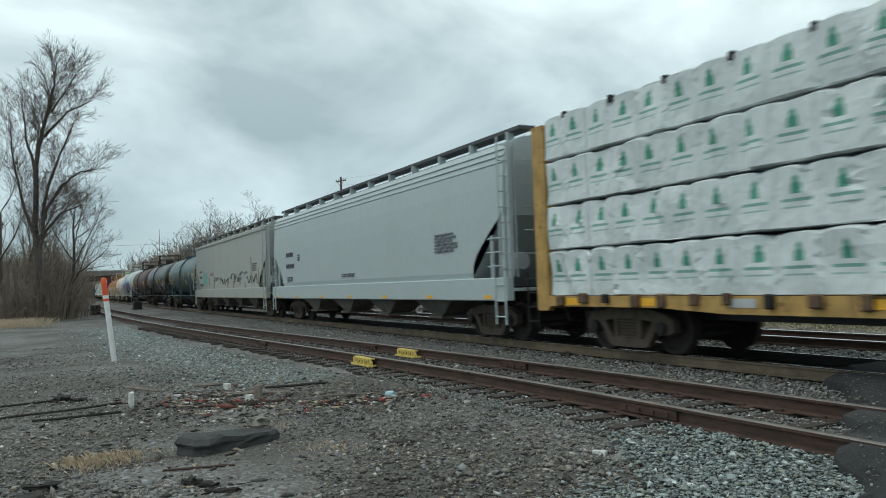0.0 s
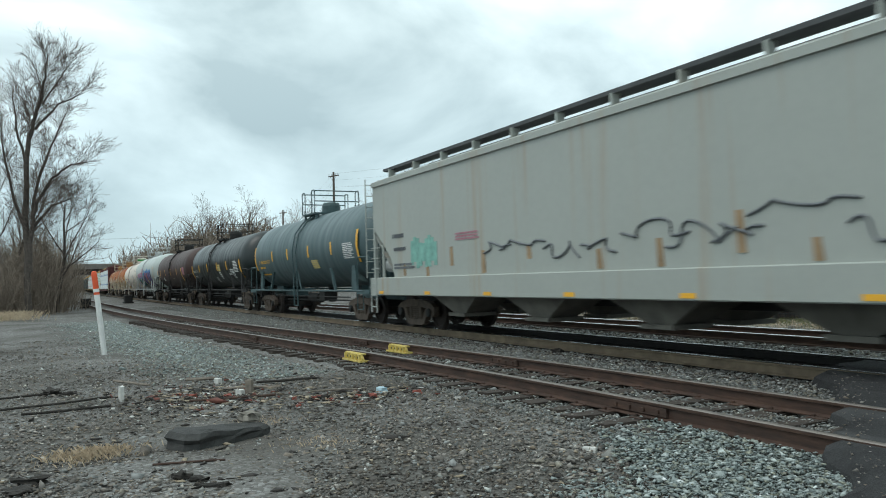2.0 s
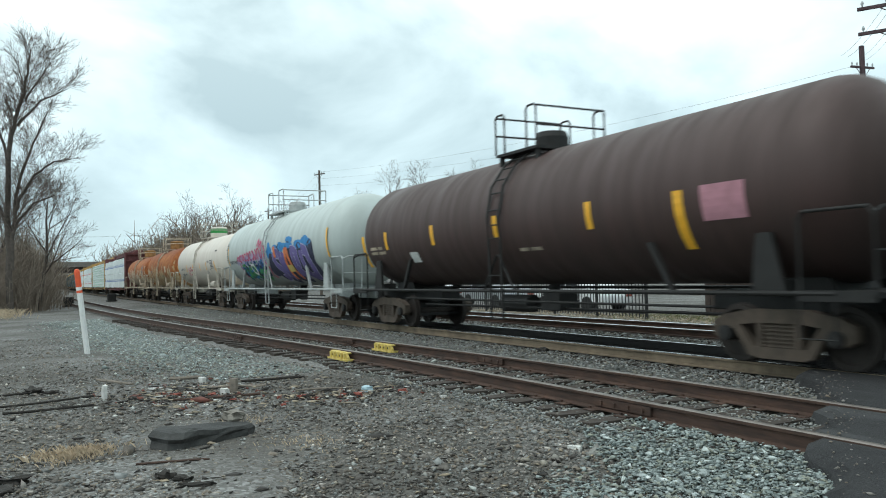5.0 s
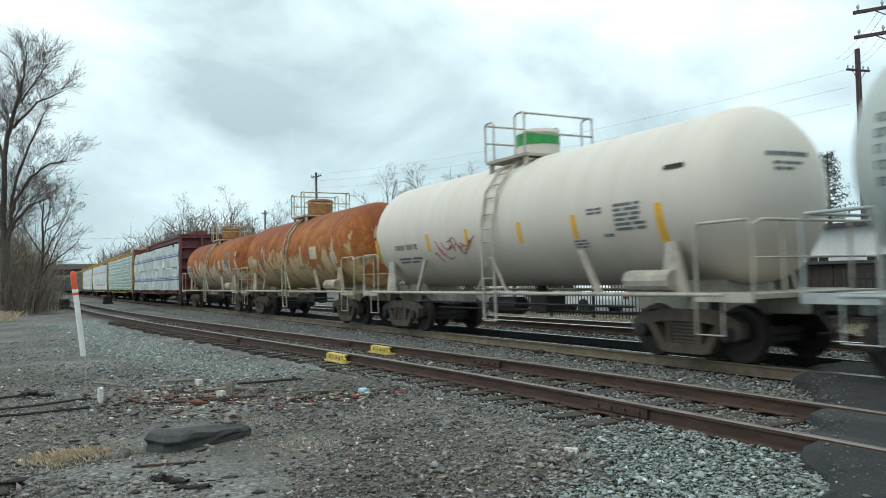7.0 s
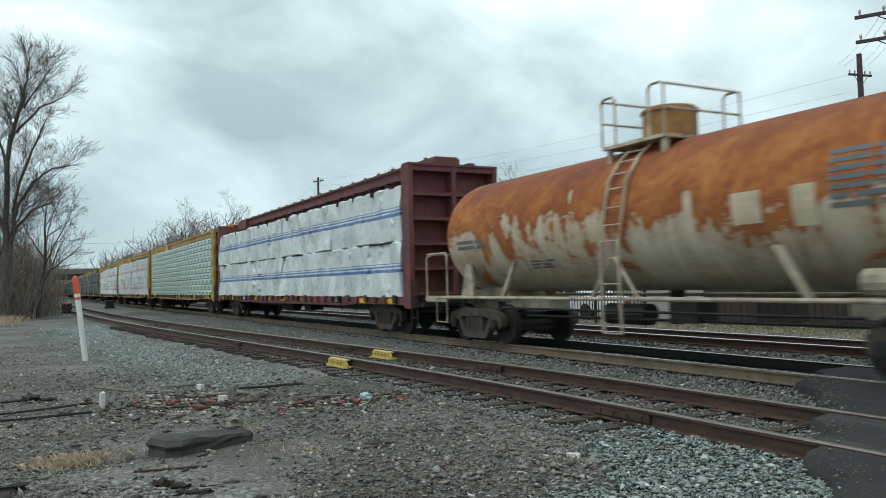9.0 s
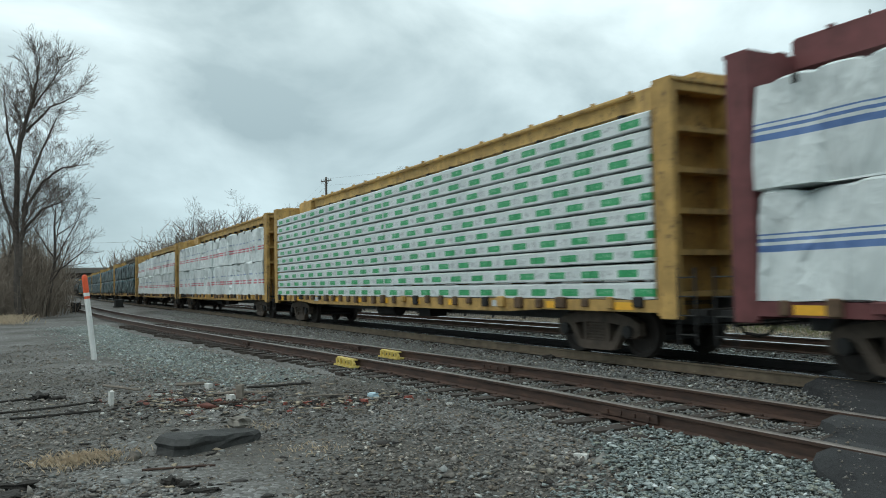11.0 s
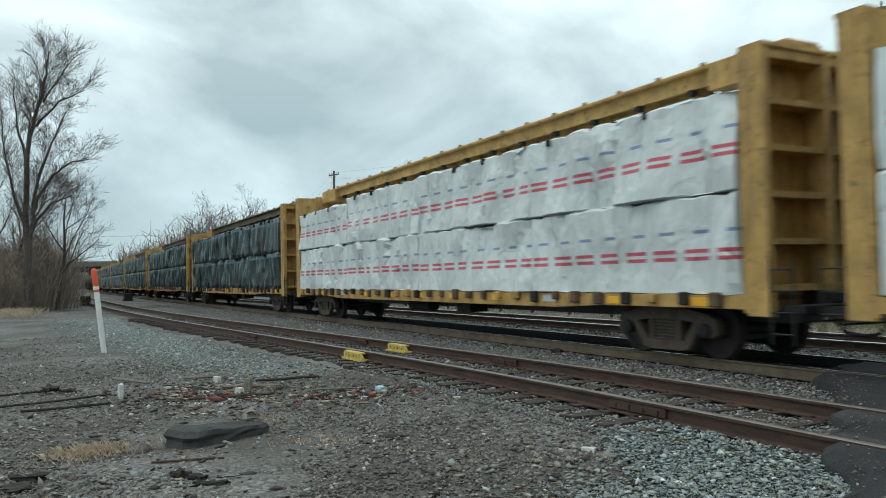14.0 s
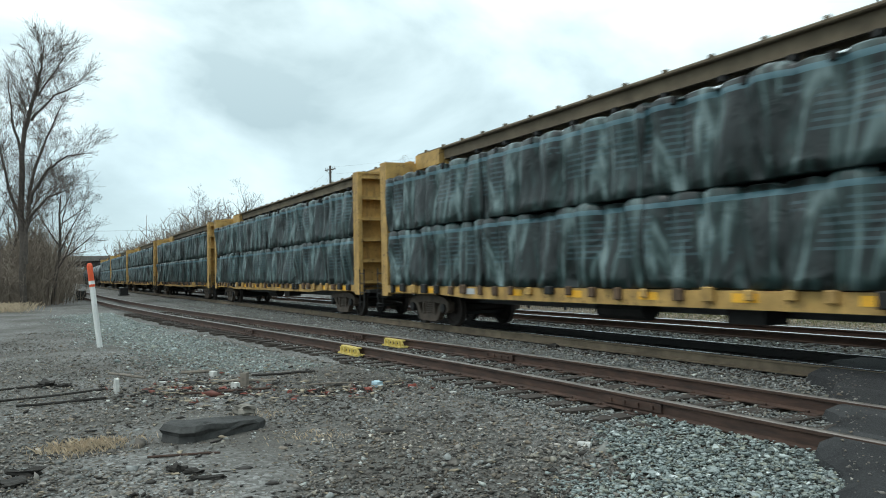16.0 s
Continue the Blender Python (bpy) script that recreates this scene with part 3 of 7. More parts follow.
def lumber_car(s0, s1, paint, label, load, has_beam=True, top=CB_TOP, chord=None):
    """A centre-beam flat car between two bulkheads, with its wrapped load."""
    half, mid = (s1 - s0) / 2, (s0 + s1) / 2
    car = empty_thing("lumber_car")
    tagged(car, label, "rail car", "cars of the freight train")
    w = 1.37
    bm = bmesh.new()
    box(bm, -half, half, -w + 0.05, w - 0.05, DECK_Z - 0.09, DECK_Z - 0.02)
    box(bm, -half, half, -0.25, 0.25, DECK_Z - 0.45, DECK_Z - 0.09)
    deck = part("deck", bm, DARK_GREY, car)
    for side in (-1, 1):
        bm = bmesh.new()
        pts_top = [(-half, DECK_Z), (half, DECK_Z)]
        deep = [(half, DECK_Z - 0.20), (half - 3.2, DECK_Z - 0.20), (half - 4.6, DECK_Z - 0.27), (-half + 4.6, DECK_Z - 0.27), (-half + 3.2, DECK_Z - 0.20), (-half, DECK_Z - 0.20)]
        extrude(bm, pts_top + deep, side * (w - 0.06), side * w)
        sill = part("side_sill", bm, paint, car)
        rnd = random.Random(int(s0 * 7) + side)
        count = 31
        for k in range(count):
            x = -half + 0.5 + (2 * half - 1.0) * k / (count - 1) + rnd.uniform(-0.05, 0.05)
            bm = bmesh.new()
            y0, y1 = sorted((side * w, side * (w + rnd.uniform(0.07, 0.12))))
            wide = rnd.uniform(0.07, 0.13)
            box(bm, x - wide, x + wide, y0, y1, DECK_Z - rnd.uniform(0.12, 0.2), DECK_Z + rnd.uniform(0.01, 0.06), 0.02)
            part("winch", bm, rnd.choice((BLACK_STEEL, WINCH_RUST, WINCH_RUST, paint)), sill)
        for k in range(11):
            x = -half + 0.85 + (2 * half - 1.7) * k / 10
            bm = bmesh.new()
            y0, y1 = sorted((side * (w + 0.002), side * (w + 0.008)))
            box(bm, x - 0.23, x + 0.23, y0, y1, DECK_Z - 0.17, DECK_Z - 0.04)
            plate = k in (2, 8)
            part("data_plate" if plate else "reflector", bm, LIGHT_GREY if plate else REFLECT, sill, "grey data plate" if plate else "")
    for side in (-1, 1):
        bm = bmesh.new()
        x = side * half
        a, b = sorted((x, x - side * 0.05))
        box(bm, a, b, -w, w, DECK_Z - 0.25, top - 0.06)
        bulk = part("bulkhead", bm, paint, car)
        t0, t1 = sorted((x, x + side * 0.38))
        for y in (-w, w - 0.14, -0.07):
            bm = bmesh.new()
            box(bm, t0, t1, y, y + 0.14, DECK_Z - 0.3, top - 0.04, 0.012)
            part("post", bm, paint, bulk)
        for k in range(6):
            z = DECK_Z + 0.05 + (top - 0.25 - DECK_Z) * k / 5
            bm = bmesh.new()
            box(bm, t0 + 0.03, t1 - 0.03, -w + 0.14, w - 0.14, z, z + (0.09 if k < 5 else 0.16))
            part("rib", bm, paint, bulk)
        bm = bmesh.new()
        for sy in (-1, 1):
            extrude(bm, [(x - side * 0.02, top - 0.06), (x + side * 0.40, top - 0.06), (x + side * 0.40, top), (x - side * 0.02, top)], sy * 0.02, sy * w)
        part("top_cap", bm, paint, bulk)
        for sy in (-0.5, 0.6):
            bm = bmesh.new()
            box(bm, t0 + 0.06, t1 - 0.06, sy - 0.1, sy + 0.1, top, top + 0.07)
            part("lug", bm, paint, bulk)
        bm = bmesh.new()
        e0, e1 = sorted((x + side * 0.44, x + side * 0.8))
        box(bm, e0, e1, -1.2, 1.2, DECK_Z - 0.24, DECK_Z - 0.14)
        ladder(bm, x + side * 0.56, -w + 0.02, 0.35, DECK_Z + 0.5, 0.36, 4)
        rod(bm, [(x + side * 0.5, -1.15, DECK_Z - 0.2), (x + side * 0.62, -1.15, 0.65), (x + side * 0.62, 1.15, 0.65)], 0.016)
        part("end_platform", bm, BLACK_STEEL, car)
    if has_beam:
        bm = bmesh.new()
        for sy in (-1, 1):
            extrude(bm, [(-half, top - 0.06), (half, top - 0.06), (half, top + 0.20), (-half, top + 0.20)], sy * 0.16, sy * 0.24)
        box(bm, -half, half, -0.36, 0.36, top + 0.20, top + 0.27, 0.02)
        for k in range(20):
            x = -half + 0.6 + (2 * half - 1.2) * k / 19
            box(bm, x - 0.04, x + 0.04, -0.38, -0.30, top + 0.26, top + 0.31)
        part("top_chord", bm, chord or paint, car)
        for k in range(16):
            x = -half + 0.7 + (2 * half - 1.4) * k / 15
            bm = bmesh.new()
            box(bm, x - 0.08, x + 0.08, -0.15, 0.15, DECK_Z, top + 0.19)
            part("beam_post", bm, chord or paint, car)
            # Black block added to stand for the dark gaps below the chord.
            bm = bmesh.new()
            box(bm, x - 0.06, x + 0.06, -0.30, 0.30, top - 0.16, top - 0.065)
            part("strap_hook", bm, BLACK_STEEL, car)
        for side in (-1, 1):
            bm = bmesh.new()
            a, b = sorted((side * half, side * (half - 1.5)))
            extrude(bm, [(a, top - 0.2), (b, top - 0.2), (b, top + 0.22), (a, top + 0.22)], -0.40, 0.40)
            part("end_gusset", bm, paint, car)
    bm = bmesh.new()
    rod(bm, [(-2.2, -0.5, 0.62), (-0.9, -0.5, 0.62)], 0.2, 10)
    box(bm, 1.2, 1.9, -0.9, -0.4, 0.5, 0.78)
    tagged(part("brake_gear", bm, BLACK_STEEL, car), kind="stuff")
    for side in (-1, 1):
        make_truck(car, side * (half - 2.0))
    couplers(car, half + 0.40)
    CARS.append((car, mid, 0, 0, 0, 0))
    # the load
    kind, tiers, per_row, z_top, blabel = load
    clear = 0.10
    span = 2 * half - 2 * clear
    length = span / per_row
    tier_h = (z_top - DECK_Z) / tiers
    seed = int(mid * 10) % 1000
    for t in range(tiers):
        for k in range(per_row):
            seed += 1
            low = 0.0
            if kind is WRAP_RED and k == 0 and t == tiers - 1 and mid > 240:
                low = 0.16
            b = bundle("lumber_pack", length - 0.025, 1.06, tier_h - (0.03 if tiers > 2 else 0.015) - low, kind, blabel, "lumber bundle", seed,
                       0.05 if t == 0 else 0.02, 0.05 if kind is WRAP_DARK else 0.05 if tiers < 3 else 0.04 if tiers < 5 else 0.014,
                       0.13 if kind is WRAP_DARK else 0.0)
            b["group"] = "wrapped lumber bundles on the cars"
            x = -half + clear + length * (k + 0.5)
            CARS.append((b, mid, x, -0.83, DECK_Z + 0.012 + tier_h * t, 0))
            if t == tiers - 1 and tiers < 5:
                for q in range(int(length / 1.38)):
                    bm = bmesh.new()
                    xx = -length / 2 + 0.69 + 1.38 * q
                    box(bm, xx - 0.045, xx + 0.045, -0.575, -0.45, tier_h - low - 0.15, tier_h - low - 0.02, 0.01)
                    part("corner_guard", bm, BLACK_STEEL, b)
            far = copy_thing(b, Matrix())
            CARS.append((far, mid, x, 0.83, DECK_Z + 0.012 + tier_h * t, 180))
    return car


def curved_patch(bm, x0, x1, a0, a1, r, cz, nx=1, na=5):
    """A sheet that lies on the near flank of a tank, between two angles above the level (degrees)."""
    g = [[bm.verts.new((x0 + (x1 - x0) * i / nx, -r * math.cos(radians(a0 + (a1 - a0) * k / na)), cz + r * math.sin(radians(a0 + (a1 - a0) * k / na)))) for k in range(na + 1)] for i in range(nx + 1)]
    for i in range(nx):
        for k in range(na):
            bm.faces.new((g[i][k], g[i + 1][k], g[i + 1][k + 1], g[i][k + 1]))


def curved_blob(bm, x, a, rx, ra, r, cz, seed, wob=0.35, n=26):
    """An uneven spot of paint on a tank's near flank."""
    rnd = random.Random(seed)
    ph = [rnd.uniform(0, 6.28) for _ in range(4)]

    def at(u, w):
        ang = radians(a + w)
        return bm.verts.new((x + u, -r * math.cos(ang), cz + r * math.sin(ang)))
    rings = [[at(0, 0)]]
    for f in (0.35, 0.7, 1.0):
        ring = []
        for k in range(n):
            th = k * math.tau / n
            q = 1 + wob * (0.5 * math.sin(2 * th + ph[0]) + 0.35 * math.sin(3 * th + ph[1]) + 0.3 * math.sin(5 * th + ph[2]))
            ring.append(at(rx * f * q * math.cos(th), ra * f * q * math.sin(th)))
        rings.append(ring)
    for k in range(n):
        bm.faces.new((rings[0][0], rings[1][k], rings[1][(k + 1) % n]))
    for a1, b1 in zip(rings[1:], rings[2:]):
        for k in range(n):
            bm.faces.new((a1[k], b1[k], b1[(k + 1) % n], a1[(k + 1) % n]))


def text_bars(bm, x0, x1, a0, a1, r, cz, lines, rnd):
    """Unreadable lettering as bars in lines."""
    step = (a1 - a0) / lines
    for k in range(lines):
        x = x0
        end = x1 - rnd.uniform(0, 0.25) * (x1 - x0)
        while x < end:
            wd = rnd.uniform(0.25, 0.6) * (x1 - x0)
            tall = math.radians(step) * r * 0.6
            if tall > 0.09:
                q = x
                while q < min(end, x + wd):
                    lw = tall * rnd.uniform(0.5, 0.75)
                    lo, hi = a1 - step * (k + 0.75), a1 - step * (k + 0.15)
                    mid = (lo + hi) / 2
                    bar = tall * 0.2
                    curved_patch(bm, q, q + bar, lo, hi, r, cz, 1, 2)
                    curved_patch(bm, q + bar, q + lw, hi - (hi - lo) * 0.2, hi, r, cz, 1, 1)
                    if rnd.random() < 0.6:
                        curved_patch(bm, q + lw - bar, q + lw, lo, hi - (hi - lo) * 0.2, r, cz, 1, 2)
                    if rnd.random() < 0.6:
                        curved_patch(bm, q + bar, q + lw - bar, lo, lo + (hi - lo) * 0.2, r, cz, 1, 1)
                    q += lw + tall * 0.22
                x = q + tall * 0.5
                continue
            curved_patch(bm, x, min(end, x + wd), a1 - step * (k + 0.75), a1 - step * (k + 0.15), r, cz, 1, 2)
            x += wd + 0.05 * (x1 - x0) + 0.02


def tank_car(s0, s1, label, paint, fittings, dia=3.0, cz=2.62, dome="cover", deco=None, trim=None, ladder_x=-0.03, rails=True, deck_x=-0.03, deck_half=0.78):
    """A tank car: shell with dished ends, saddles, side rails, ladders and the top platform."""
    half, mid = (s1 - s0) / 2, (s0 + s1) / 2
    r = dia / 2
    car = empty_thing("tank_car")
    tagged(car, label, "tank car", "cars of the freight train")
    hx = half - 0.35
    bm = bmesh.new()
    dish = 0.30 * dia
    prof = [(-hx + dish - dish * math.cos(math.pi / 2 * k / 8), r * math.sin(math.pi / 2 * k / 8)) for k in range(9)]
    seams = [-(hx - dish) + (hx - dish) * 2 * k / 5 for k in range(1, 5)]
    body = [(sx, r) for sx in seams]
    prof = prof + body + [(-x, q) for x, q in prof[::-1]]
    lathe_x(bm, [(x, q) for x, q in prof], 0, 64)
    shell = part("shell", bm, paint, car, smooth=True)
    shell.location = (0, 0, cz)
    # stub sills, saddles and braces
    tx = half - 1.75
    for side in (-1, 1):
        bm = bmesh.new()
        a, b = sorted((side * (half - 0.1), side * (half - 3.6)))
        box(bm, a, b, -0.28, 0.28, 0.72, 1.04, 0.02)
        extrude(bm, [(side * (tx - 0.7), 1.0), (side * (tx + 0.55), 1.0), (side * (tx + 0.35), cz - r * 0.85), (side * (tx - 0.45), cz - r * 0.85)], -0.5, 0.5)
        part("saddle", bm, fittings, car)
        bm = bmesh.new()
        a, b = sorted((side * (half - 0.05), side * (half - 1.15)))
        box(bm, a, b, -1.42, 1.42, 0.98, 1.05)
        box(bm, a + 0.02, b - 0.02, -1.44, -1.40, 0.93, 1.07)
        part("end_platform", bm, fittings, car)
        bm = bmesh.new()
        x1, x2 = side * (half - 0.08), side * (half - 1.12)
        rod(bm, [(x1, -1.40, 1.05), (x1, -1.40, 1.98), (x1 - side * 0.08, -1.40, 2.08), (x2 + side * 0.08, -1.40, 2.08), (x2, -1.40, 1.98), (x2, -1.40, 1.05)], 0.024, 8)
        rod(bm, [(x1, -1.40, 2.0), (x1, -1.2, 2.08), (x1, 1.2, 2.08), (x1, 1.40, 2.0), (x1, 1.40, 1.05)], 0.022, 8)
        rod(bm, [(x2, -1.42, 1.05), (x2, -1.42, 0.45), (x2 + side * 0.5, -1.42, 0.45), (x2 + side * 0.5, -1.42, 1.0)], 0.018, 6)
        part("hand_rail", bm, fittings, car)
        bm = bmesh.new()
        xa, xb = sorted((side * (tx - 1.6), side * (tx - 2.1)))
        zc = cz - r * 0.52
        extrude(bm, [(side * (tx - 1.60), 1.02), (side * (tx - 1.71), 1.02), (side * (tx - 2.20), zc), (side * (tx - 2.09), zc)], -1.36, -1.28)
        part("brace", bm, fittings, car)
        bm = bmesh.new()
        extrude(bm, [(side * (tx - 1.55), 1.02), (side * (tx - 1.75), 1.02), (side * (tx - 2.25), zc), (side * (tx - 2.05), zc)], 1.28, 1.36)
        part("brace", bm, fittings, car)
        bm = bmesh.new()
        rod(bm, [(side * (tx + 0.1), -1.30, 1.25), (side * (tx - 0.9), -1.30, 1.25)], 0.17, 12) if side > 0 and dome != "cover" else box(bm, side * tx - 0.15, side * tx + 0.15, -1.1, -0.85, 1.05, 1.2)
        part("air_reservoir", bm, fittings, car)
        for sy in (-1, 1):
            bm = bmesh.new()
            zt = cz - r * 0.50
            extrude(bm, [(side * (tx - 0.20), 1.04), (side * (tx + 0.34), 1.04), (side * (tx + 0.22), zt - 0.35), (side * (tx + 0.14), zt), (side * (tx - 0.10), zt), (side * (tx - 0.16), zt - 0.35)], sy * (r * 0.86), sy * (r * 0.86 + 0.06))
            part("bolster_web", bm, fittings, car)
        bm = bmesh.new()
        xb = side * (half - 0.10)
        if side < 0:
            ring = [(xb - 0.04, 0.75 + 0.28 * math.cos(k * math.tau / 16), 1.75 + 0.28 * math.sin(k * math.tau / 16)) for k in range(17)]
            rod(bm, ring, 0.018, 5)
            rod(bm, [(xb - 0.04, 0.47, 1.75), (xb - 0.04, 1.03, 1.75)], 0.014, 5)
            rod(bm, [(xb - 0.04, 0.75, 1.47), (xb - 0.04, 0.75, 2.03)], 0.014, 5)
            rod(bm, [(xb, 0.75, 1.05), (xb, 0.75, 1.8)], 0.03, 6)
        else:
            rod(bm, [(xb, -0.75, 1.05), (xb, -0.75, 2.08)], 0.022, 6)
            rod(bm, [(xb, 0.75, 1.05), (xb, 0.75, 2.08)], 0.022, 6)
            rod(bm, [(xb, -1.38, 1.55), (xb, 1.38, 1.55)], 0.018, 6)
        part("brake_wheel" if side < 0 else "end_rail", bm, fittings, car)
    for side in (-1, 1):
        bm = bmesh.new()
        rod(bm, [(-half + 0.6, side * 1.42, 1.03), (half - 0.6, side * 1.42, 1.03)], 0.035, 8)
        part("side_rail", bm, fittings, car)
    if rails:
        bm = bmesh.new()
        rod(bm, [(-half + 2.9, -1.0, 0.80), (half - 2.9, -1.0, 0.80)], 0.025, 6)
        rod(bm, [(-half + 3.1, -0.5, 0.62), (half - 3.1, -0.5, 0.66)], 0.03, 6)
        rod(bm, [(-1.4, -0.35, 0.72), (-0.3, -0.35, 0.72)], 0.2, 10)
        box(bm, 0.5, 1.1, -0.7, -0.2, 0.62, 1.0)
        rod(bm, [(0, 0, 1.15), (0, 0, 0.55)], 0.14, 10)
        part("brake_piping", bm, BLACK_STEEL, car)
    # centre ladder that follows the shell
    bm = bmesh.new()
    lx = ladder_x
    stile = [(-1.47, 0.45), (-1.50, cz - 0.5), (-r - 0.08, cz), (-r * 0.92 - 0.06, cz + r * 0.45), (-r * 0.70 - 0.05, cz + r * 0.76), (-0.6, cz + r * 1.0)]
    for o in (-0.23, 0.23):
        rod(bm, [(lx + o, y, z) for y, z in stile], 0.028, 6)
    for k in range(10):
        u = k / 9 * (len(stile) - 1.001)
        i = int(u)
        y = stile[i][0] + (stile[i + 1][0] - stile[i][0]) * (u - i)
        z = stile[i][1] + (stile[i + 1][1] - stile[i][1]) * (u - i)
        rod(bm, [(lx - 0.23, y, z), (lx + 0.23, y, z)], 0.016, 6)
    rod(bm, [(lx - 0.6, -1.42, 1.03), (lx - 0.05, -1.42, cz - r * 0.55)], 0.03, 6)
    rod(bm, [(lx + 0.6, -1.42, 1.03), (lx + 0.05, -1.42, cz - r * 0.55)], 0.03, 6)
    part("ladder", bm, fittings, car)
    # top platform
    top = cz + r
    bm = bmesh.new()
    pw, pl = 0.90, deck_half
    px = deck_x
    box(bm, px - pl, px + pl, -pw, -pw + 0.35, top - 0.06, top)
    box(bm, px - pl, px + pl, pw - 0.35, pw, top - 0.06, top)
    box(bm, px - pl, px - pl + 0.3, -pw + 0.35, pw - 0.35, top - 0.06, top)
    box(bm, px + pl - 0.3, px + pl, -pw + 0.35, pw - 0.35, top - 0.06, top)
    for sx in (-pl + 0.1, pl - 0.1):
        for sy in (-pw + 0.1, pw - 0.1):
            box(bm, px + sx - 0.05, px + sx + 0.05, sy - 0.04, sy + 0.04, top - 0.35, top - 0.06)
    part("top_platform", bm, fittings, car)
    hgt = 0.86
    for sy in (-pw, pw):
        for xa, xb in ((-pl, -0.42), (0.42, pl)):
            bm = bmesh.new()
            rod(bm, [(px + xa, sy, top), (px + xa, sy, top + hgt - 0.07), (px + xa + 0.07, sy, top + hgt), (px + xb - 0.07, sy, top + hgt), (px + xb, sy, top + hgt - 0.07), (px + xb, sy, top)], 0.024, 8)
            part("platform_rail", bm, fittings, car)
    for sx in (-pl, pl):
        for up in (hgt - 0.03, hgt * 0.5):
            bm = bmesh.new()
            rod(bm, [(px + sx, -pw, top + up), (px + sx, pw, top + up)], 0.022, 8)
            part("cross_rail", bm, fittings, car)
    bm = bmesh.new()
    if dome == "cover":
        rod(bm, [(px + 0.1, 0, top - 0.1), (px + 0.1, 0, top + 0.30), (px + 0.1, 0, top + 0.42), (px + 0.1, 0, top + 0.46)], [0.36, 0.36, 0.31, 0.1], 20)
        rod(bm, [(px - 0.65, 0, top - 0.1), (px - 0.65, 0, top + 0.16)], 0.16, 12)
        part("valve_cover", bm, fittings, car, smooth=False)
    else:
        rod(bm, [(px, 0, top - 0.25), (px, 0, top + 0.06)], 0.62, 24)
        part("dome_base", bm, paint, car)
        bm = bmesh.new()
        rod(bm, [(px, 0, top + 0.06), (px, 0, top + 0.56), (px, 0, top + 0.63), (px, 0, top + 0.66)], [0.48, 0.48, 0.45, 0.25], 28)
        part("valve_dome", bm, trim if trim is RUST_DOME else paint, car)
        bm = bmesh.new()
        if trim is RUST_DOME:
            rod(bm, [(px, 0, top + 0.54), (px, 0, top + 0.58)], 0.51, 28)
        else:
            rod(bm, [(px, 0, top + 0.28), (px, 0, top + 0.54)], 0.486, 28)
        part("dome_band", bm, trim or fittings, car)
    for side in (-1, 1):
        make_truck(car, side * tx, 0.42)
    couplers(car, half)
    if deco:
        deco(car, r, cz, hx)
    CARS.append((car, mid, 0, 0, 0, 0))
    return car


def bands(car, r, cz, xs, a0=-2, a1=14, w=0.16, mat=None):
    for x in xs:
        bm = bmesh.new()
        curved_patch(bm, x - w / 2, x + w / 2, a0, a1, r + 0.006, cz)
        part("reflector", bm, mat or REFLECT, car)


def letters(car, r, cz, spots, mat):
    rnd = random.Random(len(spots) * 13 + int(r * 100))
    for x0, x1, a0, a1, n in spots:
        bm = bmesh.new()
        text_bars(bm, x0, x1, a0, a1, r + 0.006, cz, n, rnd)
        tagged(part("stencil", bm, mat, car), kind="stuff")


OPEN_END = ((1.37, 1.45), (1.75, 1.36), (1.97, 1.2), (2.35, 0.72), (2.85, 0.0))   # height, how far the side is cut back


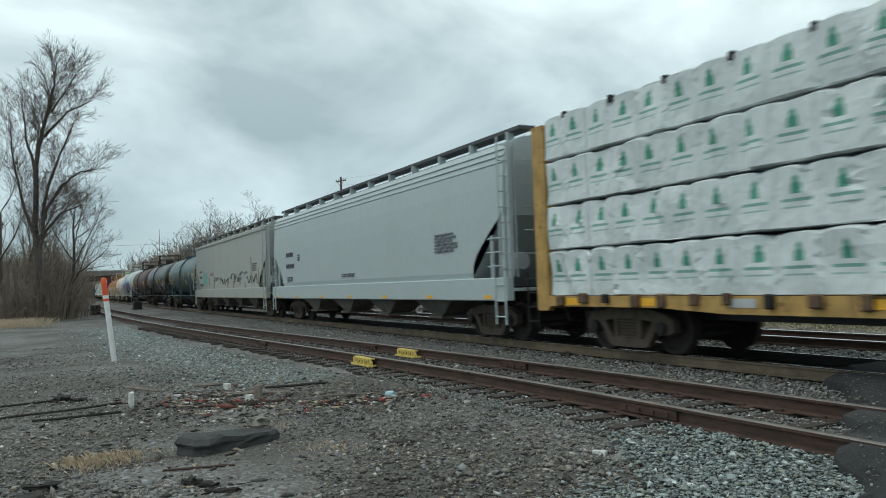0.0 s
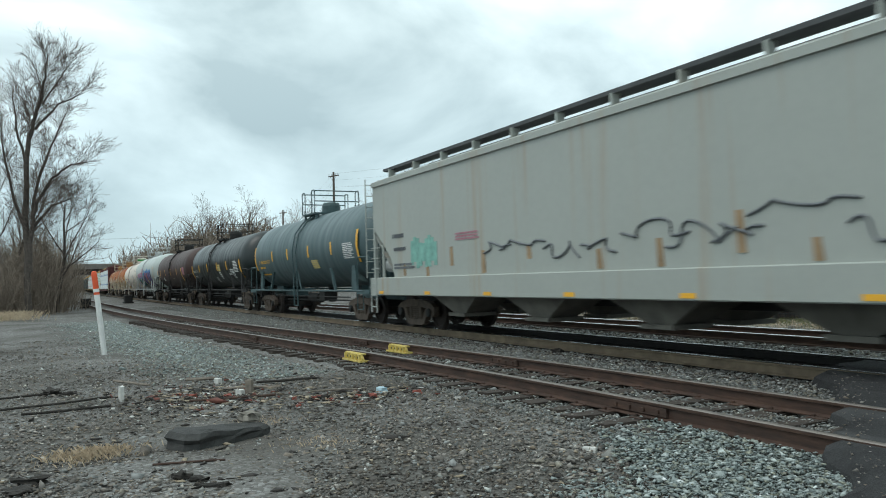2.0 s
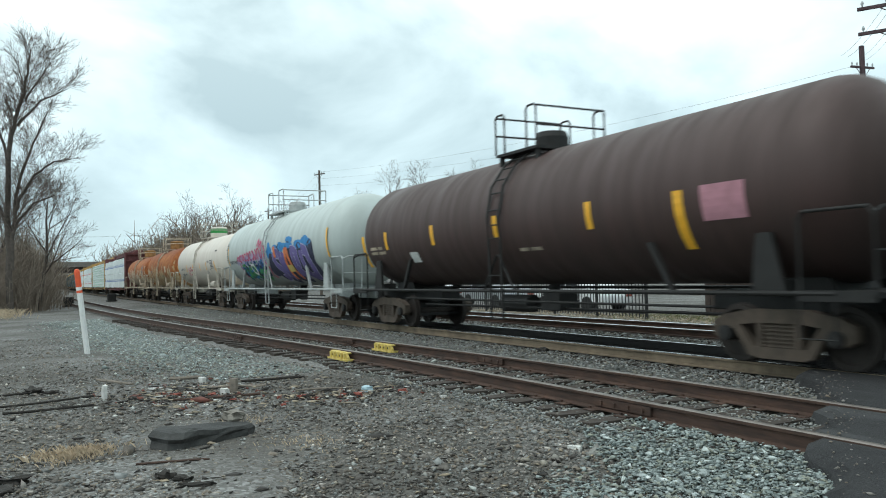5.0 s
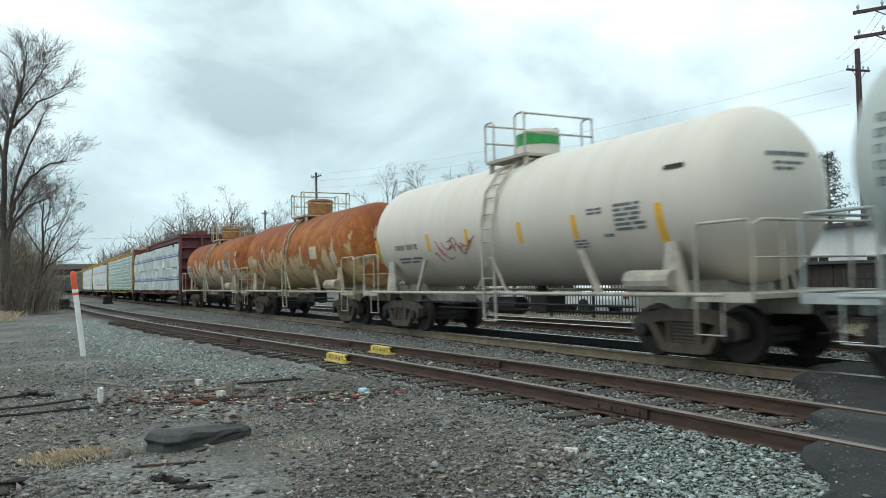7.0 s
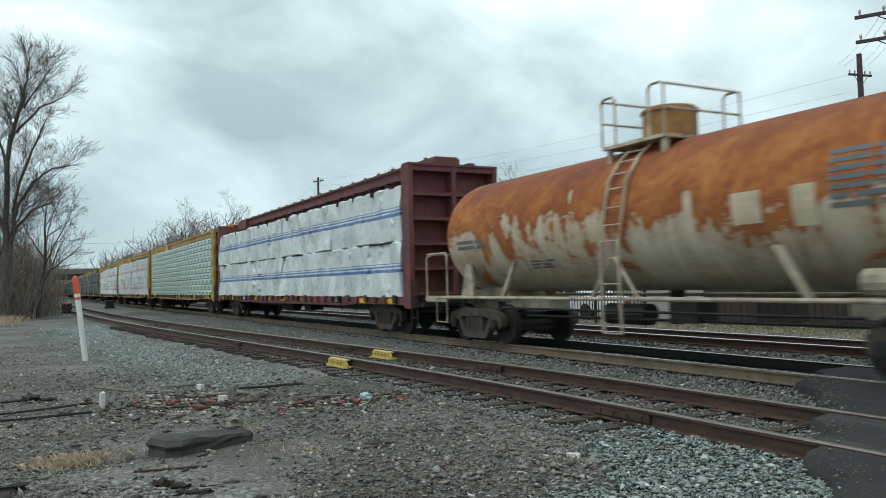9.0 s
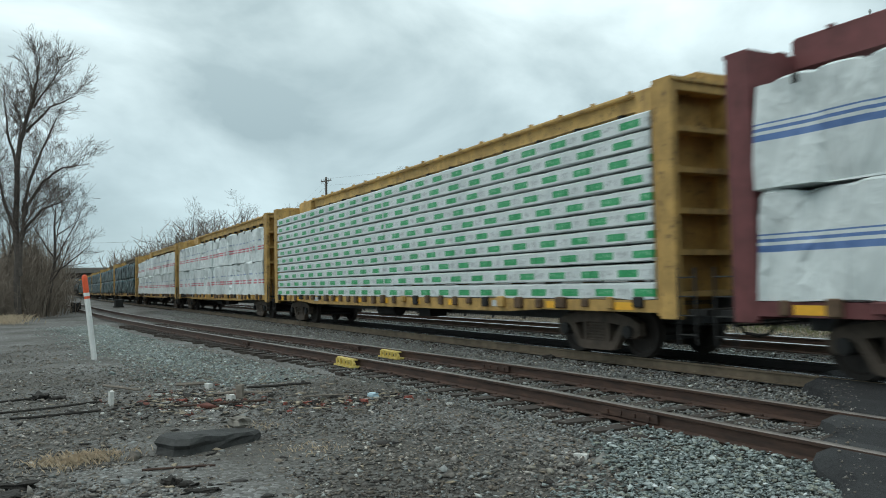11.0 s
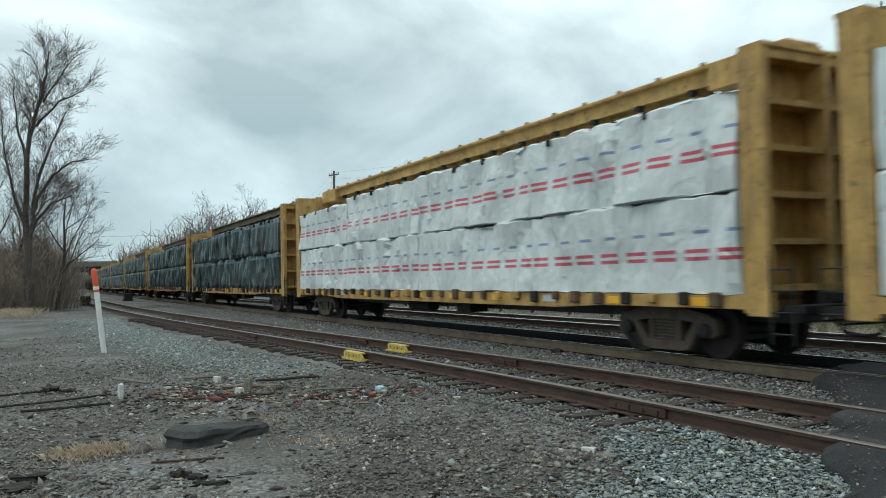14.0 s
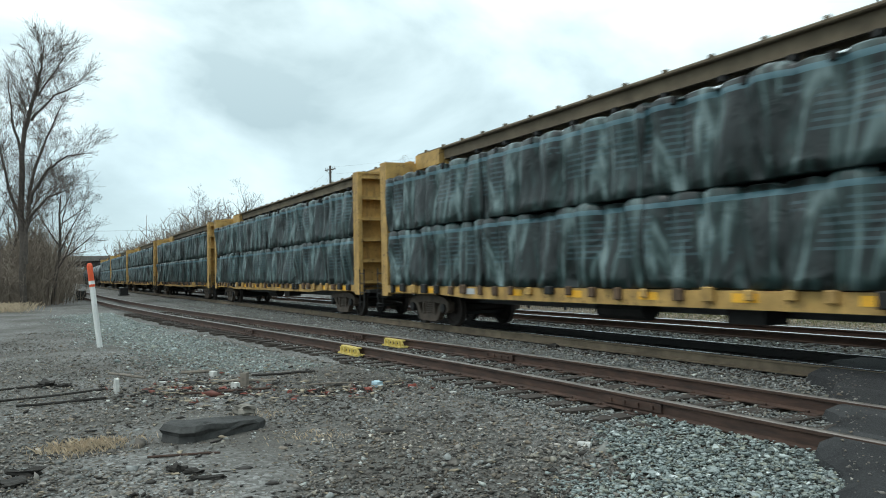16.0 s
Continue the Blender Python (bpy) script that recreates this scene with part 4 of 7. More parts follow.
def hopper_car(s0, s1, label, paint, eave, roof, rounded, deco, bays=4):
    """A covered hopper: tall smooth sides, side sill, sloped bays below, open ends with ladders, roof walk."""
    half, mid = (s1 - s0) / 2, (s0 + s1) / 2
    car = empty_thing("covered_hopper_car")
    tagged(car, label, "hopper car", "cars of the freight train")
    w, zs = 1.58, 1.42
    # cross section of the body, from the sill up over the roof
    if rounded:
        sec = [(w - 0.02, zs - 0.05), (w + 0.02, zs + 0.5), (w + 0.03, zs + 1.3), (w, zs + 2.0), (w - 0.03, eave - 0.5), (w - 0.04, eave - 0.42), (w - 0.02, eave - 0.40), (w - 0.06, eave - 0.28), (w - 0.03, eave - 0.26), (w - 0.09, eave - 0.14), (w - 0.06, eave - 0.12), (w - 0.14, eave)]
    else:
        sec = [(w, zs - 0.05), (w, eave - 0.16), (w + 0.05, eave - 0.15), (w + 0.05, eave - 0.02), (w, eave)]
    low = [(w + 0.02 * rounded, z) for z in (1.55, 1.75, 1.97, 2.15, 2.35, 2.6, 2.85)]
    sec = sec[:1] + low + [p for p in sec[1:] if p[1] > 2.9]
    sec = sec + [(w * 0.62, roof - 0.12), (0.0, roof)]
    prof = sec + [(-y, z) for y, z in sec[-2::-1]]
    bm = bmesh.new()
    hb = half - 0.12

    def inset(z):
        for (z0, d0), (z1, d1) in zip(OPEN_END, OPEN_END[1:]):
            if z < z1:
                return d0 + (d1 - d0) * max(0.0, (z - z0) / (z1 - z0))
        return 0.0
    rings = [[bm.verts.new((x - math.copysign(inset(z), x), y, z)) for y, z in prof] for x in (-hb, hb)]
    n = len(prof)
    for k in range(n - 1):
        bm.faces.new((rings[0][k], rings[1][k], rings[1][k + 1], rings[0][k + 1]))
    body = part("body", bm, paint, car)
    # end walls: upper plate, then the slope sheet that leaves the end open
    for side in (-1, 1):
        bm = bmesh.new()
        x = side * hb
        up = 2.75
        top_ring = [bm.verts.new((x, y, z)) for y, z in prof if z > up]
        lo_l, lo_r = bm.verts.new((x, -w, up)), bm.verts.new((x, w, up))
        bm.faces.new([lo_r] + top_ring + [lo_l])
        in_l, in_r = bm.verts.new((x - side * 1.75, -w + 0.02, 1.2)), bm.verts.new((x - side * 1.75, w - 0.02, 1.2))
        bm.faces.new((lo_l, lo_r, in_r, in_l))
        part("end_sheet", bm, paint, car)
    # posts and grab irons in the open ends
    for side in (-1, 1):
        for sy in (-1, 1):
            x = side * hb
            bm = bmesh.new()
            box(bm, min(x, x - side * 0.12), max(x, x - side * 0.12), sy * (w - 0.04) - 0.05, sy * (w - 0.04) + 0.05, zs, 2.86)
            rod(bm, [(x - side * 0.62, sy * (w - 0.05), 2.35), (x - side * 0.62, sy * (w - 0.05), zs)], 0.05, 6)
            for k in range(3):
                rod(bm, [(x - side * 0.62, sy * (w + 0.08), zs + 0.25 + 0.3 * k), (x, sy * (w + 0.08), zs + 0.25 + 0.3 * k)], 0.016, 6)
            part("end_post", bm, paint, car)
    for sy in (-1, 1):
        bm = bmesh.new()
        y0, y1 = sorted((sy * (w - 0.12), sy * (w + 0.07)))
        box(bm, -half, half, y0, y1, zs - 0.50, zs, 0.02)
        sill = part("side_sill", bm, paint, car)
        for k in range(7):
            x = -half + 0.8 + (2 * half - 1.6) * k / 6
            bm = bmesh.new()
            y0, y1 = sorted((sy * (w + 0.072), sy * (w + 0.08)))
            box(bm, x - 0.16, x + 0.16, y0, y1, zs - 0.46, zs - 0.38)
            part("reflector", bm, REFLECT, sill)
    bm = bmesh.new()
    box(bm, -half, half, -0.3, 0.3, 0.72, 1.1)
    part("centre_sill", bm, BLACK_STEEL, car)
    # outlet bays
    for k in range(bays):
        xc = (k - (bays - 1) / 2) * (2 * half - 5.6) / bays * 1.02
        bl = (2 * half - 5.6) / bays * 0.52
        bm = bmesh.new()
        for y0 in (-1.4, 0.1):
            t = [bm.verts.new(p) for p in ((xc - bl, y0, 1.25), (xc + bl, y0, 1.25), (xc + bl, y0 + 1.3, 1.25), (xc - bl, y0 + 1.3, 1.25))]
            b = [bm.verts.new(p) for p in ((xc - 0.3, y0 + 0.3, 0.5), (xc + 0.3, y0 + 0.3, 0.5), (xc + 0.3, y0 + 1.0, 0.5), (xc - 0.3, y0 + 1.0, 0.5))]
            for i in range(4):
                j = (i + 1) % 4
                bm.faces.new((t[i], t[j], b[j], b[i]))
            bm.faces.new(b)
            box(bm, xc - 0.4, xc + 0.4, y0 + 0.2, y0 + 1.1, 0.42, 0.5)
        bmesh.ops.recalc_face_normals(bm, faces=bm.faces[:])
        part("outlet_bay", bm, BAY_GREY, car)
    # roof walk and hatches
    bm = bmesh.new()
    for sy in (-1.18, 0.78):
        box(bm, -half, half, sy, sy + 0.40, roof + 0.01, roof + 0.09)
    part("roof_walk", bm, DARK_GREY, car)
    for k in range(12):
        x = -half + 0.5 + (2 * half - 1.0) * k / 11
        for sy in (-1.22, 1.02):
            bm = bmesh.new()
            box(bm, x - 0.025, x + 0.025, sy, sy + 0.2, eave - 0.02, roof + 0.02)
            part("walk_bracket", bm, paint, car)
    bm = bmesh.new()
    box(bm, -half + 1.2, half - 1.2, -0.3, 0.3, roof - 0.01, roof + 0.13, 0.03)
    part("hatch_cover", bm, DARK_GREY, car)
    # end ladders, crossover platforms, sill steps
    for side in (-1, 1):
        x = side * half
        bm = bmesh.new()
        ladder(bm, x - side * 0.02, -w + 0.02, zs, eave + 0.1, 0.42, 9, 0.014, "y")
        ladder(bm, x - side * 0.25, -w - 0.075, 0.42, zs, 0.4, 3, 0.018, "x")
        for k in range(5):
            rod(bm, [(x, -1.15, zs + 0.5 + 0.5 * k), (x, -0.35, zs + 0.5 + 0.5 * k)], 0.014)
        part("end_ladder", bm, paint, car)
        bm = bmesh.new()
        a, b = sorted((x - side * 0.9, x))
        box(bm, a, b, -w + 0.05, w - 0.05, zs - 0.3, zs - 0.24)
        for y in (-w + 0.05, w - 0.15):
            box(bm, min(x, x - side * 0.1), max(x, x - side * 0.1), y, y + 0.1, zs, eave)
        part("end_platform", bm, paint, car)
        bm = bmesh.new()
        rod(bm, [(x - side * 0.9, -1.1, zs + 0.35), (x - side * 0.2, -1.1, zs + 0.35)], 0.19, 14)
        box(bm, min(x - side * 0.5, x - side * 0.2), max(x - side * 0.5, x - side * 0.2), 0.2, 0.5, zs, zs + 0.5)
        part("brake_cylinder", bm, LIGHT_GREY, car)
        make_truck(car, side * (half - 1.75), 0.44)
    couplers(car, half)
    if deco:
        deco(car, w + 0.012, half)
    CARS.append((car, mid, 0, 0, 0, 0))


BAY_GREY = plain("dusty_grey_bay_steel", (0.15, 0.14, 0.12), 0.85, 0, 0.4, 2)
HOPPER_NEW = hopper_paint("pale_grey_hopper_paint", (0.41, 0.47, 0.47), 0.10)
HOPPER_OLD = hopper_paint("weathered_grey_hopper_paint", (0.365, 0.385, 0.355), 0.85)


def flat_bars(car, y, spots, mat, seed=3):
    rnd = random.Random(seed)
    for x0, x1, z0, z1, n in spots:
        bm = bmesh.new()
        st = (z1 - z0) / n
        for k in range(n):
            x, end = x0, x1 - rnd.uniform(0, 0.2) * (x1 - x0)
            while x < end:
                wd = rnd.uniform(0.15, 0.4) * (x1 - x0)
                extrude_z0 = z1 - st * (k + 0.8)
                if st > 0.14:
                    top, tall, q = z1 - st * (k + 0.15), st * 0.65, x
                    while q < end:
                        lw, bar = tall * rnd.uniform(0.5, 0.75), tall * 0.2
                        box(bm, q, q + bar, -y - 0.004, -y + 0.02, top - tall, top)
                        box(bm, q + bar, q + lw, -y - 0.004, -y + 0.02, top - bar, top)
                        if rnd.random() < 0.7:
                            box(bm, q + lw - bar, q + lw, -y - 0.004, -y + 0.02, top - tall, top - bar)
                        if rnd.random() < 0.6:
                            box(bm, q + bar, q + lw - bar, -y - 0.004, -y + 0.02, top - tall, top - tall + bar)
                        q += lw + tall * 0.22
                    x = end
                    continue
                box(bm, x, min(end, x + wd), -y - 0.004, -y + 0.02, extrude_z0, z1 - st * (k + 0.15))
                x += wd + 0.04 * (x1 - x0)
        tagged(part("stencil", bm, mat, car), kind="stuff")


def hopper_marks(car, y, half):
    flat_bars(car, y + 0.035, [(-7.6, -6.7, 2.54, 2.80, 1), (-7.6, -6.4, 2.08, 2.34, 1), (-7.5, -6.6, 1.60, 1.80, 3), (-5.95, -5.7, 2.38, 2.65, 3), (6.3, 7.5, 2.08, 2.56, 6), (-0.8, 0.6, 1.64, 1.76, 2)], STENCIL_D)


RUSTY_PATCH = plain("rust_stain", (0.34, 0.235, 0.14), 0.9, 0, 0.3, 3)
TEAL_TAG = plain("faded_teal_spray_paint", (0.20, 0.42, 0.36), 0.8, 0, 0.3, 5)
RED_TAG = plain("dull_red_spray_paint", (0.34, 0.09, 0.10), 0.8, 0, 0.3, 5)
PINK_TAG = plain("pink_stencil_paint", (0.42, 0.20, 0.24), 0.8, 0, 0.2, 5)


def old_hopper_marks(car, y, half):
    flat_bars(car, y, [(-half + 1.5, -half + 2.3, 2.45, 2.62, 1), (-half + 1.6, -half + 2.3, 2.1, 2.25, 1), (-half + 1.6, -half + 2.9, 1.62, 1.8, 2), (half - 2.9, half - 1.9, 2.2, 2.6, 4)], STENCIL_D, 5)
    flat_bars(car, y, [(-half + 5.2, -half + 6.3, 2.22, 2.42, 3)], PINK_TAG, 7)
    # a scrawl of spray paint along the lower side, and its faded older patch
    bm = bmesh.new()
    rnd = random.Random(9)
    x = -half + 6.5
    while x < half - 2.2:
        pts, z = [], rnd.uniform(1.75, 2.2)
        ln = rnd.uniform(0.7, 1.8)
        w0, w1 = rnd.uniform(0.06, 0.2), rnd.uniform(0.1, 0.35)
        for k in range(21):
            th = k * 0.42
            pts.append((x + ln * k / 20 + w1 * 0.5 * math.sin(th * 1.5), -y - 0.004, z + w0 * math.cos(th * 1.1 + x) + 0.08 * math.sin(th * 0.4)))
        rod(bm, pts, 0.024, 4)
        x += ln * rnd.uniform(0.6, 1.2)
    tagged(part("spray_scrawl", bm, STENCIL_D, car, "black sprayed scrawl"), kind="stuff")
    bm = bmesh.new()
    box(bm, -half + 2.75, -half + 4.2, -y - 0.001, -y + 0.02, 1.8, 2.2)
    for k in range(9):
        xa = -half + 2.7 + 0.17 * k
        box(bm, xa, xa + 0.15, -y - 0.003, -y + 0.02, 1.72 + 0.12 * math.sin(k * 2.0), 2.35 + 0.1 * math.sin(k * 1.3))
    part("spray_patch", bm, TEAL_TAG, car, "faded teal sprayed patch")
    for xa, zt, h in ((-half + 4.9, 2.1, 0.45), (half - 3.2, 2.9, 1.2), (half - 5.8, 2.2, 0.6), (-half + 8.2, 2.0, 0.3), (-half + 2.2, 1.75, 0.3), (-half + 3.6, 1.7, 0.28), (-half + 6.4, 1.95, 0.5), (-half + 10.4, 1.8, 0.35), (half - 7.4, 1.9, 0.45), (half - 4.6, 1.75, 0.3), (half - 1.7, 2.3, 0.8)):
        bm = bmesh.new()
        extrude(bm, [(xa, zt), (xa + 0.12, zt), (xa + 0.17, zt - h), (xa + 0.02, zt - h)], -y - 0.002, -y + 0.02)
        part("rust_run", bm, RUSTY_PATCH, car)


TEAL = tank_paint("dark_teal_tank_paint", (0.070, 0.112, 0.120), (0.036, 0.058, 0.062), 0.42, 0.15)
BLACK_TANK = tank_paint("black_tank_paint", (0.008, 0.014, 0.014), (0.012, 0.016, 0.016), 0.36, 0.15)
BROWN_TANK = tank_paint("dark_brown_tank_paint", (0.058, 0.030, 0.026), (0.030, 0.022, 0.018), 0.55, 0.5)
PALE_TANK = tank_paint("pale_grey_green_tank_paint", (0.44, 0.49, 0.47), (0.20, 0.20, 0.18), 0.5, 0.3)
CREAM_TANK = tank_paint("cream_white_tank_paint", (0.62, 0.565, 0.50), (0.40, 0.33, 0.25), 0.55, 0.16)
RUST_A = rust_tank("rusted_tank_paint", (0.62, 0.48, 0.26), 0.56)
RUST_B = rust_tank("rusted_pale_tank_paint", (0.62, 0.55, 0.41), 0.62)
CREAM = plain("dirty_cream_steel", (0.42, 0.38, 0.32), 0.7, 0, 0.35, 4)
TEAL_STEEL = plain("teal_steel", (0.045, 0.085, 0.09), 0.6, 0, 0.3, 4)
PALE_STEEL = plain("pale_steel", (0.36, 0.38, 0.37), 0.6, 0, 0.25, 4)
RUST_STEEL = plain("rusty_cream_steel", (0.42, 0.35, 0.26), 0.75, 0, 0.5, 3)
GREEN_BAND = plain("green_enamel", (0.03, 0.27, 0.06), 0.5, 0, 0.2, 5)
RUST_DOME = plain("rusty_orange_dome_paint", (0.33, 0.16, 0.05), 0.7, 0, 0.4, 4)


def patch(name, car, r, cz, x0, x1, a0, a1, mat, label="", lift=0.008):
    bm = bmesh.new()
    curved_patch(bm, x0, x1, a0, a1, r + lift, cz)
    return part(name, bm, mat, car, label)


def teal_marks(car, r, cz, hx):
    bands(car, r, cz, [-3.57, -1.27, 1.5, 4.08], -12.5, 4.8, 0.15)
    bands(car, r, cz, [-hx + 0.75, 6.56], -26, 16, 0.16)
    letters(car, r, cz, [(-5.9, -3.9, -17, -8, 1), (-5.9, -4.9, -25, -19.5, 1), (-5.9, -4.5, -38, -33, 1)], REFLECT)
    letters(car, r, cz, [(5.25, 6.2, -20, 1, 9)], STENCIL_W)
    letters(car, r, cz, [(-2.4, -2.0, -36, -31, 1), (1.9, 2.3, -44, -41, 1), (4.6, 4.9, -44, -34, 3)], STENCIL_D)
    patch("placard", car, r, cz, 1.72, 2.42, -30, -17, YELLOW)
    for k in range(4):
        patch("placard_line", car, r, cz, 1.78, 2.36, -28.5 + 3.0 * k, -27.3 + 3.0 * k, RUST_STEEL, lift=0.012)
    bm = bmesh.new()
    curved_blob(bm, 5.55, -48, 0.32, 12, r + 0.008, cz, 3, 0.05)
    part("round_plate", bm, PALE_TEAL, car, "pale round plate")


def black_marks(car, r, cz, hx):
    bands(car, r, cz, [-4.75, -2.13, 0.76, 3.35], -17.7, 0.8, 0.19)
    bands(car, r, cz, [-hx + 0.6, 6.5], -38, 0, 0.24)
    letters(car, r, cz, [(-6.95, -5.2, -19, -11, 1), (-6.7, -5.7, -34, -26, 2), (1.02, 1.62, -40, -21, 4), (4.0, 4.85, -24, -17, 2), (3.55, 4.3, -31, -25, 2), (-0.4, 0.1, -49, -34, 4)], STENCIL_W)
    patch("stencil_board", car, r, cz, 5.0, 6.02, -25, 0, DARK_GREY)
    for k in range(8):
        patch("stencil_line", car, r, cz, 5.03, 5.97 - 0.3 * (k == 7), -24.5 + 3.1 * k, -22.9 + 3.1 * k, STENCIL_W, lift=0.013)
    for x0, x1, a0, a1 in ((4.42, 4.88, -27, -23.5), (4.42, 4.88, -39, -35.5), (4.42, 4.53, -35.5, -27), (4.77, 4.88, -35.5, -27)):
        patch("data_frame", car, r, cz, x0, x1, a0, a1, STENCIL_W)
    patch("placard", car, r, cz, 0.98, 1.62, -19, -4.5, YELLOW)
    for k in range(3):
        patch("placard_line", car, r, cz, 1.04, 1.56, -17 + 4 * k, -15.4 + 4 * k, RUST_STEEL, lift=0.012)


def brown_marks(car, r, cz, hx):
    bands(car, r, cz, [-5.75, -3.0, -0.1, 3.0], -18, 1.4, 0.17)
    bands(car, r, cz, [-hx + 0.6, 5.15], -38, 0, 0.2)
    letters(car, r, cz, [(-6.9, -5.9, -24, -13, 2), (0.6, 1.6, -32, -27, 1)], RUST_STEEL)
    patch("white_plate", car, r, cz, -4.45, -4.0, -35, -23, STENCIL_W)
    patch("stencil_board", car, r, cz, 5.6, 6.4, -20, 1, PINK_TAG, "faded pinkish stencil board")


def cream_marks(car, r, cz, hx):
    bands(car, r, cz, [-2.83, -0.92, 1.19, 2.95], -21.8, -4.0, 0.14)
    bands(car, r, cz, [-hx + 0.7, 5.1], -31, -3.5, 0.16)
    letters(car, r, cz, [(-4.75, -3.2, -20, -11, 1), (-4.7, -3.2, -34, -26, 2), (4.05, 4.82, -20, 0, 6), (3.35, 3.82, -6.5, -1, 2), (2.85, 3.3, -30.5, -23, 3), (3.72, 4.02, -24, -20, 1)], STENCIL_D)
    patch("hatch_strap", car, r, cz, 5.2, 5.62, 17, 20, BLACK_STEEL, "black strap", 0.02)
    # lettering on the dished end, which faces the crossing
    bm = bmesh.new()
    for k, (y0, y1, z, h) in enumerate(((-0.55, 0.25, 0.50, 0.07), (-0.45, 0.1, 0.38, 0.04), (-0.45, -0.1, 0.29, 0.04))):
        y = y0
        while y < y1:
            w = 0.09 if k == 0 else 0.16
            q = min(0.98, math.hypot(y + w / 2, z + h / 2) / r)
            face = hx - 0.6 * r * (1 - math.sqrt(1 - q * q))
            box(bm, face - 0.04, face + 0.012, y, y + w, cz + z, cz + z + h)
            y += w + 0.035
    tagged(part("end_stencil", bm, STENCIL_D, car), kind="stuff")
    bm = bmesh.new()
    rnd = random.Random(31)
    for k in range(11):
        x, a, ln, up = -2.6 + 0.15 * k, rnd.uniform(-26, -10), rnd.uniform(0.25, 0.7), rnd.uniform(-12, 6)
        pts = []
        for q in range(9):
            u = q / 8
            ang = radians(a + up * u + 3.5 * math.sin(u * 5 + k))
            pts.append((x + ln * u, -(r + 0.004) * math.cos(ang), cz + (r + 0.004) * math.sin(ang)))
        rod(bm, pts, 0.014, 4)
    tagged(part("spray_scrawl", bm, RED_TAG, car, "faded red sprayed scrawl"), kind="stuff")


SPRAY = [plain(n, c, 0.6, 0, 0.2, 4) for n, c in (("blue_spray_paint", (0.015, 0.085, 0.26)), ("purple_spray_paint", (0.135, 0.105, 0.29)), ("pink_spray_paint", (0.55, 0.07, 0.17)),
                                                   ("green_spray_paint", (0.05, 0.34, 0.09)), ("navy_spray_paint", (0.018, 0.022, 0.055)), ("lilac_spray_paint", (0.36, 0.35, 0.48)), ("sky_blue_spray_paint", (0.02, 0.20, 0.46)), ("white_spray_paint", (0.62, 0.62, 0.60)))]
PALE_TEAL = plain("pale_teal_plate", (0.20, 0.30, 0.30), 0.6, 0, 0.15, 6)


def curved_stroke(bm, pts, width, r, cz):
    """A ribbon of spray paint along points of x and height on the flank; width in metres."""
    line = []
    for (x0, h0), (x1, h1) in zip(pts, pts[1:]):
        n = max(2, int(math.hypot(x1 - x0, h1 - h0) / 0.09))
        line += [(x0 + (x1 - x0) * k / n, h0 + (h1 - h0) * k / n) for k in range(n)]
    line.append(pts[-1])
    prev = None
    for i, (x, h) in enumerate(line):
        a, b = line[max(0, i - 1)], line[min(len(line) - 1, i + 1)]
        dx, dh = b[0] - a[0], b[1] - a[1]
        q = math.hypot(dx, dh) or 1.0
        pair = []
        for o in (-0.5, 0.5):
            xx, hh = x - dh / q * width * o, h + dx / q * width * o
            ang = hh / r
            pair.append(bm.verts.new((xx, -r * math.cos(ang), cz + r * math.sin(ang))))
        if prev:
            bm.faces.new((prev[0], pair[0], pair[1], prev[1]))
        prev = pair


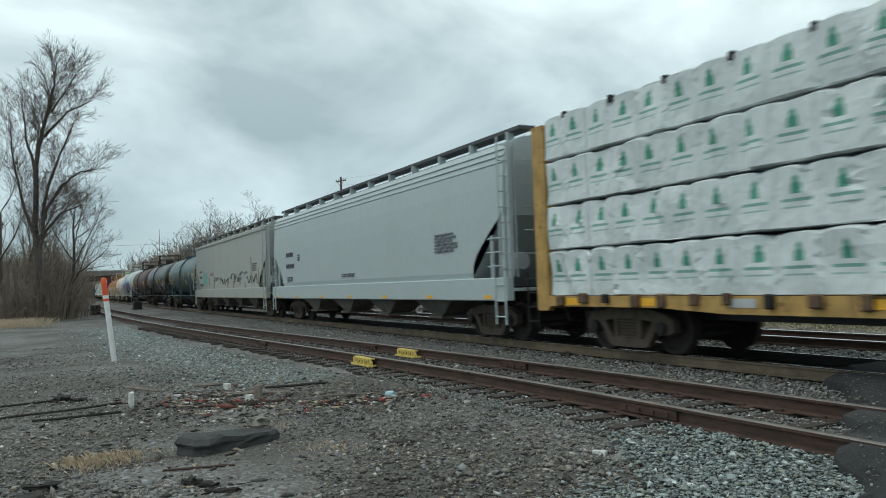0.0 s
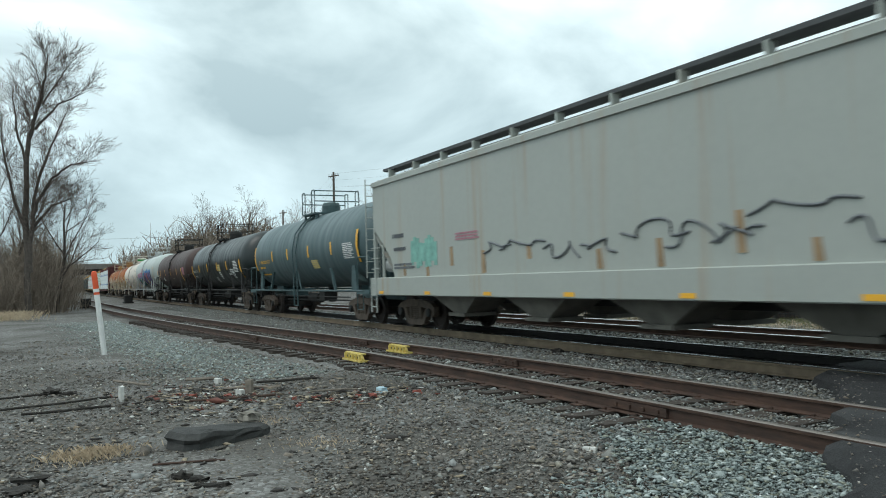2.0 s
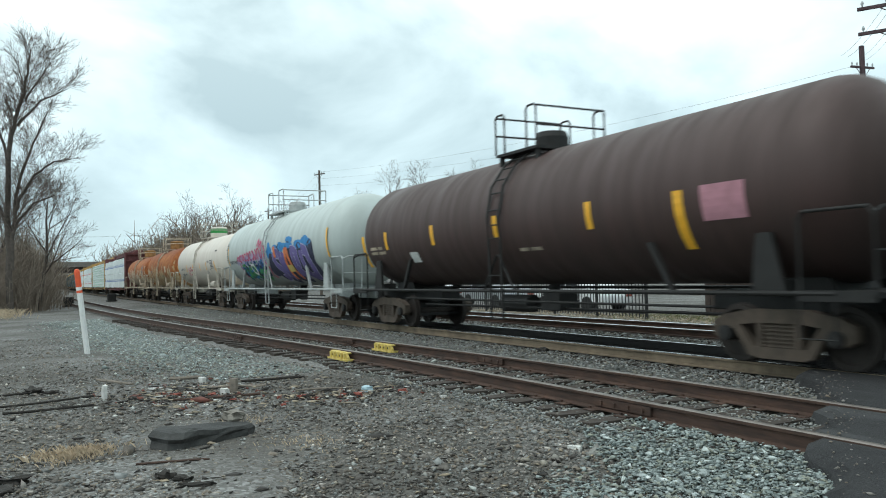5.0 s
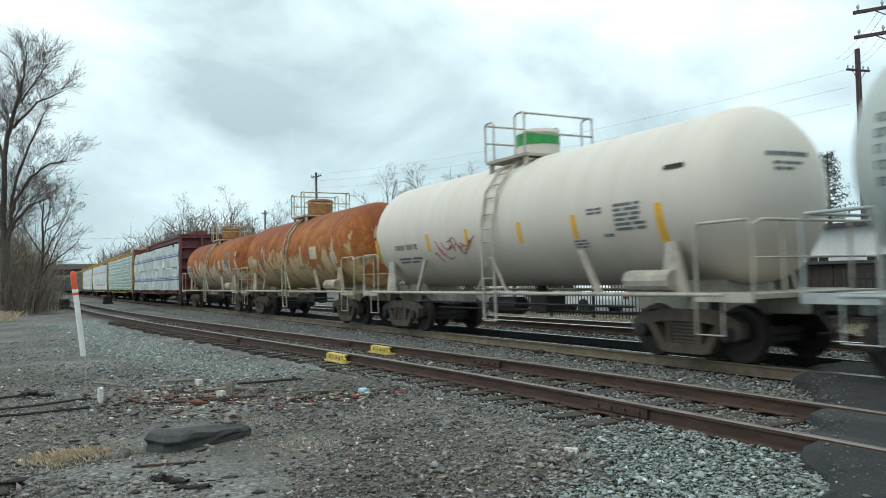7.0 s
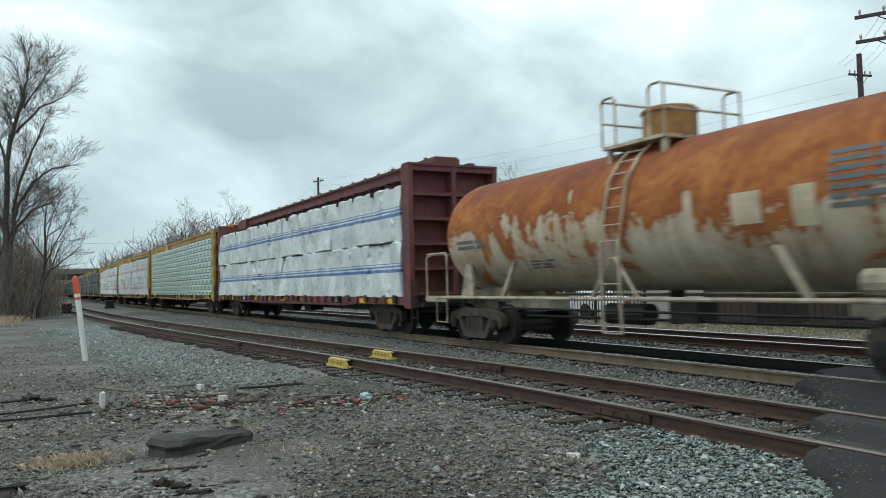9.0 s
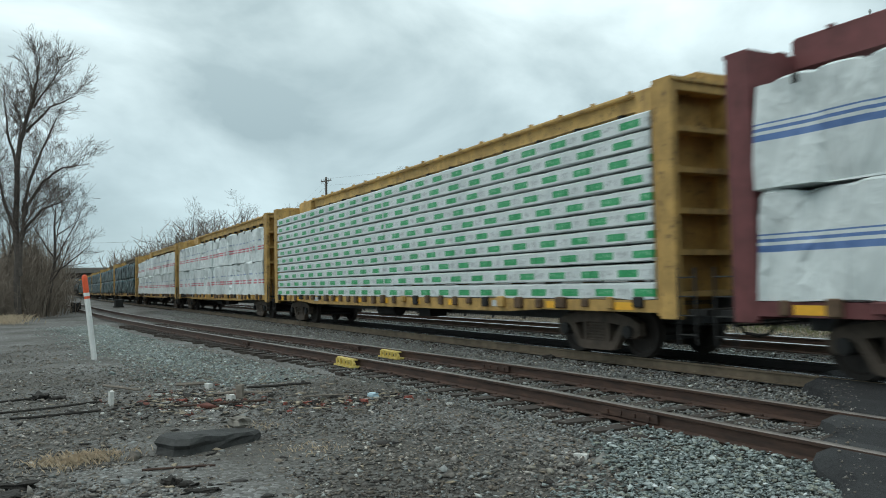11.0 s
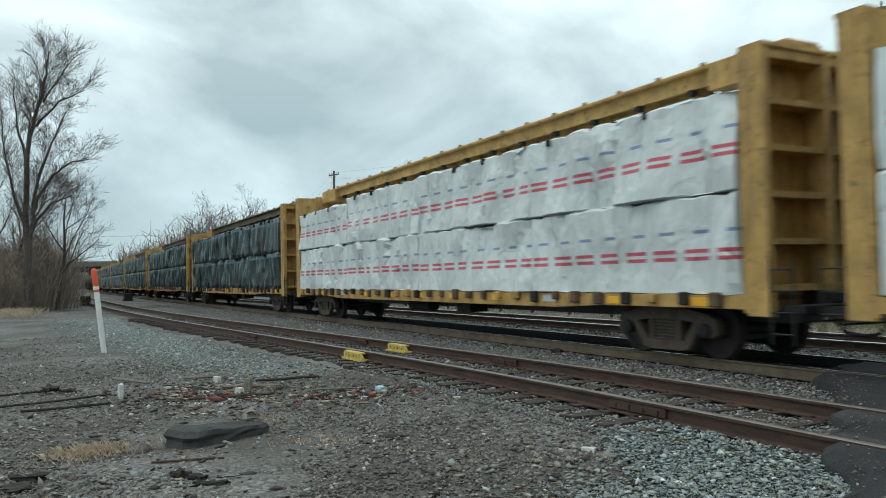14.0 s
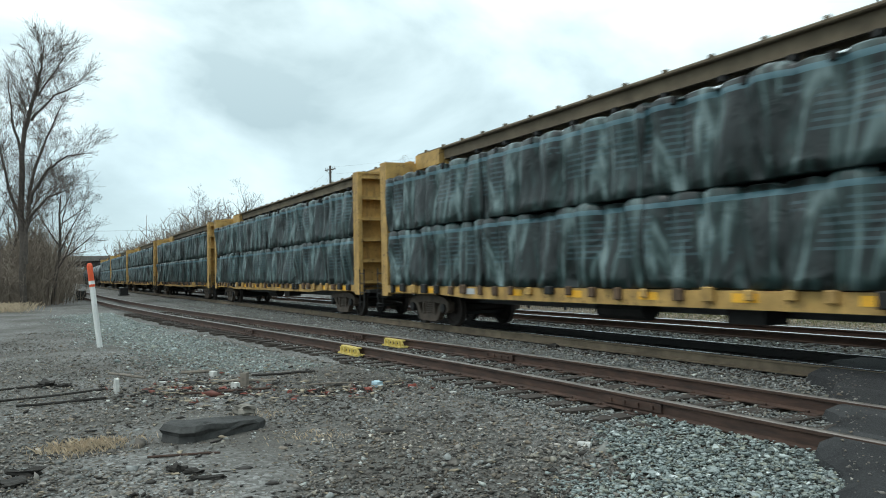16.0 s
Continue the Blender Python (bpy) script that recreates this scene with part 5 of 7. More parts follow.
def graffiti_marks(car, r, cz, hx):
    """Two sprayed pieces: small wild letters with a pink row above, and one of tall rounded letters."""
    bands(car, r, cz, [-6.75, hx - 0.8], -22, 14, 0.13)
    rnd = random.Random(21)

    def spots(mat, where, label):
        bm = bmesh.new()
        for k, (x, a, rx, ra, lift) in enumerate(where):
            curved_blob(bm, x, a, rx, ra, r + 0.006 + 0.004 * lift + 0.0004 * k, cz, rnd.randrange(9999), 0.45)
        tagged(part("spray_paint", bm, mat, car, label), kind="stuff")

    def strokes(mat, lines, width, lift, label):
        bm = bmesh.new()
        for k, pts in enumerate(lines):
            curved_stroke(bm, pts, width, r + 0.006 + 0.004 * lift + 0.0003 * k, cz)
        tagged(part("spray_stroke", bm, mat, car, label), kind="stuff")
    deg = radians(1) * r
    # the small piece: dark backing, angular fills
    spots(SPRAY[5], [(-4.6 + 0.5 * k, -15, 0.5, 9, 0) for k in range(9)], "lilac sprayed haze")
    spots(SPRAY[4], [(-4.2 + 0.62 * k, -38 + 2 * (k % 2), 0.55, 13, 1) for k in range(6)], "dark sprayed backing")
    for mat, lift, n, say in ((SPRAY[0], 2, 34, "blue angular sprayed strokes"), (SPRAY[3], 3, 34, "green angular sprayed strokes"), (SPRAY[6], 4, 10, "bright blue sprayed strokes")):
        lines = []
        for k in range(n):
            x, h = -4.5 + 3.4 * (k + rnd.random()) / n, -rnd.uniform(21, 50) * deg
            lines.append([(x, h), (x + rnd.uniform(-0.35, 0.4), h + rnd.uniform(-0.32, 0.34)), (x + rnd.uniform(0.0, 0.6), h + rnd.uniform(-0.3, 0.3))])
        strokes(mat, lines, 0.105, lift, say)
    strokes(SPRAY[4], [[(x, -18 * deg), (x + 0.2, -30 * deg), (x - 0.1, -42 * deg), (x + 0.25, -54 * deg)] for x in (-4.4, -3.9, -3.3, -2.7, -2.1, -1.5)], 0.035, 6, "dark sprayed letter outlines")
    strokes(SPRAY[7], [[(-2.95, -25 * deg), (-2.85, -38 * deg), (-2.5, -42 * deg), (-2.3, -34 * deg), (-2.45, -24 * deg), (-2.9, -23 * deg)]], 0.12, 7, "white sprayed letter")
    # the pink row climbs along the top of it
    pink = []
    for k in range(11):
        x, h, q = -5.0 + 0.43 * k, (-12 + 0.75 * k) * deg, 0.13 + 0.012 * k
        turn, n = rnd.uniform(0, 6.28), rnd.choice((5, 6, 7))
        pink.append([(x + 0.2 + 0.19 * math.cos(turn + j * 5.0 / n) * (0.6 + 0.4 * (j % 2)), h + q * math.sin(turn + j * 5.0 / n)) for j in range(n + 1)])
    strokes(SPRAY[2], pink, 0.085, 5, "pink sprayed letter outlines")
    strokes(SPRAY[2], [[(-1.5, 0.15), (-1.3, 0.45), (-1.1, 0.1), (-0.9, 0.35), (-0.7, 0.0), (-0.5, -0.3)], [(-0.5, -0.5), (-0.2, -0.9), (-0.45, -1.2), (-0.1, -1.35)], [(-4.7, -0.5), (-4.5, -0.9), (-4.75, -1.1), (-4.5, -1.3)]], 0.10, 5, "pink sprayed flourishes")
    # the tall piece
    spots(SPRAY[6], [(0.35, -8, 0.42, 14, 1), (0.6, -22, 0.4, 13, 1), (1.5, -2, 0.6, 6, 1), (2.0, -1, 0.6, 6, 1), (2.9, 2, 0.6, 8, 1), (4.6, 0, 0.8, 9, 1)], "sky blue sprayed cloud")
    spots(SPRAY[4], [(0.75 + 0.62 * k, -33, 0.72, 27, 2) for k in range(8)], "dark sprayed backing")
    tall = [[(1.5, -0.3), (1.1, -0.22), (0.85, -0.5), (1.05, -0.8), (1.45, -0.95), (1.35, -1.35), (0.85, -1.42)], [(1.65, -0.2), (1.85, -1.4), (2.15, -0.25)], [(3.3, -1.35), (3.3, -0.2), (3.75, -0.3), (3.7, -0.75), (3.35, -0.85), (3.85, -1.4)], [(4.3, -0.25), (4.25, -1.3), (4.8, -1.4), (5.1, -0.9), (4.9, -0.3), (4.4, -0.2)]]
    strokes(SPRAY[5], tall, 0.44, 4, "pale edges of tall sprayed letters")
    strokes(SPRAY[1], tall, 0.36, 5, "purple tall sprayed letters")
    strokes(ORANGE_SPRAY, [[(2.2, -1.5), (2.45, -0.2), (2.7, -0.2), (3.0, -1.5)], [(2.35, -0.95), (2.9, -0.95)], [(1.02, 0.02), (1.1, -0.42)]], 0.27, 6, "orange sprayed letter")
    patch("placard", car, r, cz, 2.35, 3.0, -38.5, -28, YELLOW, lift=0.05)
    letters(car, r, cz, [(-6.5, -4.9, -21, -12, 1), (-7.05, -6.75, -16, 19, 5)], STENCIL_D)


ORANGE_SPRAY = plain("orange_spray_paint", (0.62, 0.17, 0.06), 0.6, 0, 0.2, 4)
OLD_PLATE = plain("weathered_cream_plate", (0.55, 0.45, 0.31), 0.7, 0, 0.3, 3)


def rust_marks(car, r, cz, hx):
    """Repainted panels and faded stencils of the first rusted tank."""
    for x0, x1, a0, a1 in ((2.6, 3.3, -15, 2.8), (-4.97, -4.3, -16, -5), (4.6, 5.1, -24, -8)):
        patch("repaint_panel", car, r, cz, x0, x1, a0, a1, OLD_PLATE)
    letters(car, r, cz, [(-4.0, -3.2, -15, -5, 2), (-2.25, -1.55, -43, -25, 4), (1.05, 1.85, -30, -24, 2), (-3.68, -3.3, -29, -20, 3), (-4.9, -4.4, -14, -8, 1)], STENCIL_D)
    letters(car, r, cz, [(2.68, 3.22, -13, 0, 4)], RUST_STEEL)


def pale_rust_marks(car, r, cz, hx):
    """Panels of the second rusted tank."""
    for x0, x1, a0, a1 in ((2.4, 2.9, -16, 4), (3.4, 3.75, -20, 4), (5.9, 6.2, 10, 18)):
        patch("repaint_panel", car, r, cz, x0, x1, a0, a1, OLD_PLATE)
    letters(car, r, cz, [(3.95, 5.0, -13, 22, 7), (-5.6, -4.2, -16, -5, 2), (2.45, 2.85, -14, 2, 3), (-2.9, -2.0, -40, -30, 3)], STENCIL_D)


# the cars in order, by the stretch of line that each fills at the start
TREE_LOAD = (WRAP_TREE, 4, 2, 4.57, "white wrapped lumber bundle with small green marks on a flat car")
RED_LOAD = (WRAP_RED, 2, 4, 4.02, "white wrapped lumber bundle with red and blue print")
BLUE_LOAD = (WRAP_BLUE, 2, 4, 4.02, "white wrapped lumber bundle with blue stripes")
GREEN_LOAD = (WRAP_GREEN, 10, 2, 4.12, "thin white lumber bundle with green printed plates")
# Tan beam paint darkened to carry the shade on chord and posts.
SHADED_TAN = plain("shaded_tan_beam_paint", (0.15, 0.115, 0.075), 0.85, 0, 0.4, 2)
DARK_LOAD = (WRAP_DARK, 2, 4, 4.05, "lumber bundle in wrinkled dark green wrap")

lumber_car(-9.0, 13.0, TAN, "yellow flat car with bulkheads stacked with white bundles", TREE_LOAD, False, 4.45)
hopper_car(14.1, 33.6, "clean pale grey covered hopper car with smooth sides", HOPPER_NEW, 4.30, 4.60, True, hopper_marks)
hopper_car(34.8, 54.1, "weathered grey covered hopper car with sprayed scrawls", HOPPER_OLD, 4.20, 4.54, False, old_hopper_marks)
tank_car(54.7, 69.9, "dark teal tank car with yellow reflectors", TEAL, TEAL_STEEL, 2.90, 2.57, "cover", teal_marks, ladder_x=0.0)
tank_car(70.6, 87.0, "black tank car with yellow reflectors and white stencils", BLACK_TANK, BLACK_STEEL, 2.86, 2.56, "cover", black_marks, ladder_x=-1.1, deck_x=-0.62)
tank_car(87.6, 104.2, "dark rusty brown tank car with yellow reflectors", BROWN_TANK, BLACK_STEEL, 2.9, 2.58, "cover", brown_marks)
tank_car(105.0, 121.5, "pale grey tank car covered with colourful graffiti", PALE_TANK, PALE_STEEL, 3.08, 2.68, "cover", graffiti_marks, ladder_x=-0.25, deck_x=-0.75, deck_half=1.1)
tank_car(122.1, 136.0, "cream tank car with a green banded dome", CREAM_TANK, CREAM, 2.82, 2.56, "dome", cream_marks, GREEN_BAND, ladder_x=0.15, deck_x=0.0)
tank_car(136.6, 150.3, "heavily rusted orange tank car with flaking cream paint", RUST_A, RUST_STEEL, 2.75, 2.50, "dome", rust_marks, RUST_DOME)
tank_car(150.8, 164.9, "rusted pale tank car with orange rust streaks", RUST_B, RUST_STEEL, 2.62, 2.45, "dome", pale_rust_marks, RUST_DOME)
lumber_car(166.2, 188.0, MAROON, "maroon centre-beam lumber car with white loads", BLUE_LOAD)
lumber_car(189.85, 211.75, TAN, "yellow centre-beam lumber car stacked with thin bundles", GREEN_LOAD)
lumber_car(213.7, 235.6, TAN, "yellow centre-beam lumber car with white wrapped loads", RED_LOAD)
lumber_car(237.5, 259.0, TAN, "yellow centre-beam lumber car with uneven white loads", RED_LOAD)
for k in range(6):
    lumber_car(261.55 + 23.95 * k, 282.95 + 23.95 * k, TAN, "yellow centre-beam lumber car with dark green loads", DARK_LOAD, chord=SHADED_TAN)
for k in range(5):
    tank_car(406.0 + 17.0 * k, 422.2 + 17.0 * k, "plain black tank car", BLACK_TANK, BLACK_STEEL, 3.0, 2.64, "cover")

# ---- ties, ballast, crossing ----


def tie_mesh(seed):
    rnd = random.Random(seed)
    bm = bmesh.new()
    box(bm, -0.115, 0.115, -1.3, 1.3, -0.12, 0.0)
    bmesh.ops.subdivide_edges(bm, edges=[e for e in bm.edges if abs(e.verts[0].co.y - e.verts[1].co.y) > 1], cuts=7)
    for v in bm.verts:
        v.co += Vector((rnd.uniform(-1, 1) * 0.014, rnd.uniform(-1, 1) * 0.03, rnd.uniform(-1, 1) * 0.008))
    me = bpy.data.meshes.new("railroad_tie")
    bm.to_mesh(me)
    bm.free()
    me.materials.append(TIE)
    return me


TIE_MESHES = [tie_mesh(i) for i in range(4)]


def lay_ties(place, count, label, group, seed, sink):
    rnd = random.Random(seed)
    for k in range(count):
        x, y, a = place(k)
        ob = new("railroad_tie", TIE_MESHES[k % 4])
        tagged(ob, label, "railroad tie", group)
        ob.matrix_basis = pose(x, y + rnd.uniform(-0.10, 0.10), -0.178 - sink - rnd.uniform(0, 0.012), 0, 0, math.degrees(a) + rnd.uniform(-2.0, 2.0))


def siding_place(k):
    x = -4.9 - 0.53 * k
    return x, siding_y(x), math.atan(siding_y(x + 0.5) - siding_y(x - 0.5))


lay_ties(siding_place, 62, "split grey-brown wooden tie under the siding", "siding ties", 4, 0.0)
lay_ties(lambda k: (-7.2 - 0.53 * k, MAIN_Y, 0.0), 60, "dark wooden tie under the main line", "main line ties", 5, 0.01)
lay_ties(lambda k: (-9.2 - 0.53 * k, THIRD_Y, 0.0), 50, "dark wooden tie under the second track", "second track ties", 6, 0.01)


def spikes():
    """Tie plates and spikes along the siding rails."""
    bm = bmesh.new()
    for k in range(50):
        x, y, a = siding_place(k)
        for off in (-0.7175, 0.7175):
            yy = y + off
            box(bm, x - 0.09, x + 0.09, yy - 0.17, yy + 0.17, -0.178, -0.168)
            for d in (-0.09, 0.09):
                box(bm, x - 0.03 + d * 0.5, x + d * 0.5, yy + d - 0.015, yy + d + 0.015, -0.17, -0.145)
    ob = part("tie_plates", bm, RAIL_RUST)
    tagged(ob, "rusty tie plates and spikes under the siding rails", "tie plates", kind="stuff")
    for x, off in ((-17.3, 0.7175), (-20.8, -0.7175), (-6.6, -0.7175), (-11.5, 0.7175)):
        bm = bmesh.new()
        for side in (-1, 1):
            y = siding_y(x) + off + side * 0.03
            box(bm, x - 0.45, x + 0.45, y - 0.014, y + 0.014, -0.135, -0.045)
            for k in range(4):
                xx = x - 0.33 + 0.22 * k
                box(bm, xx - 0.02, xx + 0.02, min(y, y + side * 0.035), max(y, y + side * 0.035), -0.11, -0.07)
        ob = part("rail_joint_bar", bm, RAIL_RUST)
        tagged(ob, "rusty bolted joint bar on the siding rail", "joint bar", "rail joint bars")


spikes()


def scatter(name, material, count, region, size, seed, label, flat=0.5, narrow=0.6):
    """Loose broken stones as one object. region(rng, n) gives x, y, z."""
    rng = np.random.default_rng(seed)
    pos = region(rng, count)
    count = len(pos)
    base = np.array([(1, 0, 0), (-1, 0, 0), (0, 1, 0), (0, -1, 0), (0, 0, 1), (0, 0, -1)], float)
    tris = np.array([(0, 2, 4), (2, 1, 4), (1, 3, 4), (3, 0, 4), (2, 0, 5), (1, 2, 5), (3, 1, 5), (0, 3, 5)])
    v = np.repeat(base[None], count, 0) * rng.uniform(0.4, 1.35, (count, 6, 1)) + rng.uniform(-0.48, 0.48, (count, 6, 3))
    s = size[0] * np.exp(np.abs(rng.normal(0, 1, count)) * size[1])
    v *= (np.stack([s, s * rng.uniform(narrow, narrow + 0.4, count), s * flat * rng.uniform(0.6, 1.1, count)], 1))[:, None]
    a = rng.uniform(0, math.tau, count)
    b = rng.normal(0, 0.35, count)
    c, d = np.cos(b), np.sin(b)
    y1 = v[..., 1] * c[:, None] - v[..., 2] * d[:, None]
    z1 = v[..., 1] * d[:, None] + v[..., 2] * c[:, None]
    v[..., 1], v[..., 2] = y1, z1
    c, d = np.cos(a), np.sin(a)
    x1 = v[..., 0] * c[:, None] - v[..., 1] * d[:, None]
    y1 = v[..., 0] * d[:, None] + v[..., 1] * c[:, None]
    v[..., 0], v[..., 1] = x1, y1
    v += pos[:, None]
    f = (tris[None] + (np.arange(count) * 6)[:, None, None]).reshape(-1, 3)
    me = bpy.data.meshes.new(name)
    me.vertices.add(count * 6)
    me.vertices.foreach_set("co", v.reshape(-1))
    me.loops.add(len(f) * 3)
    me.loops.foreach_set("vertex_index", f.reshape(-1))
    me.polygons.add(len(f))
    me.polygons.foreach_set("loop_start", np.arange(0, len(f) * 3, 3))
    me.polygons.foreach_set("loop_total", np.full(len(f), 3))
    me.update(calc_edges=True)
    me.materials.append(material)
    ob = new(name, me)
    tagged(ob, label, "gravel", kind="stuff")
    return ob


OLD_CHIP = plain("pale_wood_chip", (0.34, 0.28, 0.20), 0.9, 0, 0.4, 9)
PALE_CHIP = plain("dirty_white_scrap", (0.55, 0.54, 0.50), 0.7, 0, 0.25, 9)
RED_CHIP = plain("red_brick_crumb", (0.16, 0.06, 0.045), 0.9, 0, 0.35, 9)
DARK_CHIP = plain("dark_bark_chip", (0.035, 0.03, 0.026), 0.9, 0, 0.4, 9)
EDGE_A, EDGE_B = (-2.95, 4.2), (-6.5, 8.8)


def edge_x(y):
    """The ragged edge of the crossing's asphalt."""
    y = min(y, 10.0 + 0.08 * (y - 10.0)) if y > 10.0 else y
    return EDGE_A[0] + (EDGE_B[0] - EDGE_A[0]) * (y - EDGE_A[1]) / (EDGE_B[1] - EDGE_A[1])


def by_fan(near, far, z=GZ, power=1.6, lo=-6.0, hi=60.0):
    """Stones thinning out with distance from the eye, over the yard before the siding."""
    def region(rng, n):
        r = near + (far - near) * rng.uniform(0, 1, n) ** power
        a = np.radians(rng.uniform(lo, hi, n))
        x, y = -r * np.cos(a), r * np.sin(a)
        keep = (y < np.interp(x, [-60, -30, -15, -8, 0], [2.7, 3.5, 4.6, 5.2, 5.3])) & (x < np.array([edge_x(q) for q in y]) + 0.1)
        return np.stack([x, y, np.full(n, z)], 1)[keep]
    return region


def in_strip(x0, x1, y0, y1, z):
    def region(rng, n):
        x = x1 - (x1 - x0) * rng.uniform(0, 1, n) ** 1.7
        y = rng.uniform(y0, y1, n)
        k = x < np.array([edge_x(q) for q in y]) - 0.05 + rng.normal(0, 0.05, n)
        return np.stack([x, y, z + rng.normal(0, 0.012, n)], 1)[k]
    return region


def litter_spot(rng, n):
    x = np.concatenate([rng.normal(-11.4, 0.75, n * 2 // 3), rng.normal(-10.2, 0.35, n - n * 2 // 3)])
    y = np.concatenate([rng.normal(2.1, 0.6, n * 2 // 3), rng.normal(3.7, 0.6, n - n * 2 // 3)])
    return np.stack([x, y, np.full(n, GZ + 0.026)], 1)


def fresh_heap(rng, n):
    y = rng.uniform(2.6, 5.62, n)
    x = np.array([edge_x(q) for q in y]) - rng.uniform(-0.1, 3.6, n) ** 1.0
    edge = -6.3 + 0.9 * (5.6 - y) + 0.3 * np.sin(y * 5)
    keep = x > edge + rng.normal(0, 0.25, n)
    z = GZ + 0.01 + 0.09 * np.clip((y - 3.2) / 2.2, 0, 1) * rng.uniform(0.3, 1, n)
    return np.stack([x, y, z], 1)[keep]


def pale_patch(rng, n):
    """The lighter spread of stone towards the post."""
    x = -rng.uniform(13, 40, n) ** 1.0
    mid = np.interp(x, [-40, -28, -20, -13], [2.2, 2.4, 2.8, 3.6])
    y = mid + rng.normal(0, 0.75, n)
    keep = y < np.interp(x, [-60, -30, -15, -8], [2.6, 3.3, 4.4, 5.0])
    return np.stack([x, y, np.full(n, GZ + 0.012)], 1)[keep]


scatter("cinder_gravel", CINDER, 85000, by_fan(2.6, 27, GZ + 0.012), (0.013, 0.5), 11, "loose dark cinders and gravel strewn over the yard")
scatter("pale_gravel", BALLAST, 16000, by_fan(2.6, 24, GZ + 0.016), (0.012, 0.55), 12, "scattered pale gravel on the yard")
scatter("stone_spread", CRUSHED, 17000, pale_patch, (0.022, 0.4), 13, "spread of light grey ballast near the marker post")
scatter("wood_chips", OLD_CHIP, 2600, by_fan(3.0, 18, GZ + 0.024), (0.020, 0.5), 23, "splinters of wood and straw on the yard", 0.12, 0.08)
scatter("wood_chips", DARK_CHIP, 3000, by_fan(3.0, 18, GZ + 0.022), (0.022, 0.55), 24, "dark bits of bark and cinder on the yard", 0.25, 0.25)
scatter("litter_bits", PALE_CHIP, 130, litter_spot, (0.022, 0.6), 26, "pale scraps of plastic and paper in the rubbish", 0.2, 0.3)
scatter("litter_bits", RED_CHIP, 110, litter_spot, (0.020, 0.6), 27, "crumbs of red brick in the rubbish", 0.5, 0.6)
scatter("litter_bits", OLD_CHIP, 300, litter_spot, (0.05, 0.5), 28, "wood splinters in the rubbish", 0.06, 0.06)
scatter("litter_bits", DARK_CHIP, 500, litter_spot, (0.03, 0.5), 29, "dark bark and cinder in the rubbish", 0.3, 0.2)
scatter("crushed_stone", CRUSHED, 19000, fresh_heap, (0.0175, 0.42), 14, "fresh grey crushed stone beside the crossing", 0.42)
scatter("ballast", BALLAST, 22000, in_strip(-45, -3.5, 4.9, 5.65, -0.215), (0.0165, 0.4), 15, "grey ballast along the siding")
scatter("ballast", BALLAST, 22000, in_strip(-45, -3.5, 5.8, 7.05, -0.20), (0.0165, 0.4), 16, "grey ballast between the siding rails")
scatter("ballast", BALLAST, 34000, in_strip(-60, -4.5, 7.3, 9.35, -0.195), (0.018, 0.4), 17, "grey ballast between siding and main line")
scatter("ballast", OILY_SHADE, 9000, in_strip(-60, -4.5, 9.6, 10.8, -0.205), (0.022, 0.4), 18, "oily ballast with painted train shade between the main line rails")
scatter("ballast", BALLAST, 18000, in_strip(-60, -5.5, 11.0, 13.4, -0.20), (0.024, 0.4), 19, "grey ballast between the tracks")
scatter("ballast", BALLAST, 9000, in_strip(-60, -5.5, 15.2, 17.6, -0.21), (0.026, 0.45), 20, "grey ballast beyond the second track")

scatter("verge_gravel", VERGE, 14000, in_strip(-50, -6, 16.6, 20.4, -0.225), (0.024, 0.5), 31, "tan gravel and soil of the verge beyond the tracks")

def crossing_grit(rng, n):
    """Stones kicked onto the edge of the asphalt."""
    y = rng.uniform(3.2, 9.3, n)
    near = (np.abs(np.abs(y - siding_y(0)) - 0.7175) > 0.1)
    x = np.array([edge_x(q) for q in y]) + np.abs(rng.normal(0, 0.25, n)) - 0.04
    z = np.where(y < 5.6, GZ + 0.03 + (y - 3.0) / 2.7 * 0.2, -0.012)
    return np.stack([x, y, z], 1)[near]


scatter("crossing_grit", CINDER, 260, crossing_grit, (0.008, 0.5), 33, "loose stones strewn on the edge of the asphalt")


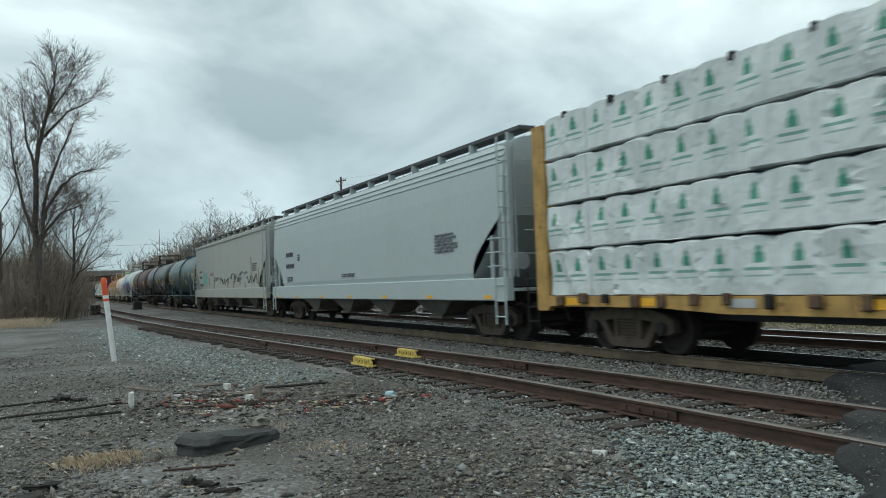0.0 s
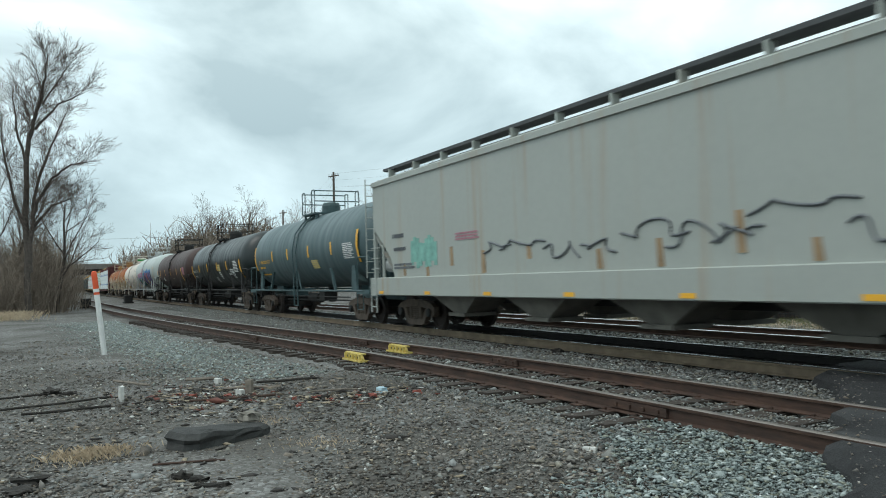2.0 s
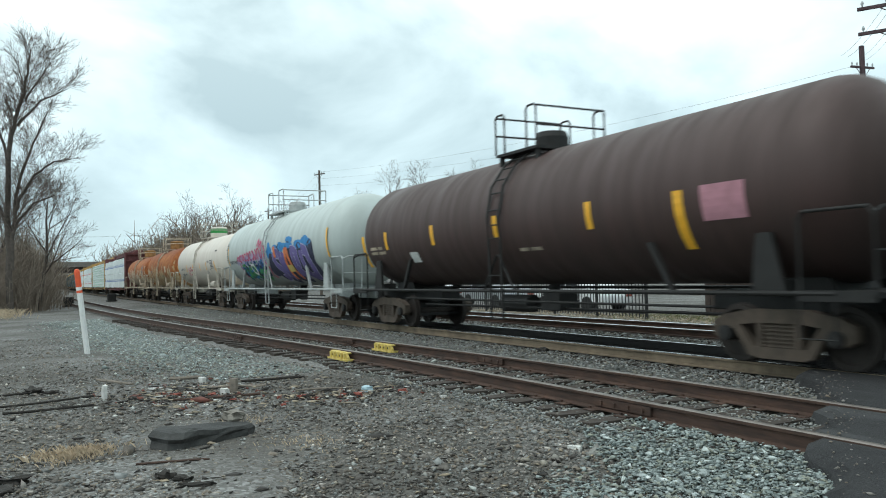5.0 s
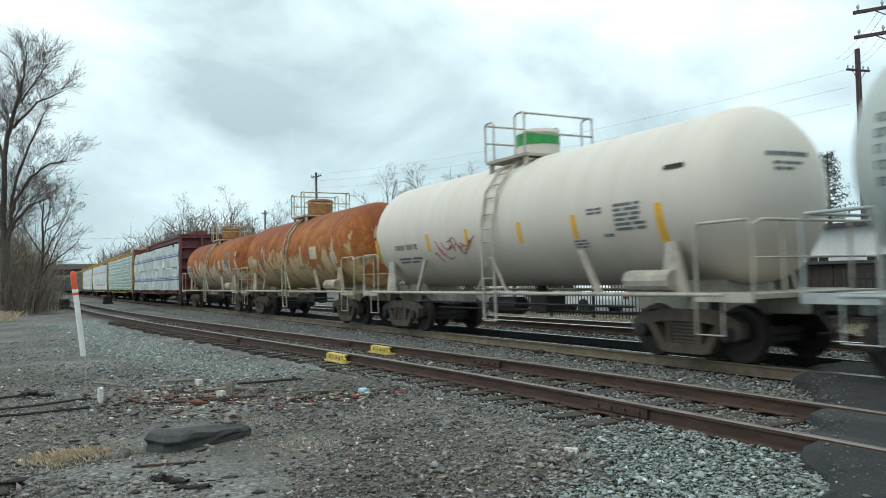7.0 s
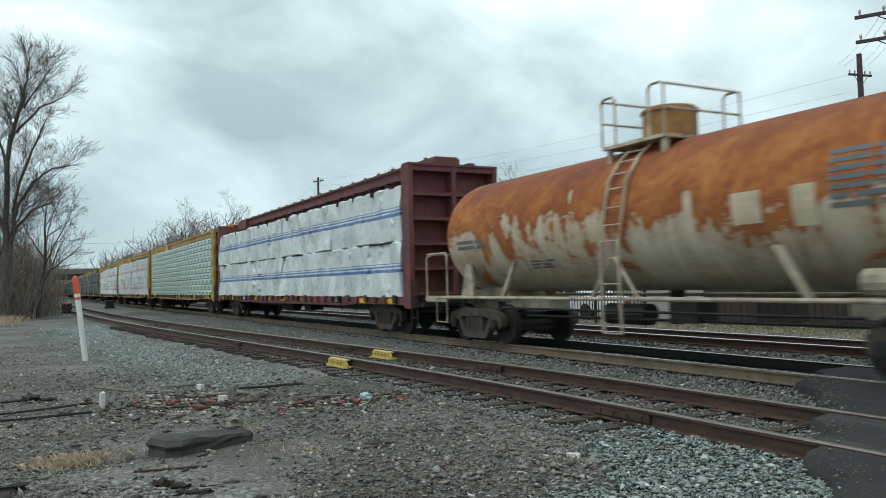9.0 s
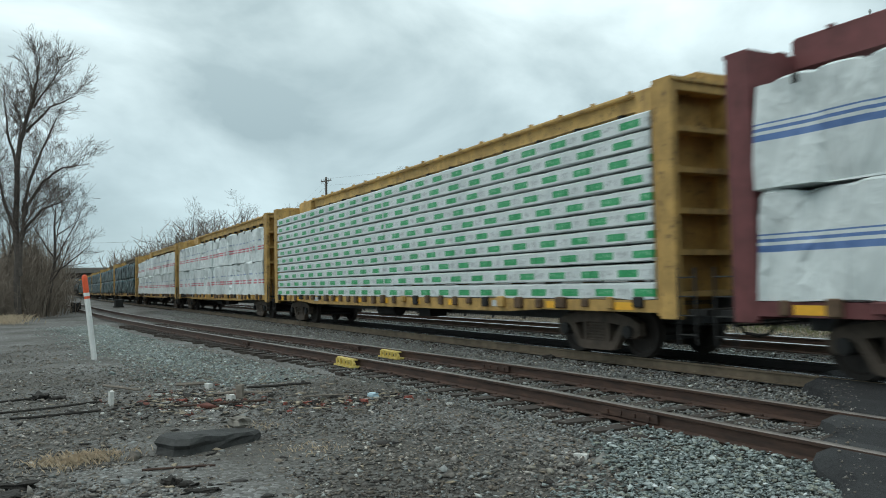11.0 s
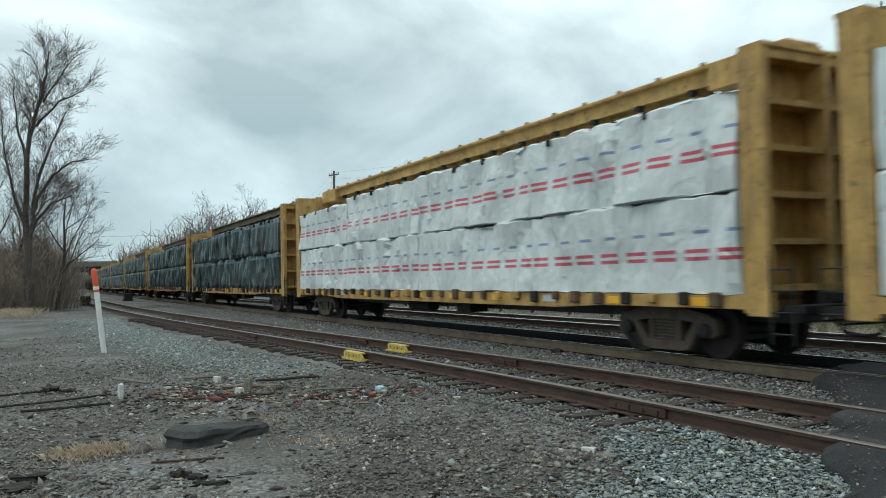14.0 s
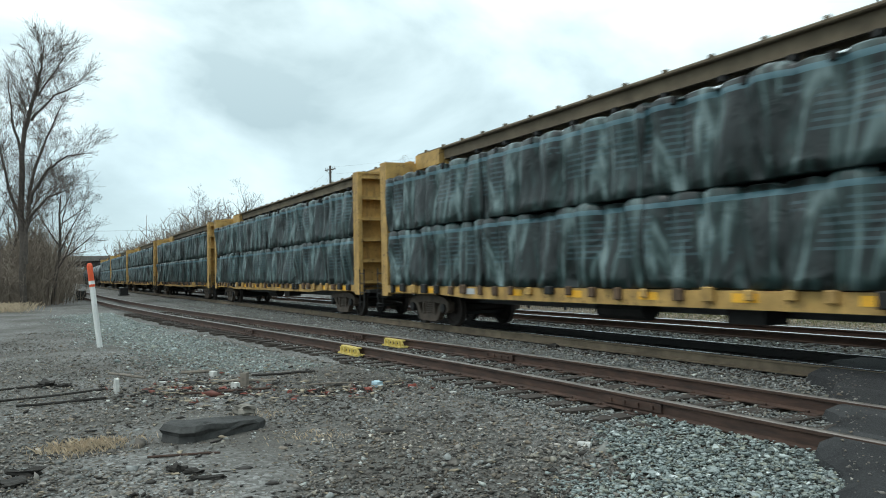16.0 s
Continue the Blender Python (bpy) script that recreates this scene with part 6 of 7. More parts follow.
def crossing():
    """Asphalt between and beside the rails where the road crosses."""
    def slab(y0, y1, z0, z1, n=14):
        bm = bmesh.new()
        rnd = random.Random(int(y0 * 10))
        rows = []
        for k in range(n + 1):
            y = y0 + (y1 - y0) * k / n
            z = z0 + (z1 - z0) * k / n
            xe = edge_x(y) + 0.30 * noise.noise((y * 1.7, 0.3, 0)) + 0.08 * rnd.uniform(-1, 1)
            rows.append([bm.verts.new((xe - 0.16, y, GZ - 0.05)), bm.verts.new((xe - 0.07, y, z - 0.07)), bm.verts.new((xe + 0.07, y, z)), bm.verts.new((xe + 9.0, y, z)), bm.verts.new((xe + 9.0, y, GZ - 0.05))])
        for a, b in zip(rows, rows[1:]):
            for k in range(4):
                bm.faces.new((a[k], a[k + 1], b[k + 1], b[k]))
        bm.faces.new(rows[0])
        bm.faces.new(rows[-1][::-1])
        bmesh.ops.recalc_face_normals(bm, faces=bm.faces[:])
        return bm
    sy = siding_y(0)
    road = None
    for y0, y1, z0, z1 in ((-12, 3.0, GZ + 0.02, GZ + 0.02), (3.0, sy - 0.76, GZ + 0.02, -0.02), (sy - 0.665, sy + 0.665, -0.025, -0.025), (sy + 0.76, MAIN_Y - 0.76, -0.02, -0.015), (MAIN_Y - 0.665, MAIN_Y + 0.665, -0.02, -0.02),
                           (MAIN_Y + 0.76, THIRD_Y - 0.76, -0.02, -0.02), (THIRD_Y - 0.665, THIRD_Y + 0.665, -0.02, -0.02), (THIRD_Y + 0.76, 32, -0.02, GZ + 0.02)):
        ob = part("road" if road is None else "asphalt_panel", slab(y0, y1, z0, z1), ASPHALT, road)
        road = road or tagged(ob, "worn dark asphalt road crossing the tracks", "road", kind="structure")


crossing()

# Dark strip: oily bed with the shade under the train painted in.
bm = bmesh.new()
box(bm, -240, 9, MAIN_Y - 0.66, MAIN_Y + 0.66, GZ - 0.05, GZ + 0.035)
bed = part("track_bed", bm, OIL_SHADE_BED)
tagged(bed, "oily bed with painted train shade between the main line rails", "track bed", kind="structure")

# ---- things on the yard ----


def marker_post():
    post = empty_thing("marker_post")
    bm = bmesh.new()
    rod(bm, [(0, 0, -0.1), (0, 0, 1.46)], 0.062, 14)
    part("white_shaft", bm, WHITE, post)
    bm = bmesh.new()
    rod(bm, [(0, 0, 1.44), (0, 0, 1.93), (0, 0, 1.98), (0, 0, 2.0)], [0.064, 0.064, 0.05, 0.02], 14)
    part("orange_cap", bm, ORANGE, post, "orange-red tube cap")
    bm = bmesh.new()
    rod(bm, [(0, 0, 1.50), (0, 0, 1.58)], 0.067, 14)
    part("white_band", bm, WHITE, post)
    post.matrix_world = pose(-19.9, 1.28, GZ, 3.0, 0, -5) 
    post.rotation_euler = Euler((radians(6.2), 0, 0))
    tagged(post, "leaning white marker post with an orange-red top", "marker post")


marker_post()


def derail(x, off, turn):
    d = empty_thing("rail_derail")
    bm = bmesh.new()
    extrude(bm, [(-0.42, 0.0), (0.42, 0.0), (0.42, 0.07), (0.36, 0.13), (-0.38, 0.16), (-0.42, 0.12)], -0.15, -0.10)
    box(bm, -0.40, 0.40, -0.12, -0.05, 0.13, 0.155)
    box(bm, -0.44, 0.46, -0.2, 0.0, 0.0, 0.03)
    part("block", bm, YELLOW, d)
    for k in range(5):
        bm = bmesh.new()
        xx = -0.34 + 0.17 * k
        extrude(bm, [(xx - 0.02, 0.02), (xx + 0.02, 0.02), (xx + 0.02, 0.14), (xx - 0.02, 0.14)], -0.185, -0.15)
        part("rib", bm, YELLOW, d)
    bm = bmesh.new()
    for k in range(4):
        xx = -0.30 + 0.17 * k
        box(bm, xx, xx + 0.10, -0.153, -0.149, 0.06, 0.10)
    part("slot", bm, BLACK_STEEL, d)
    d.matrix_world = pose(x, siding_y(x) + off, -0.178, 0, 0, turn)
    tagged(d, "chrome yellow steel wheel stop clamped on the siding rail", "derail", "yellow wheel stops")


derail(-14.2, -0.7175, 2)
derail(-15.15, 0.7175 - 0.03, 2)

CONCRETE = plain("dark_weathered_concrete", (0.046, 0.046, 0.044), 0.95, 0, 0.4, 12, 0.7)
STONE = plain("tan_stone", (0.22, 0.20, 0.17), 0.9, 0, 0.35, 12, 0.4)
BRICK = plain("broken_red_brick", (0.26, 0.07, 0.05), 0.9, 0, 0.35, 15, 0.4)
OLD_WOOD = plain("grey_old_wood", (0.20, 0.17, 0.14), 0.9, 0, 0.4, 10, 0.4)
DARK_WOOD = plain("rotten_dark_wood", (0.030, 0.026, 0.022), 0.95, 0, 0.5, 10, 0.6)
PAPER = plain("dirty_white_plastic", (0.58, 0.57, 0.54), 0.6, 0, 0.2, 10)
PALE_BLUE = plain("pale_blue_plastic", (0.40, 0.55, 0.62), 0.4, 0, 0.15, 10)
DRY_GRASS = plain("dry_straw_grass", (0.50, 0.39, 0.27), 0.9, 0, 0.35, 12)


def lump(name, x, y, size, mat, label, cat, seed, turn=0, z=None, cuts=2, rough=0.18):
    rnd = random.Random(seed)
    bm = bmesh.new()
    bmesh.ops.create_cube(bm, size=1.0)
    bmesh.ops.subdivide_edges(bm, edges=bm.edges[:], cuts=cuts, use_grid_fill=True)
    for v in bm.verts:
        n = noise.noise(v.co * 2.2 + Vector((seed, 0, 0)))
        v.co += v.co.normalized() * n * rough * 2 + Vector([rnd.uniform(-1, 1) * rough * 0.25 for _ in range(3)])
        v.co = Vector((v.co.x * size[0], v.co.y * size[1], (v.co.z + 0.5) * size[2]))
    ob = part(name, bm, mat)
    ob.matrix_basis = pose(x, y, (GZ if z is None else z) - size[2] * 0.12, 0, 0, turn)
    return tagged(ob, label, cat)




def concrete_slab(x, y, turn):
    """A broken flat piece with jagged edges, thicker at one end."""
    rnd = random.Random(17)
    outline = [(-0.52, -0.20), (-0.40, -0.27), (-0.22, -0.22), (-0.02, -0.26), (0.16, -0.20), (0.34, -0.21), (0.50, -0.10), (0.54, 0.04), (0.42, 0.14), (0.20, 0.17), (0.02, 0.24), (-0.20, 0.22), (-0.40, 0.26), (-0.55, 0.08)]
    bm = bmesh.new()
    rings = []
    for f, lift in ((1.04, -0.02), (1.0, 0.45), (1.03, 0.72), (0.94, 1.0), (0.5, 1.03)):
        ring = []
        for u, v in outline:
            high = 0.17 - 0.06 * (u + 0.5)
            ring.append(bm.verts.new((u * f + rnd.uniform(-1, 1) * 0.016, v * f + rnd.uniform(-1, 1) * 0.016, high * lift + rnd.uniform(-1, 1) * 0.008)))
        rings.append(ring)
    n = len(outline)
    for a, b in zip(rings, rings[1:]):
        for k in range(n):
            bm.faces.new((a[k], a[(k + 1) % n], b[(k + 1) % n], b[k]))
    bm.faces.new(rings[-1])
    bm.faces.new(rings[0][::-1])
    ob = part("concrete_slab", bm, CONCRETE)
    ob.matrix_basis = pose(x, y, GZ, 0, 0, turn)
    tagged(ob, "broken dark concrete slab lying on gravel", "slab")


concrete_slab(-8.2, 1.62, 110)
lump("rock", -8.55, 1.98, (0.20, 0.15, 0.10), STONE, "small tan stone on the concrete slab", "rock", 5, 20, GZ + 0.12)
for i, (x, y, sx, sy, sz, rot) in enumerate(((-6.75, 1.0, 0.18, 0.14, 0.09, 10), (-6.6, 1.12, 0.16, 0.12, 0.07, 40), (-7.3, -0.1, 0.30, 0.12, 0.09, 60), (-7.05, -0.18, 0.25, 0.2, 0.06, 10), (-13.2, 0.1, 0.32, 0.2, 0.13, 30), (-13.0, 0.35, 0.2, 0.12, 0.08, 70), (-12.9, 9.15, 0.24, 0.2, 0.16, 20), (-6.35, 1.2, 0.3, 0.07, 0.06, 75))):
    lump("debris_chunk", x, y, (sx * 0.75, sy * 0.75, sz * 0.75), DARK_WOOD, "rotten dark wood chunk on the gravel", "debris", 20 + i, rot, None, 3, 0.3)["group"] = "dark chunks"
for i, (x, y, s) in enumerate(((-10.0, 4.0, 0.13), (-10.15, 3.85, 0.09), (-9.95, 4.65, 0.12), (-10.3, 3.3, 0.11), (-10.5, 3.05, 0.08), (-10.9, 2.0, 0.10), (-10.6, 2.45, 0.09), (-11.6, 1.9, 0.11), (-10.1, 3.45, 0.07), (-11.2, 2.3, 0.13), (-9.8, 2.9, 0.08), (-11.9, 1.75, 0.07))):
    lump("brick_fragment", x, y, (s * 0.95, s * 0.6, s * 0.45), BRICK, "broken red brick fragment on the ground", "brick", 50 + i, i * 37)["group"] = "brick fragments"
for i, (x, y, sx, sz, rot, mat) in enumerate(((-11.95, 0.98, 0.13, 0.26, 10, PAPER), (-11.45, 2.66, 0.14, 0.27, 40, OLD_WOOD), (-11.3, 2.5, 0.18, 0.12, 20, PAPER), (-10.9, 1.55, 0.22, 0.03, 50, PAPER), (-12.6, 1.75, 0.30, 0.03, 20, PAPER), (-12.9, 2.5, 0.17, 0.12, 20, PAPER), (-10.7, 1.85, 0.22, 0.02, 60, PAPER),
                                              (-12.2, 2.2, 0.24, 0.03, 15, OLD_WOOD), (-11.8, 2.1, 0.3, 0.02, 25, PAPER), (-7.4, 3.0, 0.07, 0.03, 0, PAPER), (-5.75, 4.4, 0.16, 0.05, 30, PAPER), (-9.2, 4.9, 0.12, 0.03, 30, PAPER), (-6.2, 2.4, 0.05, 0.03, 0, PAPER), (-12.0, 2.6, 0.15, 0.05, 0, PAPER))):
    lump("litter_scrap", x, y, (sx * 0.75, sx * 0.4, sz * 0.85), mat, "dirty pale scrap of rubbish on the gravel", "litter", 80 + i, rot, None, 1, 0.12)["group"] = "litter"
lump("plastic_cup", -10.35, 4.28, (0.14, 0.10, 0.085), PALE_BLUE, "pale blue crushed plastic cup", "cup", 97, 15, None, 2, 0.1)


def stick(points, r, mat, label, name="stick"):
    bm = bmesh.new()
    pts = []
    for i in range(len(points) - 1):
        a, b = Vector(points[i]), Vector(points[i + 1])
        for k in range(6):
            p = a.lerp(b, k / 6)
            pts.append((p.x, p.y, GZ + r * 0.7 + 0.02 + 0.012 * noise.noise((p.x * 2, p.y * 2, r))))
    p = points[-1]
    pts.append((p[0], p[1], GZ + r * 0.7 + 0.02))
    rod(bm, pts, r, 6)
    ob = part(name, bm, mat)
    tagged(ob, label, name.replace("_", " "), "sticks and bars on the ground")


for pts, r, mat in ((((-11.75, -0.75, 0), (-11.9, -0.1, 0), (-12.2, 0.86, 0)), 0.016, DARK_WOOD), (((-13.0, -0.85, 0), (-13.2, 0.25, 0)), 0.016, DARK_WOOD), (((-11.2, -0.25, 0), (-11.3, 0.8, 0)), 0.018, DARK_WOOD), (((-14.2, 1.05, 0), (-13.2, 1.5, 0)), 0.022, OLD_WOOD),
                    (((-12.4, 3.0, 0), (-12.3, 4.0, 0)), 0.022, DARK_WOOD), (((-13.5, 2.1, 0), (-13.35, 2.55, 0)), 0.03, OLD_WOOD), (((-11.0, 1.75, 0), (-10.9, 2.9, 0)), 0.018, RAIL_RUST), (((-7.35, 0.85, 0), (-7.2, 1.45, 0)), 0.011, RAIL_RUST), (((-10.9, 3.4, 0), (-10.7, 4.2, 0)), 0.015, OLD_WOOD), (((-12.0, 2.4, 0), (-11.7, 3.2, 0)), 0.02, OLD_WOOD)):
    stick(pts, r, mat, "weathered bar or stick lying on the gravel")


def grass(name, spots, seed, label, mat):
    rng = random.Random(seed)
    verts, faces = [], []
    for x, y, sx, sy, n, h in spots:
        for _ in range(n):
            px, py = x + rng.gauss(0, sx), y + rng.gauss(0, sy)
            a = rng.uniform(0, math.tau)
            hh, lean = h * rng.uniform(0.4, 1.2), rng.uniform(0.2, 1.0)
            dx, dy = math.cos(a), math.sin(a)
            w = 0.004 + 0.002 * h
            i = len(verts)
            verts += [(px - dy * w, py + dx * w, GZ), (px + dy * w, py - dx * w, GZ), (px + dx * hh * lean * 0.4 + dy * w * 0.7, py + dy * hh * lean * 0.4, GZ + hh * 0.6), (px + dx * hh * lean, py + dy * hh * lean, GZ + hh * 0.85)]
            faces += [(i, i + 1, i + 2), (i, i + 2, i + 3)]
    ob = arrays(name, verts, faces, mat)
    tagged(ob, label, "grass", kind="stuff")


grass("dry_grass", [(-8.15, 0.36, 0.16, 0.20, 480, 0.09), (-8.3, 0.5, 0.1, 0.15, 300, 0.08), (-9.0, 2.3, 0.15, 0.2, 120, 0.06), (-7.5, 2.4, 0.2, 0.2, 120, 0.06)], 5, "dry straw-coloured grass tufts", DRY_GRASS)
grass("dry_grass", [(-46 - 1.4 * k, -1.3 - 0.7 * (k % 3), 1.2, 0.6, 170, 0.42) for k in range(9)], 6, "pale dry grass under the bare trees", DRY_GRASS)
GREEN_GRASS = plain("dull_green_grass", (0.14, 0.15, 0.06), 0.95, 0, 0.4, 8)
grass("dry_grass", [(-9 - 1.6 * k, 18.6, 1.0, 0.8, 350, 0.09) for k in range(14)], 8, "dry straw grass on the verge beyond the tracks", DRY_GRASS)
grass("verge_grass", [(-8 - 1.5 * k, 19.5, 1.0, 0.9, 700, 0.10) for k in range(10)], 7, "thin dull green verge grass beyond the tracks", GREEN_GRASS)

bm = bmesh.new()
box(bm, -0.4, 0.4, -0.35, 0.35, 0, 0.75, 0.05)
box(bm, -0.5, 0.5, -0.42, 0.42, 0, 0.12)
box_a = part("relay_box", bm, BLACK_STEEL)
box_a.location = (-67, 3.0, GZ)
tagged(box_a, "black steel equipment box beside the siding", "equipment box", "black boxes")
copy_thing(box_a, pose(-80.5, 7.3, GZ, 0, 0, 5))

# ---- bare trees, thickets and what stands beyond the tracks ----
BARK = plain("grey_brown_bark", (0.085, 0.070, 0.060), 0.95, 0, 0.35, 5, 0.5)
TWIG = plain("bare_twig_bark", (0.125, 0.10, 0.085), 0.95, 0, 0.3, 6)
SCRUB = plain("brown_scrub_twigs", (0.20, 0.162, 0.128), 0.95, 0, 0.35, 3)


class Limbs:
    """Collects tapered limbs as tubes."""

    def __init__(self):
        self.v, self.f = [], []

    def tube(self, pts, radii, seg):
        start = len(self.v)
        for i, p in enumerate(pts):
            d = (pts[min(i + 1, len(pts) - 1)] - pts[max(0, i - 1)]).normalized()
            u = d.cross(Vector((0.3, 0.9, 0.2))).normalized()
            w = d.cross(u)
            for k in range(seg):
                a = k * math.tau / seg
                self.v.append(tuple(p + (u * math.cos(a) + w * math.sin(a)) * radii[i]))
        for i in range(len(pts) - 1):
            for k in range(seg):
                a, b = start + i * seg + k, start + i * seg + (k + 1) % seg
                self.f.append((a, b, b + seg, a + seg))


def limb_points(rnd, p, d, length, n, wander, rise):
    pts = [p.copy()]
    for _ in range(n):
        d = (d + Vector((rnd.gauss(0, wander), rnd.gauss(0, wander), rnd.gauss(0, wander * 0.6) + rise))).normalized()
        pts.append(pts[-1] + d * length / n)
    return pts


def grow(rnd, thick, thin, p, d, length, r, depth, spread, kids):
    n = 6 if depth > 2 else 4 if depth > 0 else 3
    pts = limb_points(rnd, p, d, length, n, 0.10 if depth > 2 else 0.14, 0.05)
    tip = 0.25 if depth else 0.5
    radii = [max(0.005, r * (1 - (1 - tip) * i / n)) for i in range(n + 1)]
    (thick if depth > 2 else thin).tube(pts, radii, 7 if depth > 2 else 4 if depth > 1 else 3)
    if depth == 0:
        return
    count = kids[depth]
    for k in range(count):
        u = (0.30 if depth >= 4 else 0.2) + (0.70 if depth >= 4 else 0.8) * (k + rnd.uniform(0.2, 0.9)) / count
        i = min(n - 1, int(u * n))
        q = pts[i].lerp(pts[i + 1], u * n - i)
        base = (pts[i + 1] - pts[i]).normalized()
        side = Vector((rnd.gauss(0, 1), rnd.gauss(0, 1), rnd.gauss(0, 0.4)))
        side = (side - base * side.dot(base)).normalized()
        ang = radians(rnd.uniform(spread * 0.6, spread * 1.25))
        nd = (base * math.cos(ang) + side * math.sin(ang)).normalized()
        ln = length * (0.52 if depth >= 4 else 0.58) * (1.15 - 0.55 * u) * rnd.uniform(0.8, 1.2)
        grow(rnd, thick, thin, q, nd, ln, max(0.006, radii[i] * 0.52), depth - 1, spread, kids)


def bare_tree(x, y, height, r, seed, label, depth=4, kids=(0, 5, 6, 7, 11), spread=38, lean=(0, 0)):
    rnd = random.Random(seed)
    thick, thin = Limbs(), Limbs()
    grow(rnd, thick, thin, Vector((0, 0, -0.1)), Vector((lean[0], lean[1], 1)).normalized(), height, r, depth, spread, kids)
    tree = empty_thing("bare_tree")
    arrays("trunk", thick.v, thick.f, BARK, tree, True)
    arrays("crown", thin.v, thin.f, TWIG, tree)
    tree.location = (x, y, GZ)
    tagged(tree, label, "tree", "bare trees")
    return tree


TALL = "tall leafless tree with fine upright twigs by the yard"
# limbs of the tall tree: base radius, then distance across and height
TALL_LIMBS = (
    (0.20, (0, 0), (-0.05, 4.9), (-0.08, 9.1), (0.35, 11.3), (0.88, 12.8), (1.3, 14.4), (1.5, 15.8)),
    (0.15, (0.0, 2.6), (0.2, 4.9), (0.53, 7.7), (1.4, 10.2), (2.3, 12.2)),
    (0.11, (0.3, 6.0), (0.7, 6.9), (1.76, 8.3), (3.0, 9.0), (4.1, 9.1)),
    (0.11, (0.05, 4.0), (0.5, 5.5), (1.6, 6.6), (2.9, 7.0)),
    (0.09, (-0.08, 9.0), (-0.6, 11.4), (-0.7, 13.8)),
    (0.08, (0.4, 11.3), (1.8, 12.9), (3.3, 13.6)),
    (0.06, (0.9, 12.8), (1.7, 14.2), (2.3, 15.2)),
    (0.10, (-0.04, 5.0), (-1.0, 7.5), (-1.5, 10.0), (-1.6, 12.4)))


def tall_tree(x, y, seed):
    """A trunk that forks low; each limb carries fine twigs that turn upwards."""
    rnd = random.Random(seed)
    thick, thin = Limbs(), Limbs()
    across = Vector((0.475, 0.88, 0))
    for r, *line in TALL_LIMBS:
        depth = rnd.uniform(-0.25, 0.25)
        pts = []
        for i, ((a0, h0), (a1, h1)) in enumerate(zip(line, line[1:])):
            for k in range(4):
                u = k / 4
                pts.append(across * (a0 + (a1 - a0) * u) + Vector((-0.88, 0.475, 0)) * depth * (i + u) + Vector((rnd.gauss(0, 0.04), rnd.gauss(0, 0.04), h0 + (h1 - h0) * u)))
        pts.append(across * line[-1][0] + Vector((-0.88, 0.475, 0)) * depth * (len(line) - 1) + Vector((0, 0, line[-1][1])))
        n = len(pts) - 1
        radii = [r * (1 - 0.85 * i / n) + 0.01 for i in range(n + 1)]
        thick.tube(pts, radii, 8)
        length = sum((b - a).length for a, b in zip(pts, pts[1:]))
        low = 0.42 if line[0][1] < 1 else 0.2
        count = int(length * 7.5 * (1 - low))
        for k in range(count):
            u = low + (1 - low) * (k + rnd.random()) / count
            i = min(n - 1, int(u * n))
            q = pts[i].lerp(pts[i + 1], u * n - i)
            base = (pts[i + 1] - pts[i]).normalized()
            d = (base * 0.6 + Vector((rnd.gauss(0, 0.7), rnd.gauss(0, 0.7), 0.30 + rnd.gauss(0, 0.3)))).normalized()
            grow(rnd, thick, thin, q, d, rnd.uniform(1.1, 2.7) * (1.1 - 0.3 * u), max(0.009, radii[i] * 0.2), 2, 34, (0, 5, 6))
    tree = empty_thing("bare_tree")
    arrays("trunk", thick.v, thick.f, BARK, tree, True)
    arrays("crown", thin.v, thin.f, TWIG, tree)
    tree.location = (x, y, GZ)
    tagged(tree, TALL, "tree", "bare trees")


tall_tree(-53.5, -0.75, 41)
bare_tree(-58.0, 0.7, 7.4, 0.16, 43, "leaning leafless tree with spreading branches", spread=42, lean=(0.02, 0.20), kids=(0, 5, 6, 6, 9))
bare_tree(-55.0, -2.6, 8.6, 0.16, 42, "leafless tree in the thicket", lean=(0.0, -0.05), kids=(0, 4, 5, 6, 8), spread=36)
bare_tree(-64.0, -2.4, 8.4, 0.18, 45, "leafless tree in the thicket", lean=(0, 0.1), kids=(0, 4, 5, 6, 9))
bare_tree(-70.0, 0.3, 6.4, 0.14, 46, "leafless tree in the thicket", lean=(0, 0.12), kids=(0, 4, 5, 6, 9))


def scrub(name, spots, seed, label, mat=None, thickness=0.012):
    """Dense leafless brush: many thin upright stems with twigs."""
    rnd = random.Random(seed)
    lim = Limbs()
    for x, y, h, n, wide in spots:
        for _ in range(n):
            p = Vector((x + rnd.gauss(0, wide), y + rnd.gauss(0, wide), GZ - 0.05))
            hh = h * rnd.uniform(0.5, 1.1)
            d = Vector((rnd.gauss(0, 0.22), rnd.gauss(0, 0.22), 1)).normalized()
            pts = limb_points(rnd, p, d, hh, 4, 0.14, 0.04)
            th = thickness * (1 + h * 0.15)
            lim.tube(pts, [th * 1.6, th * 1.3, th, th * 0.8, th * 0.4], 3)
            for k in range(7):
                u = rnd.uniform(0.2, 0.98) * 4
                i = int(u)
                q = pts[i].lerp(pts[i + 1], u - i)
                nd = Vector((rnd.gauss(0, 0.7), rnd.gauss(0, 0.7), rnd.uniform(0.2, 1.0))).normalized()
                sub = limb_points(rnd, q, nd, hh * rnd.uniform(0.12, 0.34), 2, 0.15, 0.08)
                lim.tube(sub, [th * 0.8, th * 0.6, th * 0.35], 3)
    ob = arrays(name, lim.v, lim.f, mat or SCRUB)
    tagged(ob, label, "brush", kind="stuff")


